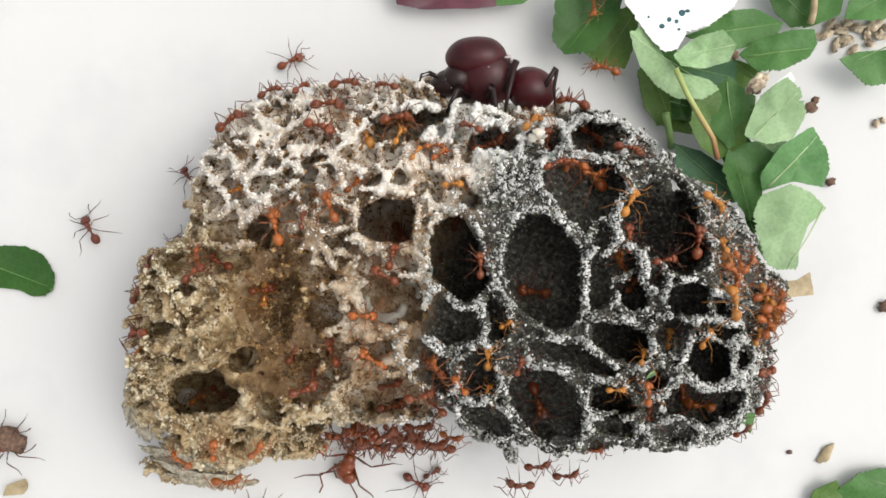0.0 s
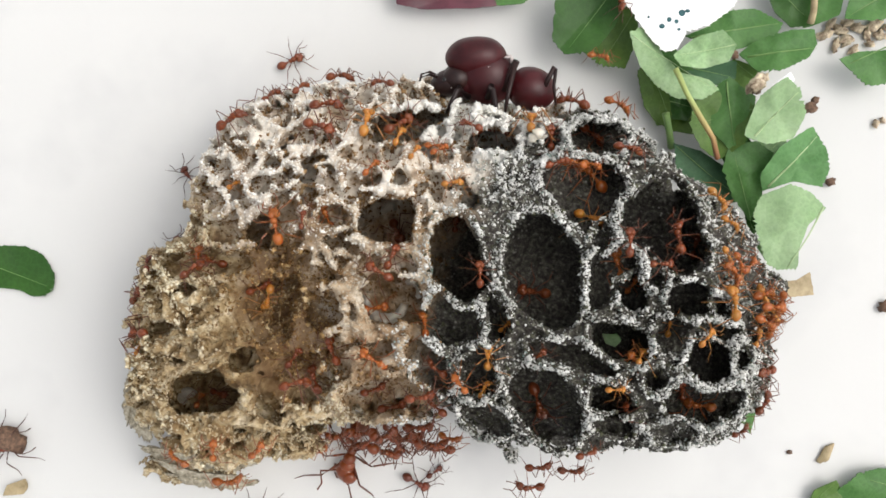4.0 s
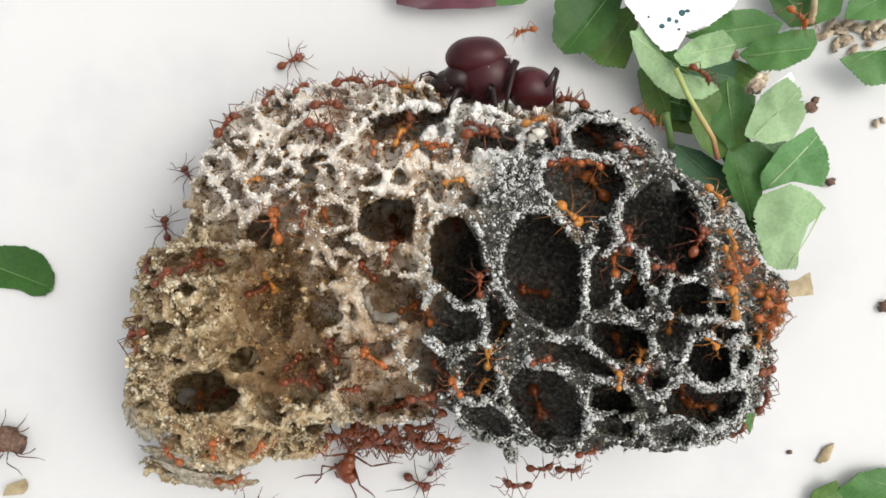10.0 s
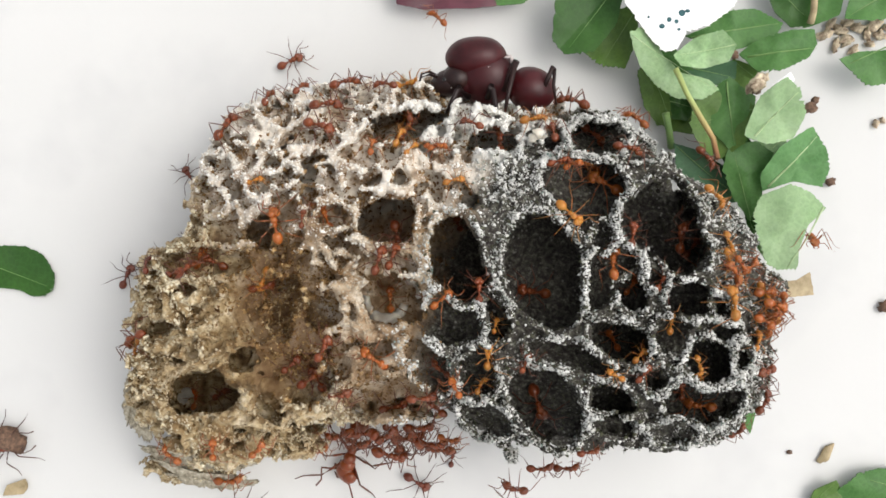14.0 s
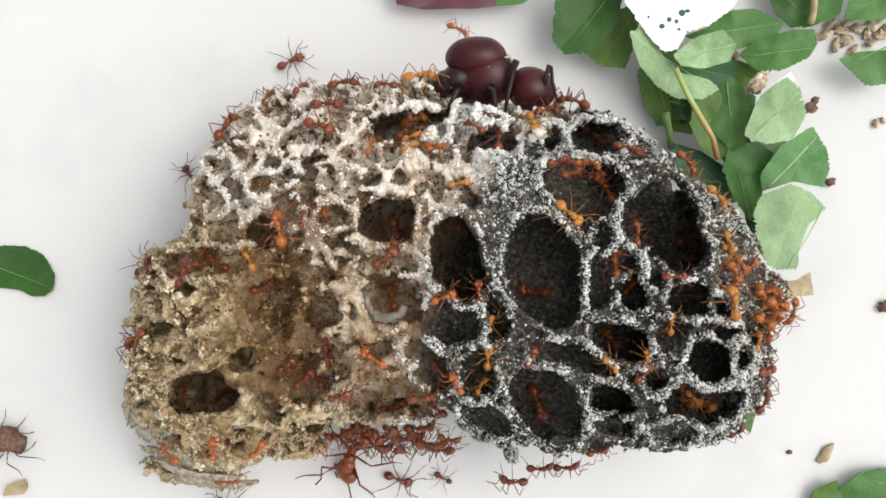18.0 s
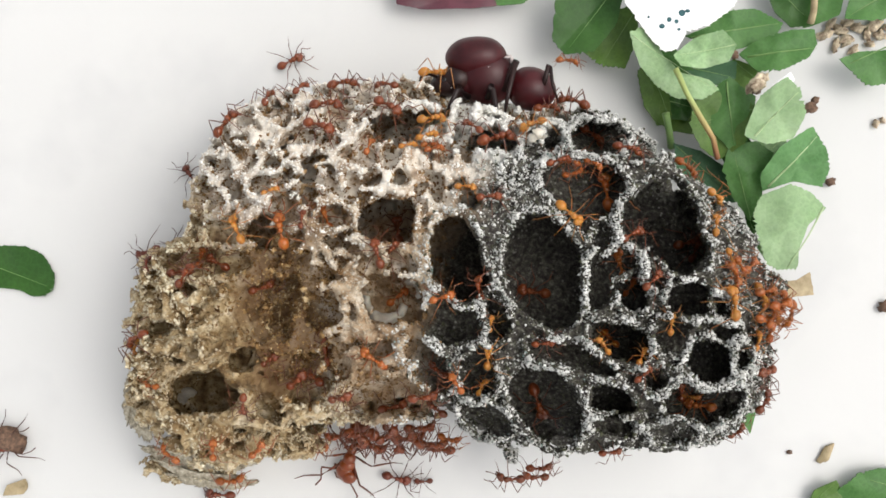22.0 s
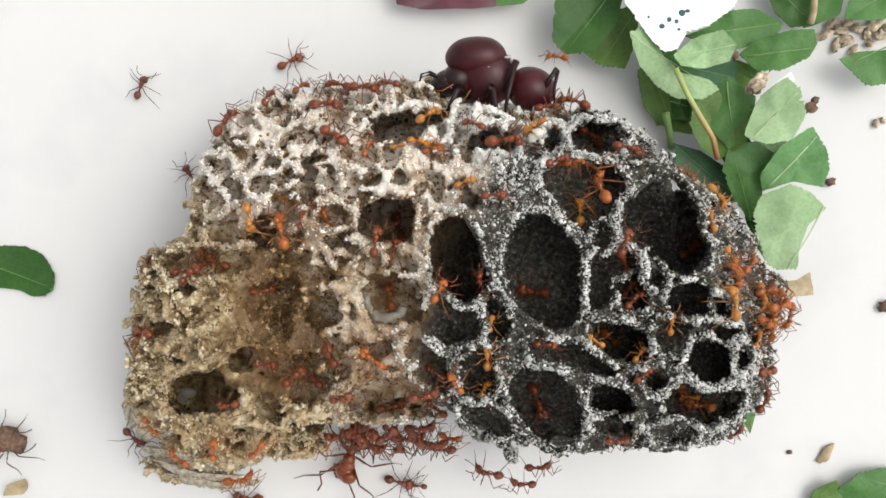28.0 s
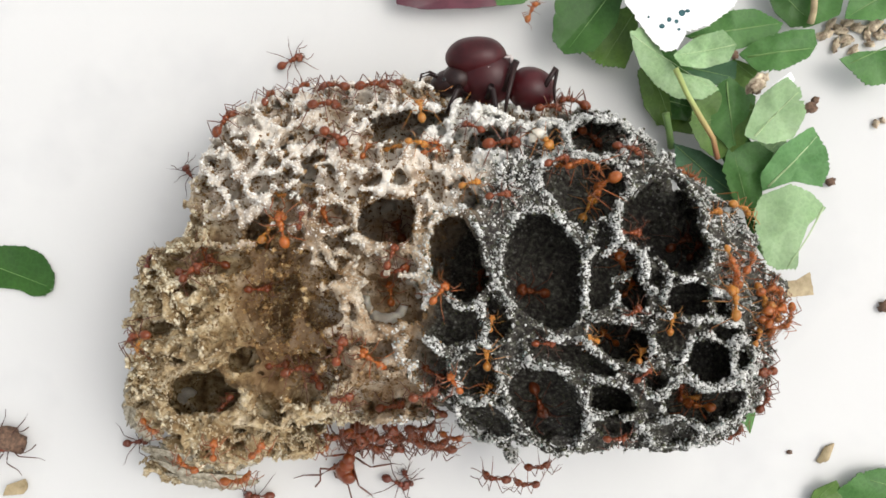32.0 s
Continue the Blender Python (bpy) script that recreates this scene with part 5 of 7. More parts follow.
def up_at(x, y, z):
    """The way out of the garden near the point: off its flank outside, off the chamber's wall or floor inside."""
    h = 2.4
    f, lift = (BASE, 0.05) if sample(BASE, (x, y, z)) > -1.5 else (FIELD, 0.35)
    if y < -26 and z < 15:
        lift = 0.8
    g = Vector((sample(f, (x + h, y, z)) - sample(f, (x - h, y, z)), sample(f, (x, y + h, z)) - sample(f, (x, y - h, z)),
                sample(f, (x, y, z + h)) - sample(f, (x, y, z - h))))
    if g.length < 0.05:
        return Vector((0, 0, 1))
    g = g.normalized() + Vector((0, 0, lift))
    return g.normalized()


def stand(row):
    """The pose of an ant whose feet are at the row's place: seconds, x, y, z, heading."""
    t, x, y, z, a = row
    if z < 0.6:
        return upright(x, y, 0.0, a)
    return upright(x, y, z, a, up_at(x, y, z))


MOVES = []
CARRIED = []


def ant(tone, size, label, *rows, group="worker ants on the garden"):
    """A worker of that length in millimetres and the rows of its way."""
    style = len(MOVES) % 5
    kind = (tone, style, size > 8.5)
    if kind in PROTO:
        ob = copy_thing(PROTO[kind], Matrix.Identity(4))
    else:
        ob = PROTO[kind] = make_ant(tone, style, 1.2 if size > 8.5 else 1.0)
    ob.scale = (size, size, size)
    tagged(ob, label, "ant", group)
    m = stand(rows[0])
    ob.matrix_basis = m @ Matrix.Diagonal((size, size, size, 1))
    if len(rows) > 1:
        MOVES.append((ob, [(r[0], stand(r)) for r in rows]))
    else:
        MOVES.append((ob, None))


ant("amber", 4.7, "pale amber worker ant on the fungus garden", (0, 45.1, -6.9, 33.0, -93), (6, 44.7, -7.1, 33.6, -79), (11, 45.2, -6.8, 32.8, -79), (14, 45.1, -6.7, 32.8, -78), (18, 44.7, -6.8, 33.2, -90), (23, 44.6, -6.8, 33.2, -77), (28, 44.7, -6.8, 33.2, -91), (32, 44.6, -6.8, 33.2, -79))
ant("amber", 4.4, "pale amber worker ant on the fungus garden", (0, 46.0, -8.8, 33.7, -66), (6, 46.0, -9.3, 33.5, -50), (11, 46.6, -9.3, 33.0, -54), (14, 46.5, -9.0, 33.1, -71), (18, 46.5, -8.8, 33.3, -46), (23, 46.5, -9.2, 33.0, -55), (28, 45.8, -9.3, 33.7, -66), (32, 46.1, -8.8, 33.7, -46))
ant("orange", 4.5, "glossy orange worker ant on the fungus garden", (0, 45.0, -10.7, 33.9, 88), (6, 45.9, -10.9, 32.2, 109), (11, 45.6, -11.0, 32.9, 105), (14, 45.8, -10.7, 32.2, 104), (18, 45.4, -11.2, 33.3, 106), (23, 45.7, -11.3, 33.1, 97), (28, 46.0, -11.2, 32.8, 102), (32, 45.9, -10.7, 32.2, 113))
ant("orange", 3.9, "glossy orange worker ant on the fungus garden", (0, 39.6, -5.5, 36.1, 30), (6, 39.8, -5.4, 36.1, 46), (11, 39.3, -4.8, 36.5, 52), (14, 39.9, -5.2, 36.3, 43), (18, 39.5, -5.1, 36.5, 48), (23, 40.0, -5.6, 36.0, 52), (28, 40.2, -5.5, 35.8, 38), (32, 39.4, -5.1, 36.5, 46))
ant("orange", 4.7, "glossy orange worker ant on the fungus garden", (0, 47.2, -7.5, 32.7, -131), (6, 47.3, -7.7, 32.9, -130), (11, 47.1, -7.4, 32.5, -134), (14, 47.4, -7.8, 32.9, -125), (18, 47.0, -7.5, 32.6, -118), (23, 47.6, -7.6, 32.5, -126), (28, 47.2, -7.4, 32.5, -126), (32, 47.3, -7.3, 32.3, -108))
ant("rust", 4.6, "rust red worker ant on the fungus garden", (0, 38.9, -0.3, 20.1, 71), (6, 39.5, 0.3, 20.9, 72), (11, 39.4, 0.0, 20.9, 66), (14, 38.3, -0.0, 20.1, 49), (18, 39.0, -0.5, 20.2, 73), (23, 38.8, -0.4, 20.1, 63), (28, 38.5, -0.0, 20.3, 46), (32, 38.8, -0.4, 20.1, 54))
ant("orange", 3.6, "glossy orange worker ant on the fungus garden", (0, 18.2, 12.3, 29.8, 30), (6, 17.9, 11.7, 36.2, 6), (11, 18.2, 12.3, 29.8, 30), (14, 17.9, 11.3, 36.4, 30), (18, 17.6, 11.4, 36.2, 21), (23, 17.8, 11.3, 36.2, 23), (28, 18.1, 11.6, 36.4, 12), (32, 18.2, 11.4, 36.4, 27))
ant("orange", 3.6, "glossy orange worker ant on the fungus garden", (0, 20.8, 11.4, 35.8, -32), (6, 20.4, 11.5, 36.0, -18), (11, 20.9, 11.4, 36.1, -33), (14, 21.6, 11.7, 28.8, -38), (18, 20.4, 11.5, 36.0, -31), (23, 20.8, 11.5, 36.0, -37), (28, 21.8, 11.7, 29.2, -31), (32, 20.4, 11.5, 36.0, -37))
ant("amber", 3.7, "pale amber worker ant on the fungus garden", (0, 38.9, -1.3, 36.6, -72), (6, 38.8, -1.1, 36.6, -62), (11, 38.7, -1.0, 36.6, -80), (14, 38.9, -1.5, 36.6, -78), (18, 39.5, -0.9, 35.1, -70), (23, 39.3, -1.5, 36.4, -72), (28, 39.2, -1.1, 36.4, -56), (32, 39.1, -1.0, 36.4, -69))
ant("rust", 4.8, "rust red worker ant on the fungus garden", (0, -27.5, -5.6, 25.0, 4), (6, -28.1, -5.4, 25.0, 23), (11, -28.3, -5.8, 25.1, 12), (14, -27.5, -5.3, 24.9, 6), (18, -27.4, -5.3, 24.9, 19), (23, -27.6, -5.4, 24.9, 18), (28, -27.4, -5.7, 25.0, 1), (32, -28.1, -5.5, 25.0, -3))
ant("rust", 4.2, "rust red worker ant on the fungus garden", (0, 4.0, 16.7, 33.8, 151), (6, 4.0, 16.9, 34.2, 150), (11, 4.6, 16.9, 33.2, 156), (14, 4.1, 17.1, 34.4, 152), (18, 4.5, 16.8, 33.2, 138), (23, 4.2, 16.8, 33.6, 137), (28, 4.4, 17.0, 34.0, 155), (32, 4.3, 16.7, 33.4, 149))
ant("rust", 4.5, "rust red worker ant on the fungus garden", (0, -6.8, -1.1, 38.7, 73), (6, -6.8, -1.1, 38.7, 62), (11, -7.2, -0.7, 37.5, 71), (14, -6.7, -1.1, 38.7, 66), (18, -7.2, -0.7, 37.7, 60), (23, -7.2, -0.7, 37.5, 48), (28, -6.8, -0.6, 36.9, 65), (32, -6.9, -1.1, 38.7, 66))
ant("orange", 3.5, "glossy orange worker ant on the fungus garden", (0, -1.3, 14.2, 33.6, 7), (6, -1.2, 14.1, 33.8, -10), (11, -1.4, 14.5, 33.4, -3), (14, -1.3, 14.2, 33.6, 6), (18, -1.3, 14.2, 33.6, 3), (23, -1.8, 14.4, 33.2, 0), (28, -1.4, 14.4, 33.4, -4), (32, -1.6, 14.5, 33.4, 4))
ant("amber", 3.7, "pale amber worker ant on the fungus garden", (0, 27.6, -15.4, 36.9, 77), (6, 27.4, -15.4, 36.5, 77), (11, 27.4, -15.4, 36.5, 76), (14, 27.4, -15.3, 36.5, 58), (18, 27.7, -15.2, 37.5, 79), (23, 27.6, -15.2, 36.7, 69), (28, 27.5, -15.1, 36.5, 64), (32, 27.5, -15.3, 36.5, 83))
ant("rust", 5.8, "rust red ant standing on the white tray", (0, -26.9, 32.9, 0.0, 25), group="worker ants on the tray")
ant("rust", 4.7, "rust red ant clinging to the garden's edge", (0, -26.6, 23.5, 20.9, 40), (3, -26.0, 22.9, 21.7, 70), (6, -26.1, 22.0, 24.9, 95), (32, -26.1, 22.0, 24.9, 95))
ant("rust", 6, "rust red ant clinging to the garden's edge", (0, -31.0, 18.2, 26.6, 20), (3, -31.1, 18.1, 26.6, 20), (6, -30.3, 19.2, 26.2, 0), (8, -30.9, 18.9, 26.1, 10), (9, -31.4, 18.1, 26.2, 30), (13, -31.5, 17.5, 26.2, 50), (20, -31.5, 17.5, 26.2, 50), (22, -31.7, 18.0, 25.5, 55), (23, -32.0, 18.1, 25.1, 60), (27, -31.8, 18.2, 25.3, 65), (32, -32.0, 18.1, 25.1, 62))
ant("rust", 5.9, "rust red worker ant on the fungus garden", (0, -16.9, 20.3, 28.5, -8), (10, -17.0, 20.2, 28.7, -6), (19, -17.0, 20.3, 28.5, -8), (32, -17.2, 20.2, 29.3, -10))
ant("rust", 5.8, "rust red worker ant on the fungus garden", (0, -17.6, 16.9, 31.8, -25), (22, -17.6, 17.0, 31.8, -25), (22.5, -17.1, 16.8, 31.2, -30), (23, -15.6, 15.8, 32.0, -48), (24, -15.8, 16.7, 31.8, -62), (24.5, -15.5, 16.5, 31.8, -60), (25, -15.1, 15.4, 32.8, -42), (28, -15.4, 15.5, 32.6, -40), (29, -16.8, 16.4, 30.4, -25), (31, -16.5, 16.1, 30.0, -30), (32, -15.4, 15.3, 32.8, -40))
ant("rust", 5.6, "rust red ant clinging to the garden's edge", (0, -14.9, 24.0, 24.3, -10), (1, -14.3, 24.1, 24.1, -10), (2, -14.6, 25.4, 21.4, 20), (3, -15.7, 26.2, 16.6, 35), (6, -17.0, 26.2, 18.8, -85), (7, -16.7, 26.2, 17.1, -80), (8, -14.9, 25.5, 21.2, 20), (9, -14.4, 24.4, 23.9, 0), (11, -14.6, 24.3, 24.1, 0), (13, -15.5, 25.3, 21.0, 30), (14, -14.7, 24.0, 24.7, 20), (20, -15.2, 24.0, 23.9, 0), (25, -15.1, 23.9, 24.1, -10), (29, -15.9, 23.6, 24.5, 170), (32, -16.3, 23.5, 24.5, 172))
ant("rust", 4.4, "rust red ant clinging to the garden's edge", (0, -8.2, 23.3, 28.1, 150), (2, -9.0, 24.1, 25.6, 150), (9, -8.6, 23.7, 27.4, 160), (20, -8.3, 23.4, 27.9, 165), (32, -7.7, 23.8, 27.4, 170))
ant("amber", 5.9, "pale amber worker ant on the fungus garden", (0, -12.3, 16.0, 29.4, 90), (2, -11.4, 15.8, 31.8, 90), (3, -11.0, 16.7, 32.2, 85), (6, -9.8, 20.6, 29.3, 72), (7, -7.2, 23.9, 27.2, 20), (8, -7.8, 24.4, 24.7, 10), (9, -6.7, 23.9, 26.8, 0), (10, -6.3, 24.8, 20.7, 0), (13, -5.8, 24.9, 20.3, 8), (17, -3.9, 23.6, 28.2, 14), (19, -3.4, 26.2, 21.0, 30), (20, -4.2, 27.0, 14.8, 28), (21, -3.2, 26.5, 21.4, 30), (22, -1.4, 25.1, 26.0, 10), (22.5, -0.4, 24.2, 26.6, 0), (23, 0.4, 23.8, 27.5, 0), (24, 1.6, 23.0, 27.4, -15), (25, 2.9, 23.0, 24.1, -22), (28, 2.7, 23.0, 24.4, -22), (32, 2.9, 23.0, 24.1, -20))
ant("amber", 5.1, "pale amber worker ant on the fungus garden", (0, -6.4, 21.4, 11.6, 70), (14, -6.4, 21.4, 11.6, 70), (17, -6.1, 21.6, 11.7, 40), (19, -2.6, 17.7, 31.1, 10), (25, -1.6, 18.4, 32.5, 20), (28, -2.2, 18.6, 31.7, 40), (30, -3.0, 18.8, 30.1, 60), (32, -3.3, 19.4, 30.7, 95))
ant("rust", 5.7, "rust red worker ant inside a garden chamber", (0, -6.7, 18.1, 31.0, 10), (18, -6.6, 18.1, 30.6, 10), (20, -7.2, 19.0, 31.6, 25), (21, -6.8, 19.2, 31.0, 0), (22, -7.9, 20.0, 30.6, -40), (22.5, -9.7, 20.6, 29.3, -60), (23, -11.0, 22.3, 27.2, -40), (25, -11.7, 22.8, 27.2, -30), (29, -11.5, 22.9, 27.4, -20), (31, -10.9, 23.3, 26.8, 0), (32, -10.5, 23.1, 27.8, 0))
ant("amber", 4, "pale amber worker ant on the fungus garden", (0, -6.2, 15.7, 32.6, 70), (14, -6.2, 15.4, 32.8, 72), (17, -4.7, 15.8, 31.8, 20), (19, -3.5, 14.9, 34.2, 10), (23, -2.2, 15.7, 33.4, 20), (25, -2.7, 15.0, 34.4, 0), (28, -3.5, 14.7, 33.8, -20), (32, -3.8, 14.5, 34.2, -20))
ant("rust", 6.3, "rust red worker ant beside the maroon queen", (0, 19.7, 21.2, 22.7, 165), (12, 19.7, 21.3, 22.5, 165), (32, 19.8, 21.2, 22.5, 165))
ant("rust", 6.5, "glossy orange worker ant on the fungus garden", (0, 5.9, 16.5, 29.8, 5), (6, 7.0, 16.6, 27.3, 0), (7, 6.3, 15.8, 32.6, 0), (8, 5.8, 16.2, 33.6, 0), (10, 5.3, 15.3, 33.6, 0), (11, 6.1, 15.8, 32.4, 60), (12, 6.7, 16.1, 32.6, 80), (14, 7.0, 15.6, 30.0, 92), (17, 6.2, 16.0, 28.7, 85), (19, 7.7, 14.5, 34.3, 60), (21, 7.7, 14.2, 34.5, 20), (23, 7.5, 15.1, 31.9, 12), (25, 8.1, 14.5, 34.5, -10), (28, 8.7, 14.3, 33.9, 0), (32, 8.3, 14.0, 34.1, 0))
ant("amber", 5.1, "pale amber worker ant on the fungus garden", (0, 12.6, 17.2, 33.1, 60), (6, 12.5, 17.3, 32.9, 90), (8, 13.5, 18.8, 26.6, 60), (10, 13.0, 17.3, 32.9, 30), (14, 13.0, 17.7, 31.6, 20), (17, 12.9, 17.3, 33.1, 10), (19, 12.5, 17.2, 33.1, -150), (23, 12.9, 16.8, 33.3, -140), (28, 13.1, 16.7, 33.1, -130), (32, 13.9, 14.8, 35.0, -60))
ant("rust", 5.8, "rust red worker ant inside a garden chamber", (0, 22.7, 17.3, 18.9, -40), (14, 23.0, 17.4, 18.7, -42), (32, 22.4, 17.0, 19.4, -35))
ant("rust", 5.1, "rust red worker ant inside a garden chamber", (0, 26.1, 13.5, 32.6, -20), (32, 25.9, 13.5, 32.6, -24))
ant("rust", 4.8, "rust red worker ant beside the maroon queen", (0, 14.8, 15.7, 31.7, 90), (14, 15.5, 15.9, 33.5, 95), (17, 15.2, 18.7, 30.1, 60), (19, 15.2, 19.9, 26.6, 15), (24, 15.3, 20.1, 27.0, 12), (32, 15.5, 20.1, 27.0, 12))
ant("orange", 4.6, "orange worker ant beside the maroon queen", (0, 6.7, 22.1, 20.5, -30), (6, 6.0, 22.8, 20.5, -20), (8, 7.3, 21.6, 22.4, -30), (14, 6.1, 22.4, 19.7, -28), (32, 5.5, 22.4, 19.9, -25))
ant("rust", 4.3, "rust red ant clinging to the garden's edge", (0, -21.4, 23.7, 23.8, 80), (14, -21.4, 23.6, 24.0, 84), (32, -21.4, 23.7, 23.8, 80))
ant("amber", 3.2, "pale amber worker ant on the fungus garden", (0, -29.8, 8.9, 31.5, 30), (6, -28.8, 9.2, 33.1, 20), (8, -27.1, 9.3, 34.9, 12), (10, -26.6, 9.3, 34.5, 10), (14, -26.2, 9.3, 34.5, 10), (19, -26.3, 9.1, 28.8, 20), (21, -24.1, 8.1, 36.0, 20), (25, -23.7, 7.8, 35.8, 20), (28, -23.3, 8.2, 31.0, 20), (32, -23.5, 8.5, 31.5, 20))
ant("orange", 6.2, "glossy orange worker ant on the fungus garden", (0, -22.9, 3.2, 35.4, 96), (14, -22.9, 3.4, 35.6, 95), (17, -22.7, 3.2, 35.6, 95), (19, -22.2, 2.7, 35.6, 97), (28, -22.1, 2.6, 35.4, 97), (32, -22.0, 2.8, 35.4, 96))
ant("orange", 5.4, "glossy orange worker ant on the fungus garden", (0, -15.2, 5.7, 37.1, 110), (2, -16.3, 4.9, 32.5, 112), (12, -17.1, 4.3, 33.9, 115), (32, -17.1, 4.2, 33.8, 116))
ant("amber", 5.1, "pale amber worker ant on the fungus garden", (0, -27.7, -6.6, 23.6, -90), (2, -27.2, -6.8, 23.9, -80), (6, -27.0, -6.4, 25.0, -100), (8, -26.3, -5.1, 24.8, -60), (10, -26.1, -4.6, 24.9, -60), (12, -27.5, -4.3, 24.8, -120), (14, -27.2, -4.2, 24.8, -110), (17, -28.2, -1.9, 26.5, -200), (19, -27.0, -0.2, 33.2, -270), (21, -28.5, 2.2, 33.5, -250), (23, -28.4, 3.3, 34.5, -250), (25, -27.9, 3.5, 34.5, -260), (26.5, -27.1, 4.2, 35.1, -330), (28, -26.5, 4.5, 35.5, -440), (30, -25.5, 4.2, 35.4, -450), (32, -26.0, 3.2, 33.5, -320))
ant("dark", 3.9, "dark worker ant on the garden's tan ledge", (0, -44.5, -2.5, 22.4, 120), (14, -44.5, -2.8, 23.2, 118), (32, -44.7, -2.5, 21.9, 122))
ant("rust", 5.1, "rust red worker ant in the tan hollow", (0, -35.4, -3.7, 31.1, 30), (10, -36.7, -3.4, 28.2, 40), (17, -37.1, -4.0, 29.2, 60), (25, -36.1, -4.0, 31.3, 40), (32, -35.7, -3.6, 31.3, 30))
ant("rust", 5.3, "rust red worker ant in the tan hollow", (0, -33.0, -1.8, 24.1, 160), (8, -35.4, -1.8, 21.9, 170), (17, -33.9, -2.3, 23.7, 150), (32, -33.5, -1.8, 24.1, 165))
ant("orange", 4.7, "orange worker ant in the tan hollow", (0, -34.9, -1.2, 28.9, 70), (14, -36.8, -1.3, 22.5, 60), (32, -35.9, -0.5, 22.6, 80))
ant("rust", 5, "rust red worker ant on the fungus garden", (0, -46.7, -7.3, 20.1, 20), (6, -46.7, -7.4, 20.2, 20), (8, -42.9, -5.3, 27.1, 40), (10, -40.1, -4.4, 30.2, 30), (14, -38.9, -3.9, 27.2, 0), (32, -38.7, -3.5, 26.1, 10))
ant("rust", 6.2, "rust red ant clinging to the garden's edge", (0, -45.2, -13.2, 23.9, 165), (10, -45.4, -13.3, 23.9, 168), (12, -45.5, -13.8, 24.3, 172), (19, -45.5, -14.1, 24.5, 182), (23, -45.1, -14.0, 24.5, 178), (25, -45.8, -13.2, 24.5, 165), (28, -44.3, -13.1, 24.8, 160), (32, -44.4, -13.6, 26.3, 170))
ant("amber", 3.5, "pale amber worker ant on the fungus garden", (0, -45.9, -15.3, 22.4, -120), (25, -46.7, -15.0, 21.4, -110), (32, -44.2, -14.1, 27.4, -110))
ant("rust", 5.4, "rust red worker ant on the fungus garden", (0, -15.0, -14.3, 33.3, 100), (6, -15.0, -14.1, 33.1, 102), (10, -15.1, -14.2, 32.9, 100), (12, -16.4, -14.8, 28.7, 90), (14, -16.4, -13.4, 36.6, 62), (17, -15.4, -13.9, 33.3, 70), (19, -16.4, -14.9, 29.6, 80), (23, -16.4, -14.8, 28.7, 85), (28, -15.0, -14.3, 35.4, 76), (32, -14.0, -13.8, 37.5, 70))
ant("rust", 5.5, "rust red worker ant in the tan hollow", (0, -19.9, -19.1, 33.9, 30), (10, -21.4, -20.4, 31.2, 20), (14, -19.9, -18.7, 27.3, 40), (23, -21.3, -18.7, 28.8, 50), (32, -21.1, -18.6, 30.7, 30))
ant("rust", 5.4, "rust red worker ant in the tan hollow", (0, -18.3, -19.9, 27.4, 120), (12, -18.8, -18.9, 25.3, 110), (23, -18.5, -20.1, 27.9, 130), (32, -18.0, -20.5, 28.1, 120))
ant("rust", 4.5, "rust red worker ant in the tan hollow", (0, -22.1, -15.4, 27.8, 60), (17, -22.5, -16.8, 28.1, 40), (23, -25.5, -16.4, 27.1, 20), (28, -25.9, -16.5, 28.8, 0), (32, -24.4, -17.0, 26.8, 10))
ant("orange", 4.5, "orange worker ant low on the tan garden", (0, -33.6, -29.3, 28.0, 80), (14, -33.6, -29.1, 28.2, 82), (32, -33.5, -29.2, 28.2, 80))
ant("orange", 4.6, "orange worker ant low on the tan garden", (0, -27.9, -29.1, 27.9, 75), (14, -27.8, -29.0, 27.7, 76), (32, -27.8, -29.1, 27.9, 74))
ant("orange", 4.1, "pale amber worker ant on the fungus garden", (0, -39.9, -25.3, 13.5, 90), (17, -43.0, -24.3, 12.0, 120), (19, -43.8, -22.7, 14.4, 140), (21, -40.2, -20.3, 28.8, 180), (23, -45.3, -19.8, 25.0, 200), (25, -45.1, -20.7, 26.6, 240), (28, -44.0, -26.3, 23.8, 300), (30, -43.9, -26.0, 24.6, 330), (32, -44.2, -26.4, 23.6, 340))
ant("rust", 4.5, "rust red worker ant in the tan garden's hole", (0, -36.1, -22.8, 12.1, 0), (19, -35.2, -24.5, 12.3, 0), (21, -28.4, -21.3, 33.3, -30), (23, -27.7, -21.3, 34.3, -150), (25, -30.3, -21.6, 29.7, -170), (28, -30.6, -21.9, 30.7, -160), (32, -31.4, -23.7, 27.5, -170))
ant("orange", 5.6, "orange worker ant low on the tan garden", (0, -33.1, -34.2, 23.1, 10), (20, -35.5, -37.3, 10.6, 10), (28, -31.4, -33.9, 23.5, 14), (32, -31.7, -33.9, 23.7, 8))
ant("orange", 4.7, "orange worker ant low on the tan garden", (0, -39.4, -31.5, 22.9, 150), (21, -41.2, -30.8, 22.5, 160), (28, -39.8, -31.3, 22.7, 150), (32, -38.3, -32.0, 23.9, 140))
ant("rust", 5, "rust red worker ant on the fungus garden", (0, -7.7, -3.6, 39.2, 150), (2, -8.1, -3.4, 39.0, 150), (6, -8.6, -2.6, 39.0, 150), (8, -8.4, -2.2, 39.2, 140), (10, -10.8, -2.9, 33.7, 130), (12, -8.1, -1.1, 39.2, 80), (14, -8.6, -1.6, 38.8, 70), (17, -7.6, -1.1, 39.2, 20), (19, -8.1, -1.5, 39.2, 60), (25, -8.9, 0.6, 38.8, 118), (28, -9.0, 0.9, 38.6, 80), (30, -7.8, -0.1, 38.8, 60), (32, -6.7, -2.6, 37.0, 20))
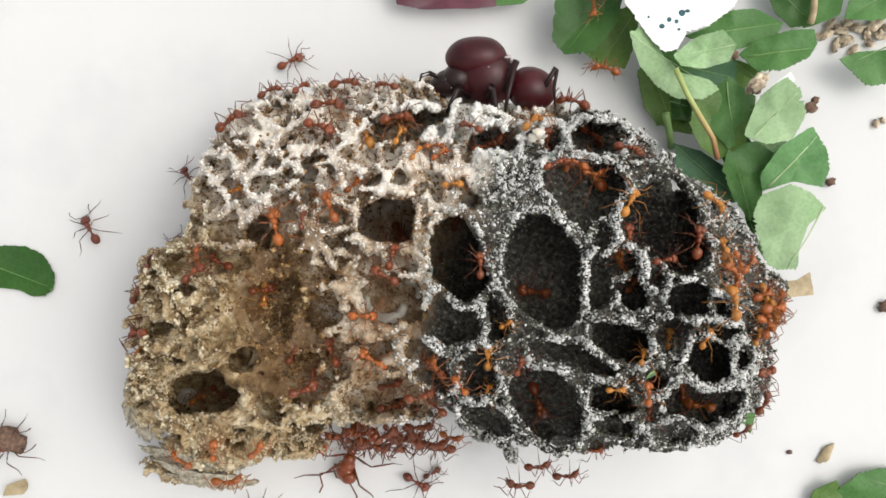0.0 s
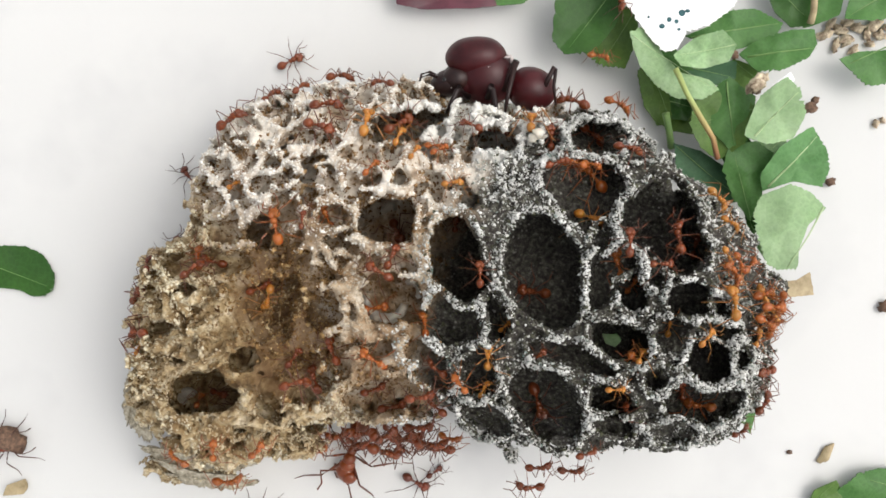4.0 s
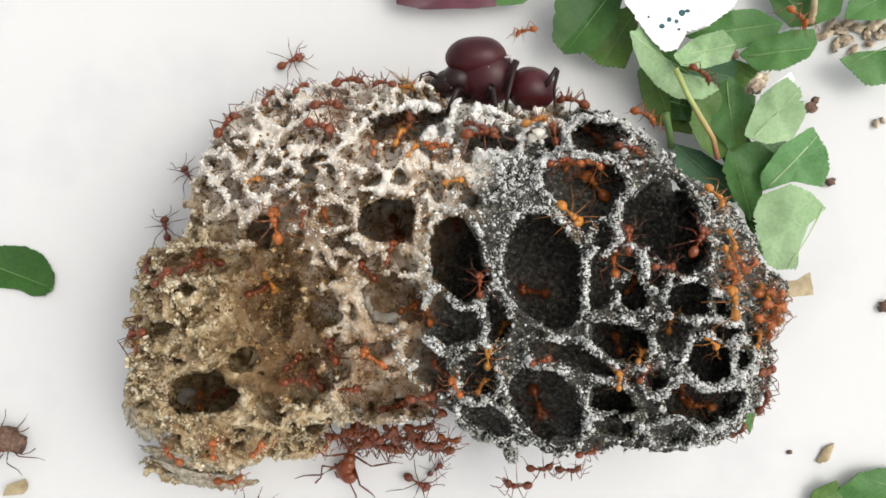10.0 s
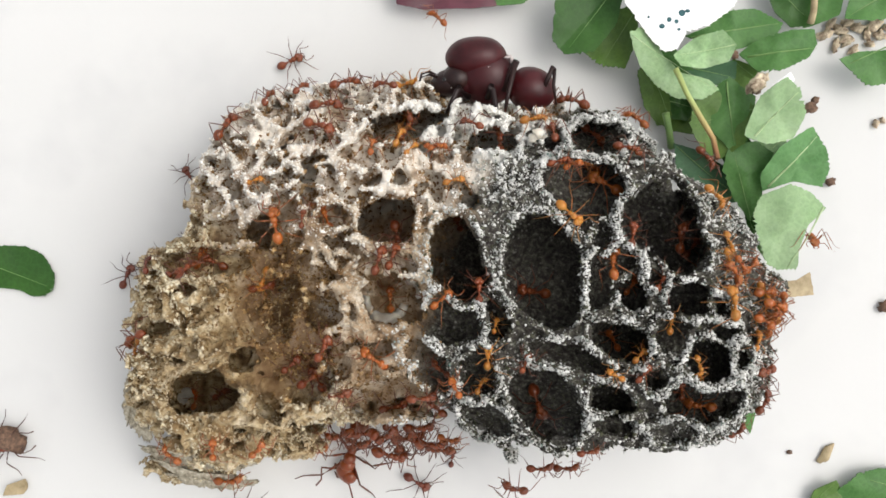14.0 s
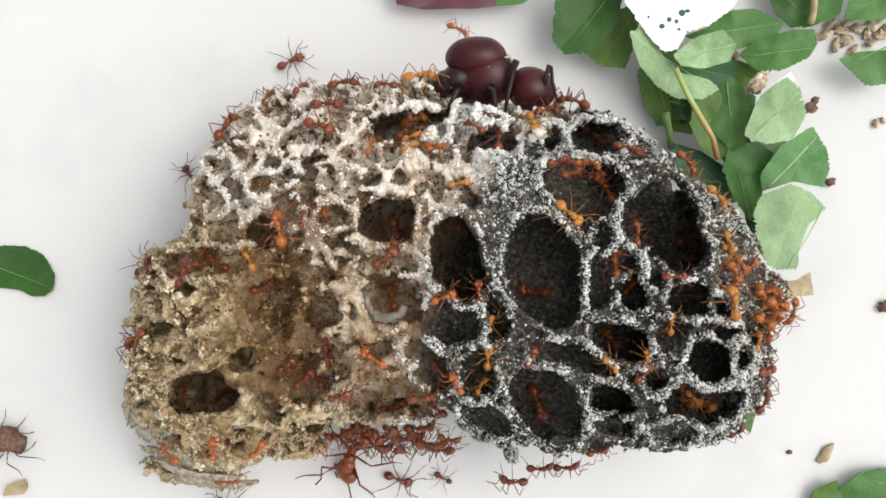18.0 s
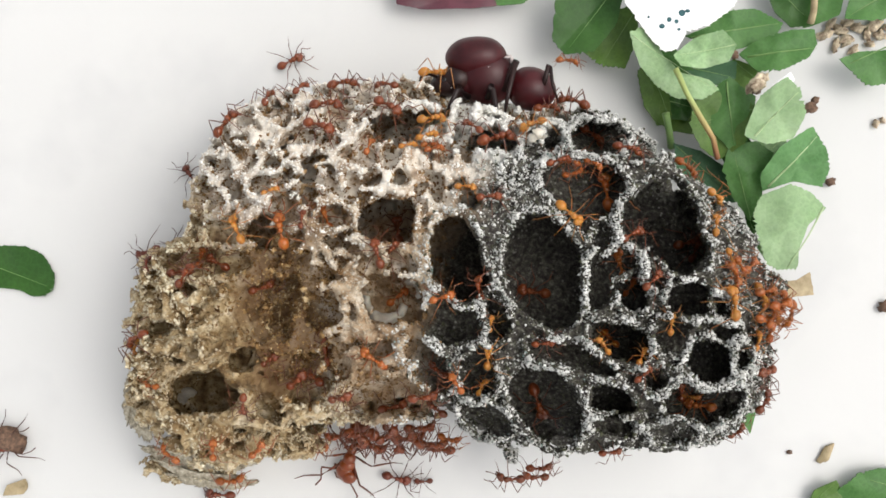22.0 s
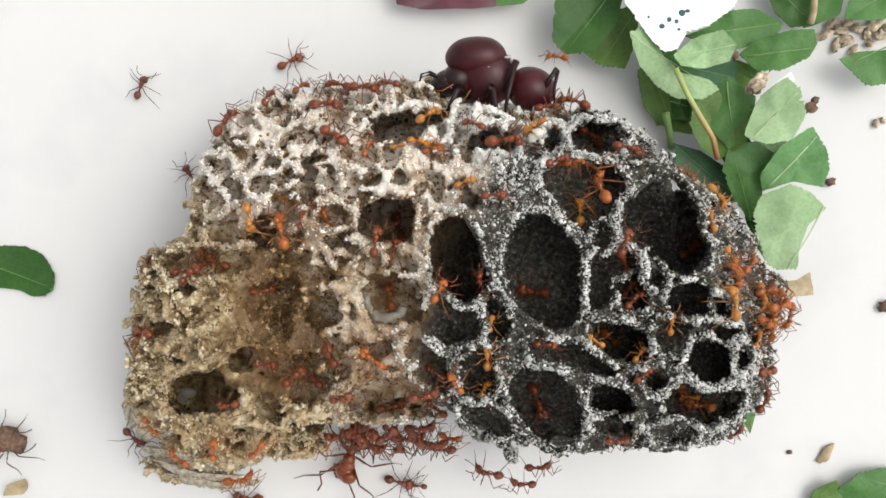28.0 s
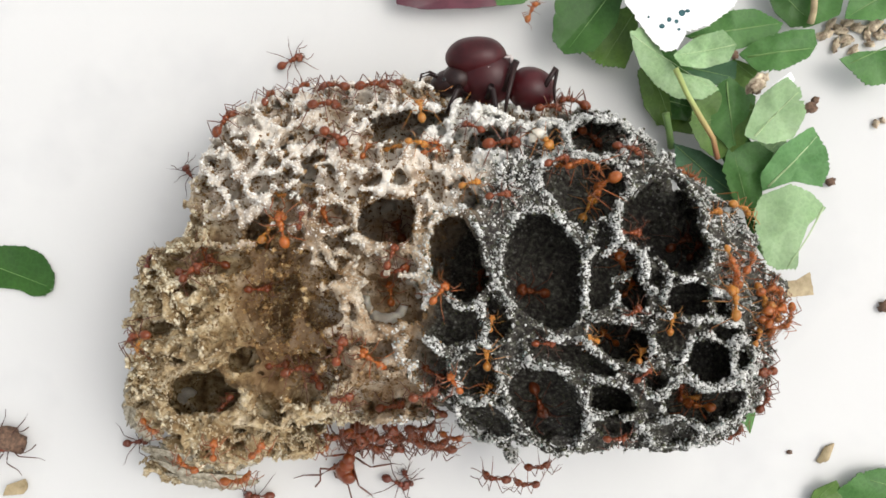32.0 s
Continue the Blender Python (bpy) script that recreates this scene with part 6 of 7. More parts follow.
ant("rust", 6.2, "rust red worker ant inside a garden chamber", (0, -6.4, 1.9, 18.9, -60), (6, -7.0, 2.5, 18.4, -65), (10, -7.1, 3.0, 17.9, -70), (12, -6.0, 0.9, 38.3, -72), (17, -6.5, 2.5, 18.7, -70), (19, -6.2, 1.5, 39.3, -60), (23, -6.7, 2.6, 18.4, 120), (28, -6.4, 3.1, 18.2, 110), (32, -6.4, 2.0, 18.9, 115))
ant("orange", 4.8, "orange worker ant tending the pale brood", (0, -10.9, -9.0, 38.6, 0), (2, -10.0, -8.0, 38.6, 5), (6, -8.7, -9.0, 25.7, 10), (8, -5.8, -8.8, 26.9, 10), (10, -4.5, -8.9, 28.0, 10), (12, -7.7, -8.3, 25.8, 60), (14, -7.6, -7.4, 26.5, 90), (19, -7.1, -6.9, 26.9, 100), (23, -6.6, -6.8, 27.1, 30), (28, -7.6, -6.9, 26.7, 95), (32, -7.6, -6.3, 26.9, 90))
ant("orange", 4.4, "rust red worker ant on the fungus garden", (0, -0.2, -16.0, 36.2, 100), (2, -1.7, -12.1, 39.1, 100), (4, -3.2, -10.8, 33.2, 100), (6, -2.8, -9.5, 32.3, 100), (10, -1.9, -9.2, 31.4, 98), (12, -2.1, -7.6, 39.3, 90), (14, -0.2, -6.8, 38.5, 40), (17, 0.3, -6.4, 39.7, 20), (19, -0.2, -6.7, 38.7, 20), (25, -0.1, -6.0, 39.7, 15), (28, -0.5, -5.7, 39.7, 60), (32, -0.5, -6.0, 39.5, 50))
ant("rust", 4.4, "rust red worker ant inside a garden chamber", (0, 4.9, -2.3, 38.7, 90), (19, 4.8, -6.1, 39.1, 90), (25, 6.3, -4.6, 37.6, 80), (28, 6.3, -4.6, 37.6, 85), (32, 6.4, -5.1, 19.0, 90))
ant("rust", 4.2, "rust red worker ant on the fungus garden", (0, 2.0, 4.5, 19.5, 80), (10, 2.2, 4.3, 19.3, 90), (17, 2.7, 4.7, 19.5, 90), (19, 2.4, 4.2, 37.6, 60), (21, 5.8, 6.7, 38.4, 0), (25, 6.7, 7.1, 38.4, 0), (32, 7.5, 7.1, 39.0, 5))
ant("orange", 5.3, "glossy orange worker ant on the fungus garden", (0, -9.5, -14.9, 37.3, 145), (14, -9.3, -14.8, 37.5, 143), (32, -9.5, -14.9, 37.3, 142))
ant("amber", 4.6, "pale amber worker ant on the fungus garden", (0, 6.7, -14.6, 37.0, 78), (19, 6.7, -14.6, 37.0, 76), (32, 6.6, -14.7, 36.8, 80))
ant("amber", 3.3, "pale amber worker ant on the fungus garden", (0, 6.4, -20.3, 33.8, 60), (14, 5.9, -19.7, 33.8, 70), (32, 6.3, -20.3, 33.8, 60))
ant("orange", 4.2, "glossy orange worker ant on the fungus garden", (0, 2.4, -18.5, 36.5, 120), (6, 2.2, -18.1, 37.3, 120), (12, 1.7, -18.9, 36.9, 110), (19, 1.9, -18.1, 37.5, 115), (32, 1.7, -18.1, 37.5, 118))
ant("rust", 4.3, "rust red worker ant on the fungus garden", (0, -0.6, -15.9, 36.4, 150), (14, 0.2, -16.6, 32.9, 140), (32, -1.2, -17.7, 29.6, 150))
ant("rust", 3.9, "rust red worker ant on the fungus garden", (0, 10.6, -15.8, 37.7, 70), (2, 11.2, -15.1, 38.7, 60), (6, 14.2, -14.5, 31.8, 20), (8, 13.3, -14.3, 37.2, 10), (10, 13.2, -15.0, 38.7, 20), (12, 11.4, -15.9, 37.1, 60), (14, 11.3, -15.4, 37.9, 70), (17, 11.6, -14.9, 39.1, 70), (19, 12.1, -14.1, 37.5, 72), (21, 12.7, -12.5, 38.3, 30), (23, 14.4, -13.0, 37.4, 0), (32, 13.7, -12.9, 37.9, 0))
ant("rust", 6.3, "rust red worker ant inside a garden chamber", (0, 13.4, -6.4, 24.2, 172), (14, 13.4, -6.4, 24.2, 171), (32, 13.3, -6.4, 24.4, 172))
ant("amber", 2.8, "pale amber worker ant on the fungus garden", (0, 8.8, -10.1, 38.9, 30), (10, 8.7, -11.4, 33.0, 60), (17, 6.5, -10.1, 39.3, 80), (32, 6.6, -10.1, 39.1, 80))
ant("rust", 4.8, "rust red ant under the garden's overhanging edge", (0, -8.0, -19.8, 24.5, 30), (2, -9.3, -21.0, 22.9, 20), (6, -12.1, -19.6, 29.6, 0), (10, -13.7, -19.4, 32.1, 0), (14, -14.2, -19.9, 34.1, 30), (32, -13.8, -20.3, 34.9, 30))
ant("rust", 5.2, "rust red ant under the garden's overhanging edge", (0, -3.5, -19.9, 34.6, 20), (14, -3.1, -20.2, 34.0, 10), (32, -2.8, -19.5, 36.7, 24))
ant("amber", 3.7, "pale amber worker ant on the fungus garden", (0, 1.3, 8.7, 36.3, 0), (17, 1.7, 9.2, 36.5, 10), (19, 2.8, 8.3, 36.9, 0), (21, 2.9, 8.7, 36.7, -20), (23, 3.3, 8.0, 36.9, 10), (25, 2.9, 9.0, 36.7, 20), (32, 3.7, 8.7, 37.7, 10))
ant("orange", 3.5, "glossy orange worker ant on the fungus garden", (0, -0.5, 12.9, 35.2, 40), (9, -0.6, 14.0, 34.0, 20), (19, -1.1, 13.8, 34.2, 10), (32, -1.8, 13.4, 33.8, 20))
ant("orange", 3.7, "glossy orange worker ant on the fungus garden", (0, -12.9, 9.5, 34.3, 60), (2, -10.8, 10.6, 36.8, 40), (6, -9.6, 11.5, 36.4, 70), (9, -10.0, 13.8, 33.5, 80), (19, -10.2, 14.0, 34.4, 80), (32, -11.2, 13.8, 30.3, 70))
ant("rust", 3.2, "rust red worker ant on the fungus garden", (0, -19.2, 3.9, 37.2, 80), (14, -19.2, 4.1, 37.2, 82), (32, -19.5, 3.9, 37.2, 78))
ant("amber", 3.2, "pale amber worker ant on the fungus garden", (0, -3.8, 13.1, 35.3, 60), (14, -4.5, 13.7, 34.7, 50), (23, -5.1, 14.2, 34.7, 10), (32, -7.1, 14.0, 31.4, 10))
ant("orange", 6.8, "glossy orange worker ant on the fungus garden", (0, 21.4, 10.2, 29.4, 130), (6, 21.7, 9.7, 29.4, 130), (8, 21.9, 8.9, 29.4, 130), (12, 22.2, 8.8, 29.0, 135), (14, 23.6, 9.2, 30.0, 150), (17, 24.4, 9.2, 30.6, 148), (18, 23.5, 8.5, 29.8, 120), (19, 23.2, 8.1, 29.6, 100), (23, 23.6, 7.9, 30.3, 95), (25, 23.1, 9.0, 29.6, 82), (26.5, 24.2, 9.1, 30.3, 115), (28, 23.2, 8.3, 36.9, 150), (30, 23.6, 8.2, 36.9, 142), (32, 23.8, 8.7, 36.6, 176))
ant("amber", 5.4, "pale amber worker ant on the fungus garden", (0, 25.2, 6.1, 37.5, 60), (1, 23.6, 4.8, 39.1, 40), (2, 21.2, 4.0, 38.7, 20), (3, 21.1, 4.1, 31.0, 0), (6, 19.5, 4.3, 32.1, -42), (8, 18.5, 4.6, 32.8, -42), (10, 17.2, 4.8, 38.3, -44), (14, 17.1, 4.9, 38.5, -42), (25, 17.1, 4.9, 38.5, -40), (27, 17.9, 5.0, 38.3, 20), (28, 19.2, 4.8, 31.5, 82), (29, 19.3, 5.9, 30.8, 70), (30, 19.2, 4.8, 31.5, 66), (32, 20.6, 5.5, 30.4, 60))
ant("rust", 4.5, "glossy orange worker ant on the fungus garden", (0, 15.6, 11.3, 36.8, 20), (14, 16.1, 11.6, 36.6, 10), (32, 15.6, 11.7, 37.0, 20))
ant("orange", 4, "glossy orange worker ant on the fungus garden", (0, 18.4, 11.4, 36.5, 150), (14, 17.7, 11.6, 36.3, 170), (32, 17.3, 12.7, 31.4, 160))
ant("orange", 5.6, "glossy orange worker ant on the fungus garden", (0, 26.3, -2.2, 32.8, 115), (14, 24.4, -2.4, 37.7, 114), (25, 26.2, -2.2, 32.1, 112), (28, 26.1, -1.8, 31.5, 110), (32, 26.0, -2.4, 31.0, 112))
ant("rust", 4.8, "rust red worker ant inside a garden chamber", (0, 25.2, 1.4, 38.2, 90), (6, 25.1, 0.7, 39.7, 88), (10, 25.0, 1.1, 39.0, 90), (17, 25.8, 1.8, 37.7, 60), (19, 25.9, 1.5, 37.6, 100), (21, 25.6, 0.7, 39.0, 110), (23, 25.5, 2.2, 37.5, -60), (25, 24.2, 1.1, 39.7, -300), (28, 24.5, 0.7, 39.7, -290), (30, 24.1, 0.9, 39.7, -300), (32, 25.0, 2.3, 37.8, -360))
ant("rust", 5.7, "rust red worker ant inside a garden chamber", (0, 34.6, 0.8, 37.5, 80), (2, 33.7, 2.2, 36.3, 60), (6, 34.3, 1.1, 37.1, 60), (8, 34.4, 0.7, 36.7, 62), (10, 34.6, 0.8, 37.5, 60), (12, 34.1, 1.5, 36.7, 50), (17, 38.3, 1.7, 21.2, 30), (19, 37.4, 1.3, 20.5, 20), (21, 36.9, 0.8, 20.1, 12), (23, 38.0, 0.7, 20.3, 20), (28, 37.7, -0.2, 20.1, 40), (32, 36.2, 0.8, 20.2, 30))
ant("amber", 5, "pale amber worker ant on the fungus garden", (0, 37.2, 6.2, 35.0, -20), (6, 38.6, 6.8, 32.0, -40), (10, 37.5, 7.0, 34.3, -35), (19, 38.6, 6.8, 32.0, -35), (21, 39.2, 7.8, 28.3, -20), (25, 39.2, 7.9, 28.3, -20), (28, 38.5, 7.0, 31.8, -30), (30, 39.0, 6.0, 31.6, 0), (32, 43.0, 5.3, 28.3, 5))
ant("amber", 4.1, "pale amber worker ant on the fungus garden", (0, 39.0, -0.1, 35.2, 90), (6, 40.5, 3.7, 32.8, -60), (8, 40.2, 2.2, 34.9, -70), (12, 39.2, 0.7, 35.6, -80), (19, 39.2, 0.6, 35.6, -80), (23, 37.6, 3.6, 35.2, -260), (28, 37.3, 3.7, 35.4, -260), (32, 37.6, 4.5, 34.5, -340))
ant("orange", 4.7, "glossy orange worker ant on the fungus garden", (0, 39.6, -3.2, 36.2, 150), (14, 39.7, -3.3, 36.2, 140), (32, 40.0, -3.8, 36.2, 120))
ant("orange", 4.7, "glossy orange worker ant on the fungus garden", (0, 42.4, -2.3, 33.8, 30), (14, 43.0, -2.6, 32.9, 25), (32, 42.7, -2.2, 33.2, 40))
ant("orange", 3.9, "glossy orange worker ant on the fungus garden", (0, 40.5, -1.8, 35.5, -60), (17, 40.8, -2.4, 35.9, -40), (32, 39.7, -2.6, 36.4, -60))
ant("amber", 5.9, "pale amber worker ant on the fungus garden", (0, 39.4, -7.4, 37.3, 102), (14, 39.3, -7.4, 37.3, 102), (32, 39.4, -7.4, 37.3, 100))
ant("orange", 5.2, "rust red ant clinging to the garden's edge", (0, 44.8, -6.8, 33.1, 20), (14, 45.1, -6.5, 33.1, 10), (32, 45.4, -6.2, 32.8, 20))
ant("orange", 5.4, "rust red ant clinging to the garden's edge", (0, 45.9, -8.3, 34.1, 5), (17, 46.5, -7.9, 33.7, -10), (24, 47.3, -7.8, 33.0, 10), (32, 46.1, -8.5, 33.9, 5))
ant("orange", 5.1, "rust red ant clinging to the garden's edge", (0, 44.9, -10.3, 34.1, -25), (14, 44.7, -10.1, 34.1, -20), (32, 45.4, -10.6, 32.8, -30))
ant("orange", 4.5, "rust red ant clinging to the garden's edge", (0, 46.6, -9.9, 32.8, 45), (14, 45.8, -9.5, 33.9, 60), (32, 45.7, -9.4, 33.9, 50))
ant("amber", 3.6, "pale amber worker ant on the fungus garden", (0, 44.0, -12.4, 33.4, 60), (19, 43.9, -13.0, 33.8, 70), (32, 44.0, -12.5, 33.2, 60))
ant("rust", 5.3, "rust red ant clinging to the garden's edge", (0, 45.5, -17.4, 31.7, 178), (14, 45.5, -17.3, 31.7, 180), (32, 45.6, -17.4, 31.9, 176))
ant("rust", 4.9, "rust red ant clinging to the garden's edge", (0, 45.5, -21.9, 30.5, 100), (14, 45.6, -21.8, 30.3, 98), (32, 45.7, -21.7, 30.1, 102))
ant("rust", 4.1, "rust red ant clinging to the garden's edge", (0, 45.9, -27.6, 20.6, 100), (17, 43.9, -26.9, 24.5, 95), (32, 43.9, -27.4, 23.5, 90))
ant("amber", 3.8, "pale amber worker ant on the fungus garden", (0, 32.4, -13.0, 30.5, 80), (1, 32.3, -12.3, 30.5, 80), (2, 32.5, -11.5, 30.5, 80), (19, 31.3, -10.3, 36.9, 86), (32, 31.3, -10.3, 36.9, 84))
ant("amber", 3.8, "pale amber worker ant on the fungus garden", (0, 36.0, -12.3, 37.1, 60), (2, 36.3, -12.3, 37.5, 40), (6, 35.5, -11.9, 37.9, 60), (8, 36.9, -12.2, 37.7, 10), (10, 36.8, -12.7, 36.7, -40), (12, 38.8, -16.1, 22.1, -90), (14, 34.9, -16.4, 35.7, -80), (17, 35.9, -20.0, 34.5, -70), (19, 37.5, -21.9, 23.7, -20), (32, 37.4, -22.1, 23.5, -10))
ant("orange", 6.1, "glossy orange worker ant on the fungus garden", (0, 38.9, -23.2, 22.8, 168), (14, 39.0, -23.2, 22.8, 169), (32, 38.9, -23.2, 22.8, 167))
ant("rust", 4.1, "rust red worker ant inside a garden chamber", (0, 36.0, -21.1, 24.3, 100), (32, 35.7, -21.3, 24.3, 96))
ant("amber", 3.5, "pale amber worker ant on the fungus garden", (0, 23.6, -19.1, 37.4, 0), (6, 23.5, -18.9, 37.6, 5), (8, 23.8, -18.3, 38.1, 40), (10, 23.9, -17.9, 38.1, 90), (12, 23.5, -17.2, 38.5, 140), (14, 23.5, -17.2, 38.1, 150), (17, 23.2, -16.6, 37.9, 140), (19, 22.2, -14.9, 39.1, 130), (21, 21.9, -13.8, 37.5, 125), (25, 21.1, -13.1, 38.1, 150), (28, 20.8, -12.6, 37.9, 150), (32, 20.1, -12.3, 37.5, 160))
ant("orange", 4.3, "rust red worker ant on the fungus garden", (0, 27.9, -19.6, 37.8, 95), (1.2, 28.0, -19.4, 37.6, 95), (1.8, 27.2, -18.3, 38.0, 100), (2.4, 27.2, -17.5, 37.6, 100), (3, 27.1, -16.8, 38.0, 108), (3.5, 26.7, -15.9, 37.8, 130), (5.5, 27.5, -15.6, 25.0, 106), (6, 26.9, -15.0, 25.0, 95), (8, 26.2, -14.4, 24.8, 100), (14, 25.6, -13.9, 24.0, 120), (32, 25.1, -13.5, 23.8, 140))
ant("rust", 3.7, "rust red worker ant on the fungus garden", (0, 29.2, -23.2, 33.1, 80), (6, 26.4, -22.1, 34.0, 100), (10, 27.3, -17.0, 37.7, 60), (32, 27.2, -17.2, 37.7, 40))
ant("rust", 4.2, "rust red worker ant on the fungus garden", (0, 30.2, -1.5, 38.0, 10), (6, 29.4, -2.1, 39.0, 0), (12, 29.8, -2.9, 39.2, 0), (14, 29.8, -4.3, 37.8, 60), (17, 31.7, -3.7, 38.8, 10), (19, 30.1, -3.6, 39.4, 0), (21, 28.3, -3.8, 39.0, 20), (23, 28.2, -4.5, 39.2, 60), (25, 27.8, -5.2, 39.2, 60), (27, 27.0, -7.1, 37.2, 70), (30, 26.6, -8.0, 37.6, 60), (32, 25.6, -8.7, 37.6, 30))
ant("rust", 7.1, "rust red worker ant inside a garden chamber", (0, 14.7, -22.5, 23.0, -72), (14, 14.6, -22.7, 23.2, -72), (32, 14.8, -22.5, 23.0, -70))
ant("orange", 3.5, "glossy orange worker ant on the fungus garden", (0, 27.2, -5.0, 29.8, 60), (32, 26.7, -5.7, 29.9, 60))
ant("rust", 4.2, "rust red worker ant on the garden's lower edge", (0, 22.4, -29.6, 25.1, 10), (2, 21.0, -29.0, 29.9, 10), (6, 20.4, -29.2, 29.7, 0), (14, 20.8, -28.7, 30.2, 0), (19, 23.5, -29.8, 25.9, 10), (21, 24.8, -29.6, 26.3, 20), (23, 24.9, -29.7, 26.1, 10), (25, 26.1, -27.9, 30.2, 10), (28, 24.6, -26.5, 33.0, 0), (32, 24.1, -26.0, 34.0, 0))
ant("rust", 5.8, "rust red ant under the garden's overhanging edge", (0, 12.7, -37.9, 11.0, 160), (2, 13.6, -38.2, 11.0, 165), (6, 14.6, -38.1, 11.0, 170), (8, 13.6, -37.9, 11.0, 175), (10, 12.3, -37.9, 11.0, 160), (12, 11.8, -38.2, 11.0, 150), (14, 11.9, -38.5, 11.0, 140), (17, 11.4, -37.9, 11.0, 160), (19, 11.8, -36.9, 11.0, 160), (23, 10.8, -36.8, 11.0, 168), (25, 9.9, -35.6, 11.0, 170), (28, 7.9, -36.0, 11.0, 172), (30, 8.0, -36.4, 11.0, 172), (32, 9.0, -36.8, 11.0, 170))
ant("rust", 5.2, "rust red ant under the garden's overhanging edge", (0, 20.2, -36.4, 11.0, 20), (2, 21.1, -36.0, 11.0, 10), (6, 21.1, -35.4, 11.0, 0), (10, 20.6, -35.4, 11.0, 0), (17, 20.2, -35.0, 11.0, 10), (19, 20.2, -35.2, 11.0, 10), (21, 17.4, -36.2, 11.0, 150), (23, 13.8, -36.8, 11.0, 165), (25, 13.2, -36.9, 11.0, 165), (28, 13.2, -37.8, 11.0, 160), (32, 13.8, -37.8, 11.0, 160))
ant("rust", 5.2, "rust red ant under the garden's overhanging edge", (0, 15.3, -34.5, 13.0, 30), (14, 15.7, -34.8, 13.0, 20), (32, 15.3, -34.5, 13.0, 30))
ant("rust", 13.8, "big-headed dark red soldier ant below the garden", (0, -15.6, -34.5, 0.0, -108), (14, -15.6, -34.4, 0.0, -107), (32, -15.7, -34.5, 0.0, -108), group="worker ants on the tray")
ant("rust", 7.5, "rust red ant under the garden's overhanging edge", (0, -11.5, -31.1, 10.0, -40), (2, -10.9, -31.4, 10.0, -40), (6, -8.8, -32.6, 10.0, -32), (8, -10.9, -31.5, 10.0, -40), (10, -10.6, -31.0, 10.0, -40), (12, -7.9, -32.4, 10.0, -22), (14, -8.8, -32.7, 10.0, -30), (17, -10.5, -31.1, 10.0, -40), (19, -11.5, -31.0, 10.0, -60), (32, -12.0, -31.0, 10.0, -62))
ant("rust", 6.9, "rust red ant under the garden's overhanging edge", (0, -6.1, -29.8, 12.0, 5), (14, -5.9, -29.6, 12.0, 0), (32, -5.8, -29.8, 12.0, 5))
ant("rust", 6.6, "rust red ant under the garden's overhanging edge", (0, -2.0, -30.5, 13.0, 0), (32, -1.8, -30.4, 13.0, 5))
ant("rust", 6.5, "rust red ant under the garden's overhanging edge", (0, -13.4, -28.9, 12.0, 170), (32, -13.7, -29.1, 12.0, 175))
ant("orange", 4.6, "rust red ant under the garden's overhanging edge", (0, 1.5, -29.6, 14.0, 10), (14, 1.1, -30.0, 14.0, 15), (32, 1.5, -29.6, 14.0, 10))
ant("rust", 6.2, "rust red ant under the garden's overhanging edge", (0, -4.0, -27.6, 14.0, 20), (32, -3.7, -27.8, 14.0, 24))
ant("orange", 4.3, "rust red ant under the garden's overhanging edge", (0, -20.8, -32.4, 12.0, 20), (32, -20.6, -32.4, 12.0, 25))
ant("rust", 4.1, "rust red ant under the garden's overhanging edge", (0, -8.8, -29.1, 11.0, -70), (32, -8.8, -29.1, 11.0, -66))
ant("rust", 4.7, "rust red ant under the garden's overhanging edge", (0, -15.9, -30.5, 10.0, -80), (32, -16.2, -30.4, 10.0, -78))
ant("rust", 6.7, "rust red ant under the garden's overhanging edge", (0, -12.5, -30.6, 11.0, -120), (14, -12.3, -30.4, 11.0, -115), (32, -12.7, -30.6, 11.0, -122))
ant("rust", 6.5, "rust red ant under the garden's overhanging edge", (0, -9.4, -29.2, 13.0, 60), (32, -9.2, -29.2, 13.0, 66))
ant("rust", 7, "rust red ant under the garden's overhanging edge", (0, -7.3, -31.1, 10.0, -88), (14, -7.5, -31.3, 10.0, -84), (32, -7.3, -31.1, 10.0, -90))
ant("rust", 6.1, "rust red ant under the garden's overhanging edge", (0, -4.4, -30.4, 12.0, 100), (32, -4.2, -30.2, 12.0, 104))
ant("rust", 6.2, "rust red ant under the garden's overhanging edge", (0, -0.2, -31.7, 11.0, 172), (14, -0.4, -31.9, 11.0, 168), (32, 0.0, -31.7, 11.0, 172))
ant("rust", 6.1, "rust red ant under the garden's overhanging edge", (0, -16.9, -29.3, 12.0, 200), (32, -17.1, -29.4, 12.0, 204))
ant("rust", 5.4, "rust red ant under the garden's overhanging edge", (0, -8.0, -23.8, 21.9, 10), (14, -7.8, -23.7, 21.7, 14), (32, -8.1, -23.9, 22.1, 8))
ant("rust", 4.9, "rust red ant under the garden's overhanging edge", (0, -0.2, -22.4, 30.4, 160), (32, -0.4, -23.7, 23.0, 158))
ant("dark", 6.2, "dark worker ant walking on the white tray", (0, -4.7, -40.9, 0.0, -30), (8, -4.8, -40.9, 0.0, -28), (12, -4.4, -40.9, 0.0, -32), (14, -4.6, -40.9, 0.0, -30), (17, -7.2, -40.7, 0.0, -28), (19, -8.2, -40.2, 0.0, -14), (25, -8.2, -40.4, 0.0, -16), (28, -7.8, -40.9, 0.0, -16), (32, -8.3, -40.9, 0.0, -22), group="worker ants on the tray")
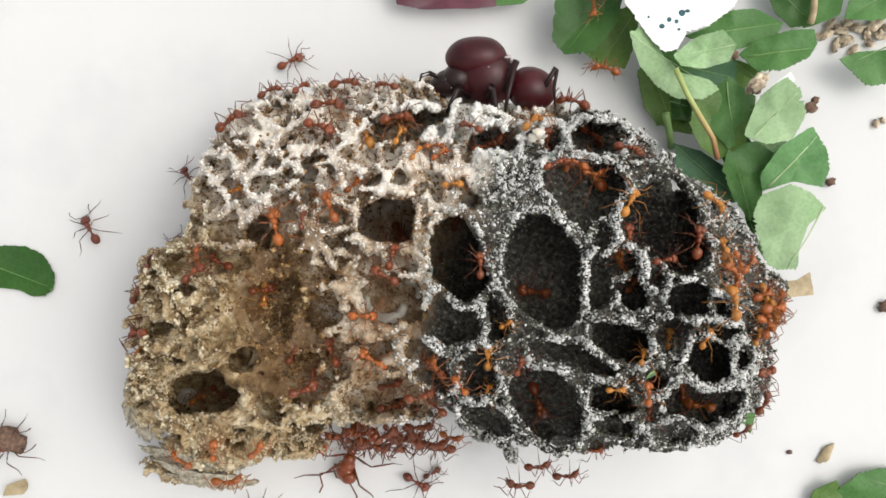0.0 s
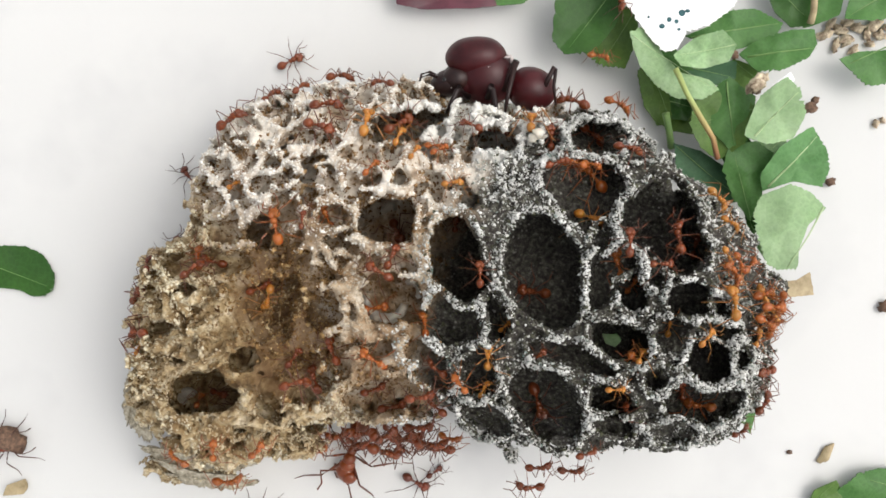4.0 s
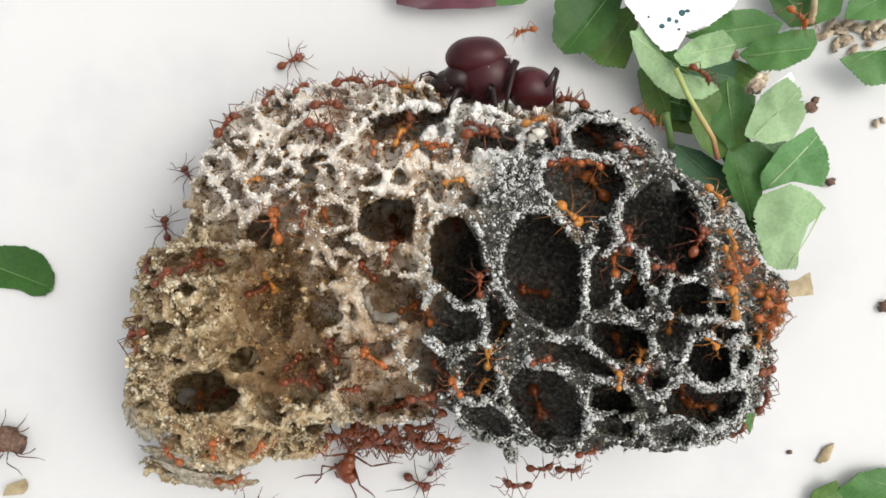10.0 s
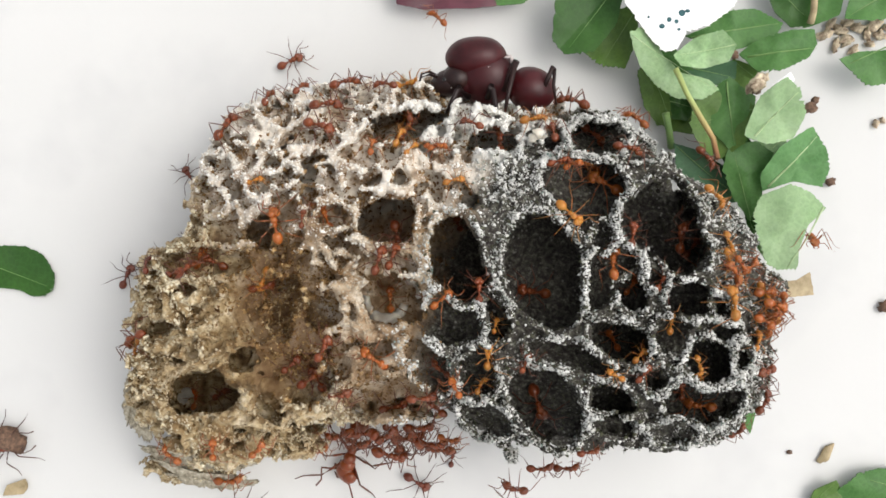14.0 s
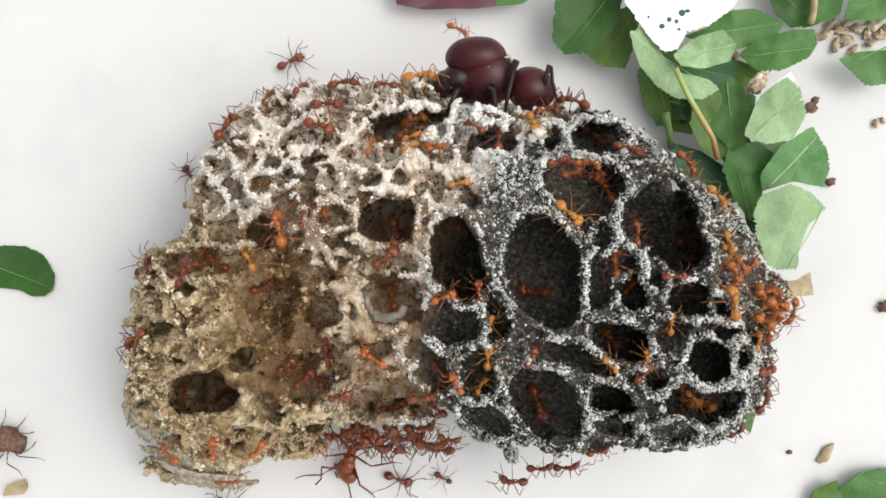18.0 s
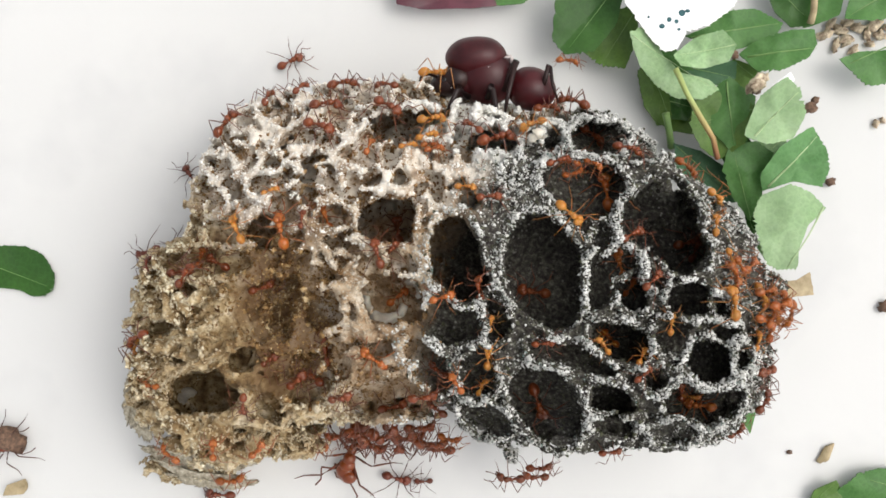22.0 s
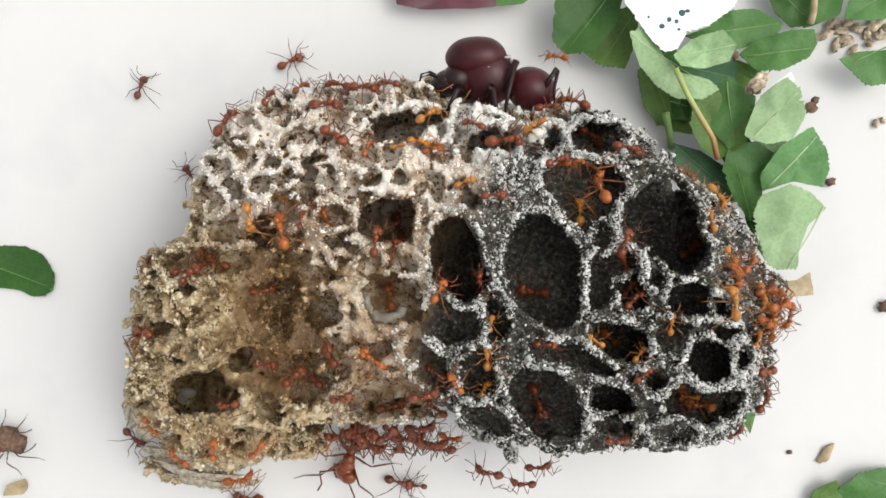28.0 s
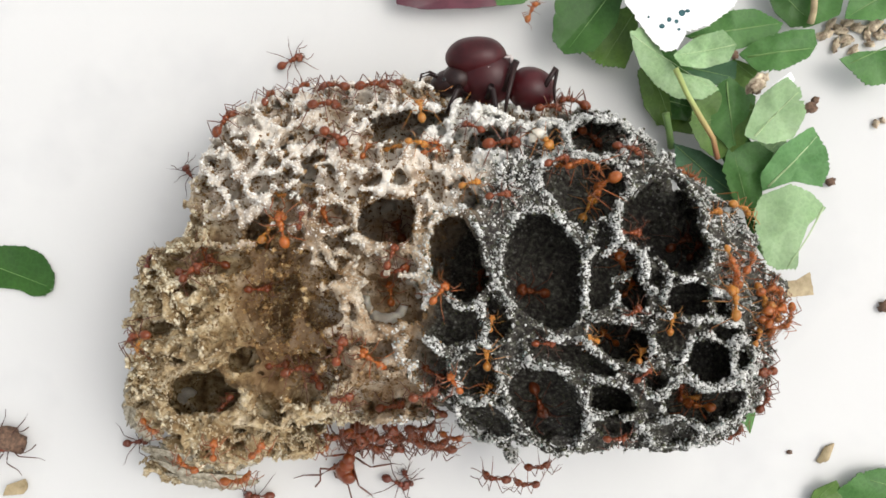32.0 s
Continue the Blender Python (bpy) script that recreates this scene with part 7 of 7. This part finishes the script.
ant("dark", 3.9, "dark worker ant walking on the white tray", (0, -2.0, -39.5, 0.0, 30), (2, -1.8, -39.5, 0.0, 40), (6, -1.4, -38.9, 0.0, 34), (8, -1.8, -38.5, 0.0, 38), (10, -1.4, -38.9, 0.0, 40), (12, 1.6, -36.5, 0.0, 60), (14, 1.6, -36.9, 0.0, 80), (17, 2.0, -39.1, 0.0, 92), (18, 0.1, -40.4, 0.0, 150), (19, -2.2, -41.4, 0.0, 182), (21, -2.8, -41.0, 0.0, 182), (23, -3.8, -40.9, 0.0, 180), (25, -3.4, -41.9, 0.0, 170), (28, -4.4, -41.7, 0.0, 170), (32, -6.2, -40.4, 0.0, 120), group="worker ants on the tray")
ant("dark", 6.3, "dark worker ant walking on the white tray", (0, -61.9, 3.3, 0.0, 118), (1, -61.9, 3.3, 0.0, 112), (1.5, -62.1, 2.7, 0.0, 118), (1.8, -58.9, 0.1, 0.0, 90), (2, -55.8, -2.0, 0.0, 115), (2.5, -52.8, -3.9, 0.0, -30), (3.5, -48.4, -2.9, 0.0, 0), (32, -48.4, -2.9, 0.0, 0), group="worker ants on the tray")
ant("dark", 5.3, "dark worker ant walking on the white tray", (0, -44.6, 12.5, 0.0, 125), (10, -44.6, 12.7, 0.0, 122), (10.5, -45.0, 12.1, 0.0, 105), (11, -45.3, 11.6, 0.0, 88), (13.5, -45.2, 11.7, 0.0, 86), (14, -44.4, 12.6, 0.0, 122), (32, -44.3, 12.9, 0.0, 124), group="worker ants on the tray")
ant("dark", 5.5, "dark worker ant walking on the white tray", (0, -46.2, 0.1, 0.0, 110), (8, -46.6, 0.1, 0.0, 120), (9, -49.3, 1.6, 0.0, 135), (10, -48.7, 3.5, 0.0, 100), (10.5, -50.0, 2.7, 0.0, 60), (11, -53.4, 2.0, 0.0, 5), (11.5, -54.3, -1.7, 0.0, -30), (12, -55.3, -3.4, 0.0, 40), (13, -55.4, -4.0, 0.0, 60), (14, -55.6, -4.9, 0.0, 65), (17, -53.8, -3.9, 0.0, 60), (19, -51.6, -0.9, 0.0, 60), (21, -49.6, 3.0, 0.0, 160), (22, -51.9, -0.5, 0.0, 200), (23, -54.3, -5.4, 0.0, 255), (24, -55.0, -8.9, 0.0, 262), (25, -55.8, -15.9, 0.0, 268), (26.5, -56.2, -24.9, 0.0, 270), (28, -54.4, -33.1, 0.0, 320), (30, -54.4, -34.7, 0.0, 350), (32, -54.0, -33.9, 0.0, 370), group="worker ants on the tray")
ant("dark", 5.1, "dark worker ant walking on the white tray", (0, -43.4, 0.1, 0.0, 100), (21, -43.9, 0.1, 0.0, 100), (22.5, -47.9, 0.1, 0.0, 140), (23, -49.6, 1.1, 0.0, 100), (23.5, -50.8, 7.9, 0.0, -80), (24, -50.2, 5.1, 0.0, -85), (24.5, -50.0, 5.5, 0.0, -86), (25, -50.3, 6.5, 0.0, -85), (25.3, -52.2, 9.1, 0.0, -140), (25.5, -55.3, 11.1, 0.0, -230), (26.5, -57.4, 17.9, 0.0, -280), (27.5, -57.1, 23.7, 0.0, -300), (27.8, -53.4, 25.5, 0.0, -310), (28.1, -53.0, 30.0, 0.0, -285), (28.4, -50.3, 35.0, 0.0, -290), (28.7, -47.9, 39.6, 0.0, -290), (29, -48.8, 41.9, 0.0, -270), (29.3, -49.3, 48.1, 0.0, -265), (32, -49.4, 50.1, 0.0, -265), group="worker ants on the tray")
ant("dark", 6.2, "dark worker ant walking on the white tray", (0, -31.4, -46.4, 0.0, 170), (17, -36.4, -45.4, 0.0, 165), (19, -38.4, -44.1, 0.0, 165), (21, -39.4, -43.1, 0.0, 172), (23, -37.9, -43.2, 0.0, 176), (25, -34.4, -43.0, 0.0, 178), (28, -34.2, -43.7, 0.0, 175), (32, -32.2, -43.4, 0.0, 180), group="worker ants on the tray")
ant("orange", 5.6, "orange worker ant walking over cut leaves", (0, 26.6, 28.4, 12.0, 180), (1, 26.9, 27.0, 12.0, -110), (2, 27.5, 24.1, 12.0, -60), (3.5, 28.0, 22.8, 12.0, -30), (6, 28.6, 22.5, 12.0, 0), (8, 31.2, 21.3, 12.0, -20), (10, 32.3, 21.0, 12.0, -5), (12, 33.1, 20.2, 12.0, -20), (14, 31.2, 20.3, 12.0, 190), (15.5, 34.0, 17.7, 12.0, 300), (17, 38.4, 13.5, 12.0, 300), (19, 39.2, 13.7, 12.0, 300), (23, 39.2, 12.2, 12.0, 300), (32, 39.6, 11.1, 12.0, 295), group="worker ants on the tray")
ant("orange", 4.5, "dark worker ant walking on the white tray", (0, 24.1, 40.7, 10.0, -90), (2, 24.5, 37.0, 10.0, -88), (3, 25.2, 33.8, 10.0, -75), (6, 26.1, 28.8, 10.0, -72), (7, 24.1, 33.0, 10.0, -240), (8, 20.3, 38.8, 10.0, -215), (9, 18.9, 39.4, 10.0, -180), (10, 14.1, 35.3, 10.0, -150), (12, 9.6, 34.3, 10.0, -145), (13, 6.2, 37.0, 10.0, -185), (14, -1.5, 37.7, 10.0, -180), (15.5, -4.6, 36.8, 10.0, -130), (17, -0.2, 36.0, 10.0, -80), (19, 2.4, 35.6, 10.0, 0), (20, 2.0, 35.8, 10.0, 15), (20.5, 10.7, 34.5, 10.0, -20), (21, 14.4, 31.9, 10.0, -45), (21.5, 15.6, 31.5, 10.0, -44), (22, 20.5, 30.3, 10.0, -40), (22.5, 23.9, 26.4, 10.0, -66), (23, 25.8, 24.9, 10.0, -40), (24, 25.2, 24.5, 10.0, -120), (25, 25.0, 25.1, 10.0, -150), (27, 20.3, 29.3, 10.0, -240), (28, 18.9, 30.9, 10.0, -240), (30, 16.7, 35.4, 10.0, -265), (32, 15.6, 39.0, 10.0, -270), group="worker ants on the tray")
ant("orange", 5.5, "orange worker ant walking over cut leaves", (0, 58.7, 49.0, 13.0, -95), (11, 57.3, 33.3, 13.0, -95), (12, 58.8, 22.8, 13.0, -82), (13, 60.5, 11.6, 13.0, -80), (14, 60.2, 0.5, 13.0, -92), (14.5, 60.5, -5.3, 13.0, -95), (15.5, 59.6, -8.2, 13.0, 180), (17, 56.1, -9.6, 13.0, 180), (32, 55.4, -10.6, 13.0, 180), group="worker ants on the tray")
ant("rust", 5.4, "orange worker ant walking over cut leaves", (0, 25.5, 43.5, 13.0, -60), (6, 30.6, 37.9, 13.0, -50), (8, 35.2, 33.3, 13.0, -40), (9, 38.0, 30.7, 13.0, -35), (10, 41.3, 27.8, 13.0, -40), (12, 44.1, 21.8, 13.0, -60), (16, 39.8, 10.2, 13.0, -120), (32, 39.8, 9.8, 13.0, -120), group="worker ants on the tray")
ant("dark", 8.4, "dark brown dead ant beside a crumb", (0, -77.2, -35.1, 0.0, 20), group="worker ants on the tray")


def queen():
    make_queen().matrix_basis = upright(-7.4 + 14.7, 25.6, 25.0, 180, (0.0, 0.96, 0.28))


queen()


def leaf_fragment(*rows):
    """A cut leaf bit that an ant carries into a chamber."""
    mid, geo, low = sheet([(-1.2, -0.9), (0.4, -1.2), (1.4, -0.2), (0.9, 1.1), (-0.6, 1.2)], 0, bend=0.3, thick=0.2, seed=5, per=5)
    ob = new("leaf_fragment", mesh_of("leaf_fragment", *geo, GREENS["pale"]))
    tagged(ob, "small pale green leaf bit carried by an ant", "leaf")
    way = [(t, pose(x * MM, y * MM, z * MM, tip, 20, turn)) for t, x, y, z, tip, turn in rows]
    ob.matrix_basis = way[0][1]
    CARRIED.append((ob, way))


leaf_fragment((0, 28.6, -17.8, 36.2, 70, 20), (1.2, 28.9, -16.9, 36.0, 75, 40), (1.5, 28.2, -17.0, 35.8, 35, 30), (1.8, 26.7, -16.0, 39.8, 25, 25), (2.1, 27.7, -14.9, 37.5, 20, 10), (2.4, 26.6, -14.0, 39.9, 15, 0), (2.7, 26.9, -13.8, 36.3, 15, -10), (3, 27.2, -13.6, 35.9, 15, -20), (3.2, 26.4, -13.9, 36.1, 20, -30), (3.5, 26.0, -14.0, 34.6, 25, -40), (4.5, 22.5, -12.2, 25.0, 40, -60), (5.3, 20.3, -11.6, 24.0, 40, -60), (32, 20.3, -11.6, 24.0, 40, -60))


def swing(root, angle, axis="Z"):
    """A turn about a joint, as a pose in the thing's own space."""
    j = Vector(root) * MM
    return Matrix.Translation(j) @ Matrix.Rotation(radians(angle), 4, axis) @ Matrix.Translation(-j)


def step_times(rows):
    """Times of footfalls along a way, and whether the ant is under way then."""
    out = [(0.0, False)]
    for (t0, a), (t1, b) in zip(rows, rows[1:]):
        speed = (b.translation - a.translation).length / MM / (t1 - t0)
        if speed > 2.0:
            n = max(2, min(40, int((t1 - t0) / (0.16 if speed > 8 else 0.28))))
            out += [(t0 + (t1 - t0) * k / n, True) for k in range(1, n)]
        out.append((t1, False))
    return out


def motions():
    rng = random.Random(31)
    for ob, rows in CARRIED:
        walk(ob, rows)
    for ob, root in QUEEN_LEGS:
        walk(ob, [(t, swing(root, a, "Y")) for t, a in ((0, 0), (6, 4), (10, -2), (14, 6), (17.5, 14), (22, 16), (25, 4), (29, -3), (32, 0))])
    for ob, rows in MOVES:
        size = ob.scale[0]
        for head in [c for c in ob.children if c.name.startswith("head")]:
            for feeler in [c for c in head.children if c.name.startswith("antenna")]:
                wave, t = [], 0.0
                while t < 31.0:
                    wave.append((t, swing((0.38, 0, BODY + 0.05), rng.uniform(-13, 13))))
                    t += rng.uniform(0.7, 2.2)
                wave.append((32.0, swing((0.38, 0, BODY + 0.05), rng.uniform(-13, 13))))
                walk(feeler, wave)
        if not rows:
            continue
        walk(ob, rows)
        steps = step_times(rows)
        if sum(go for _, go in steps) > 3:
            for k, leg in enumerate([c for c in ob.children if c.name.startswith("leg")]):
                x, side = (0.20, 0.11, 0.03)[k % 3], (-1 if k < 3 else 1)
                phase = 1 if (k % 3 + (k >= 3)) % 2 else -1
                way = []
                for i, (t, go) in enumerate(steps):
                    way.append((t, swing((x, side * 0.045, BODY - 0.03), side * phase * (13 if i % 2 else -13) if go else 0.0)))
                if way[-1][0] < 32.0:
                    way.append((32.0, way[-1][1]))
                walk(leg, way)


motions()
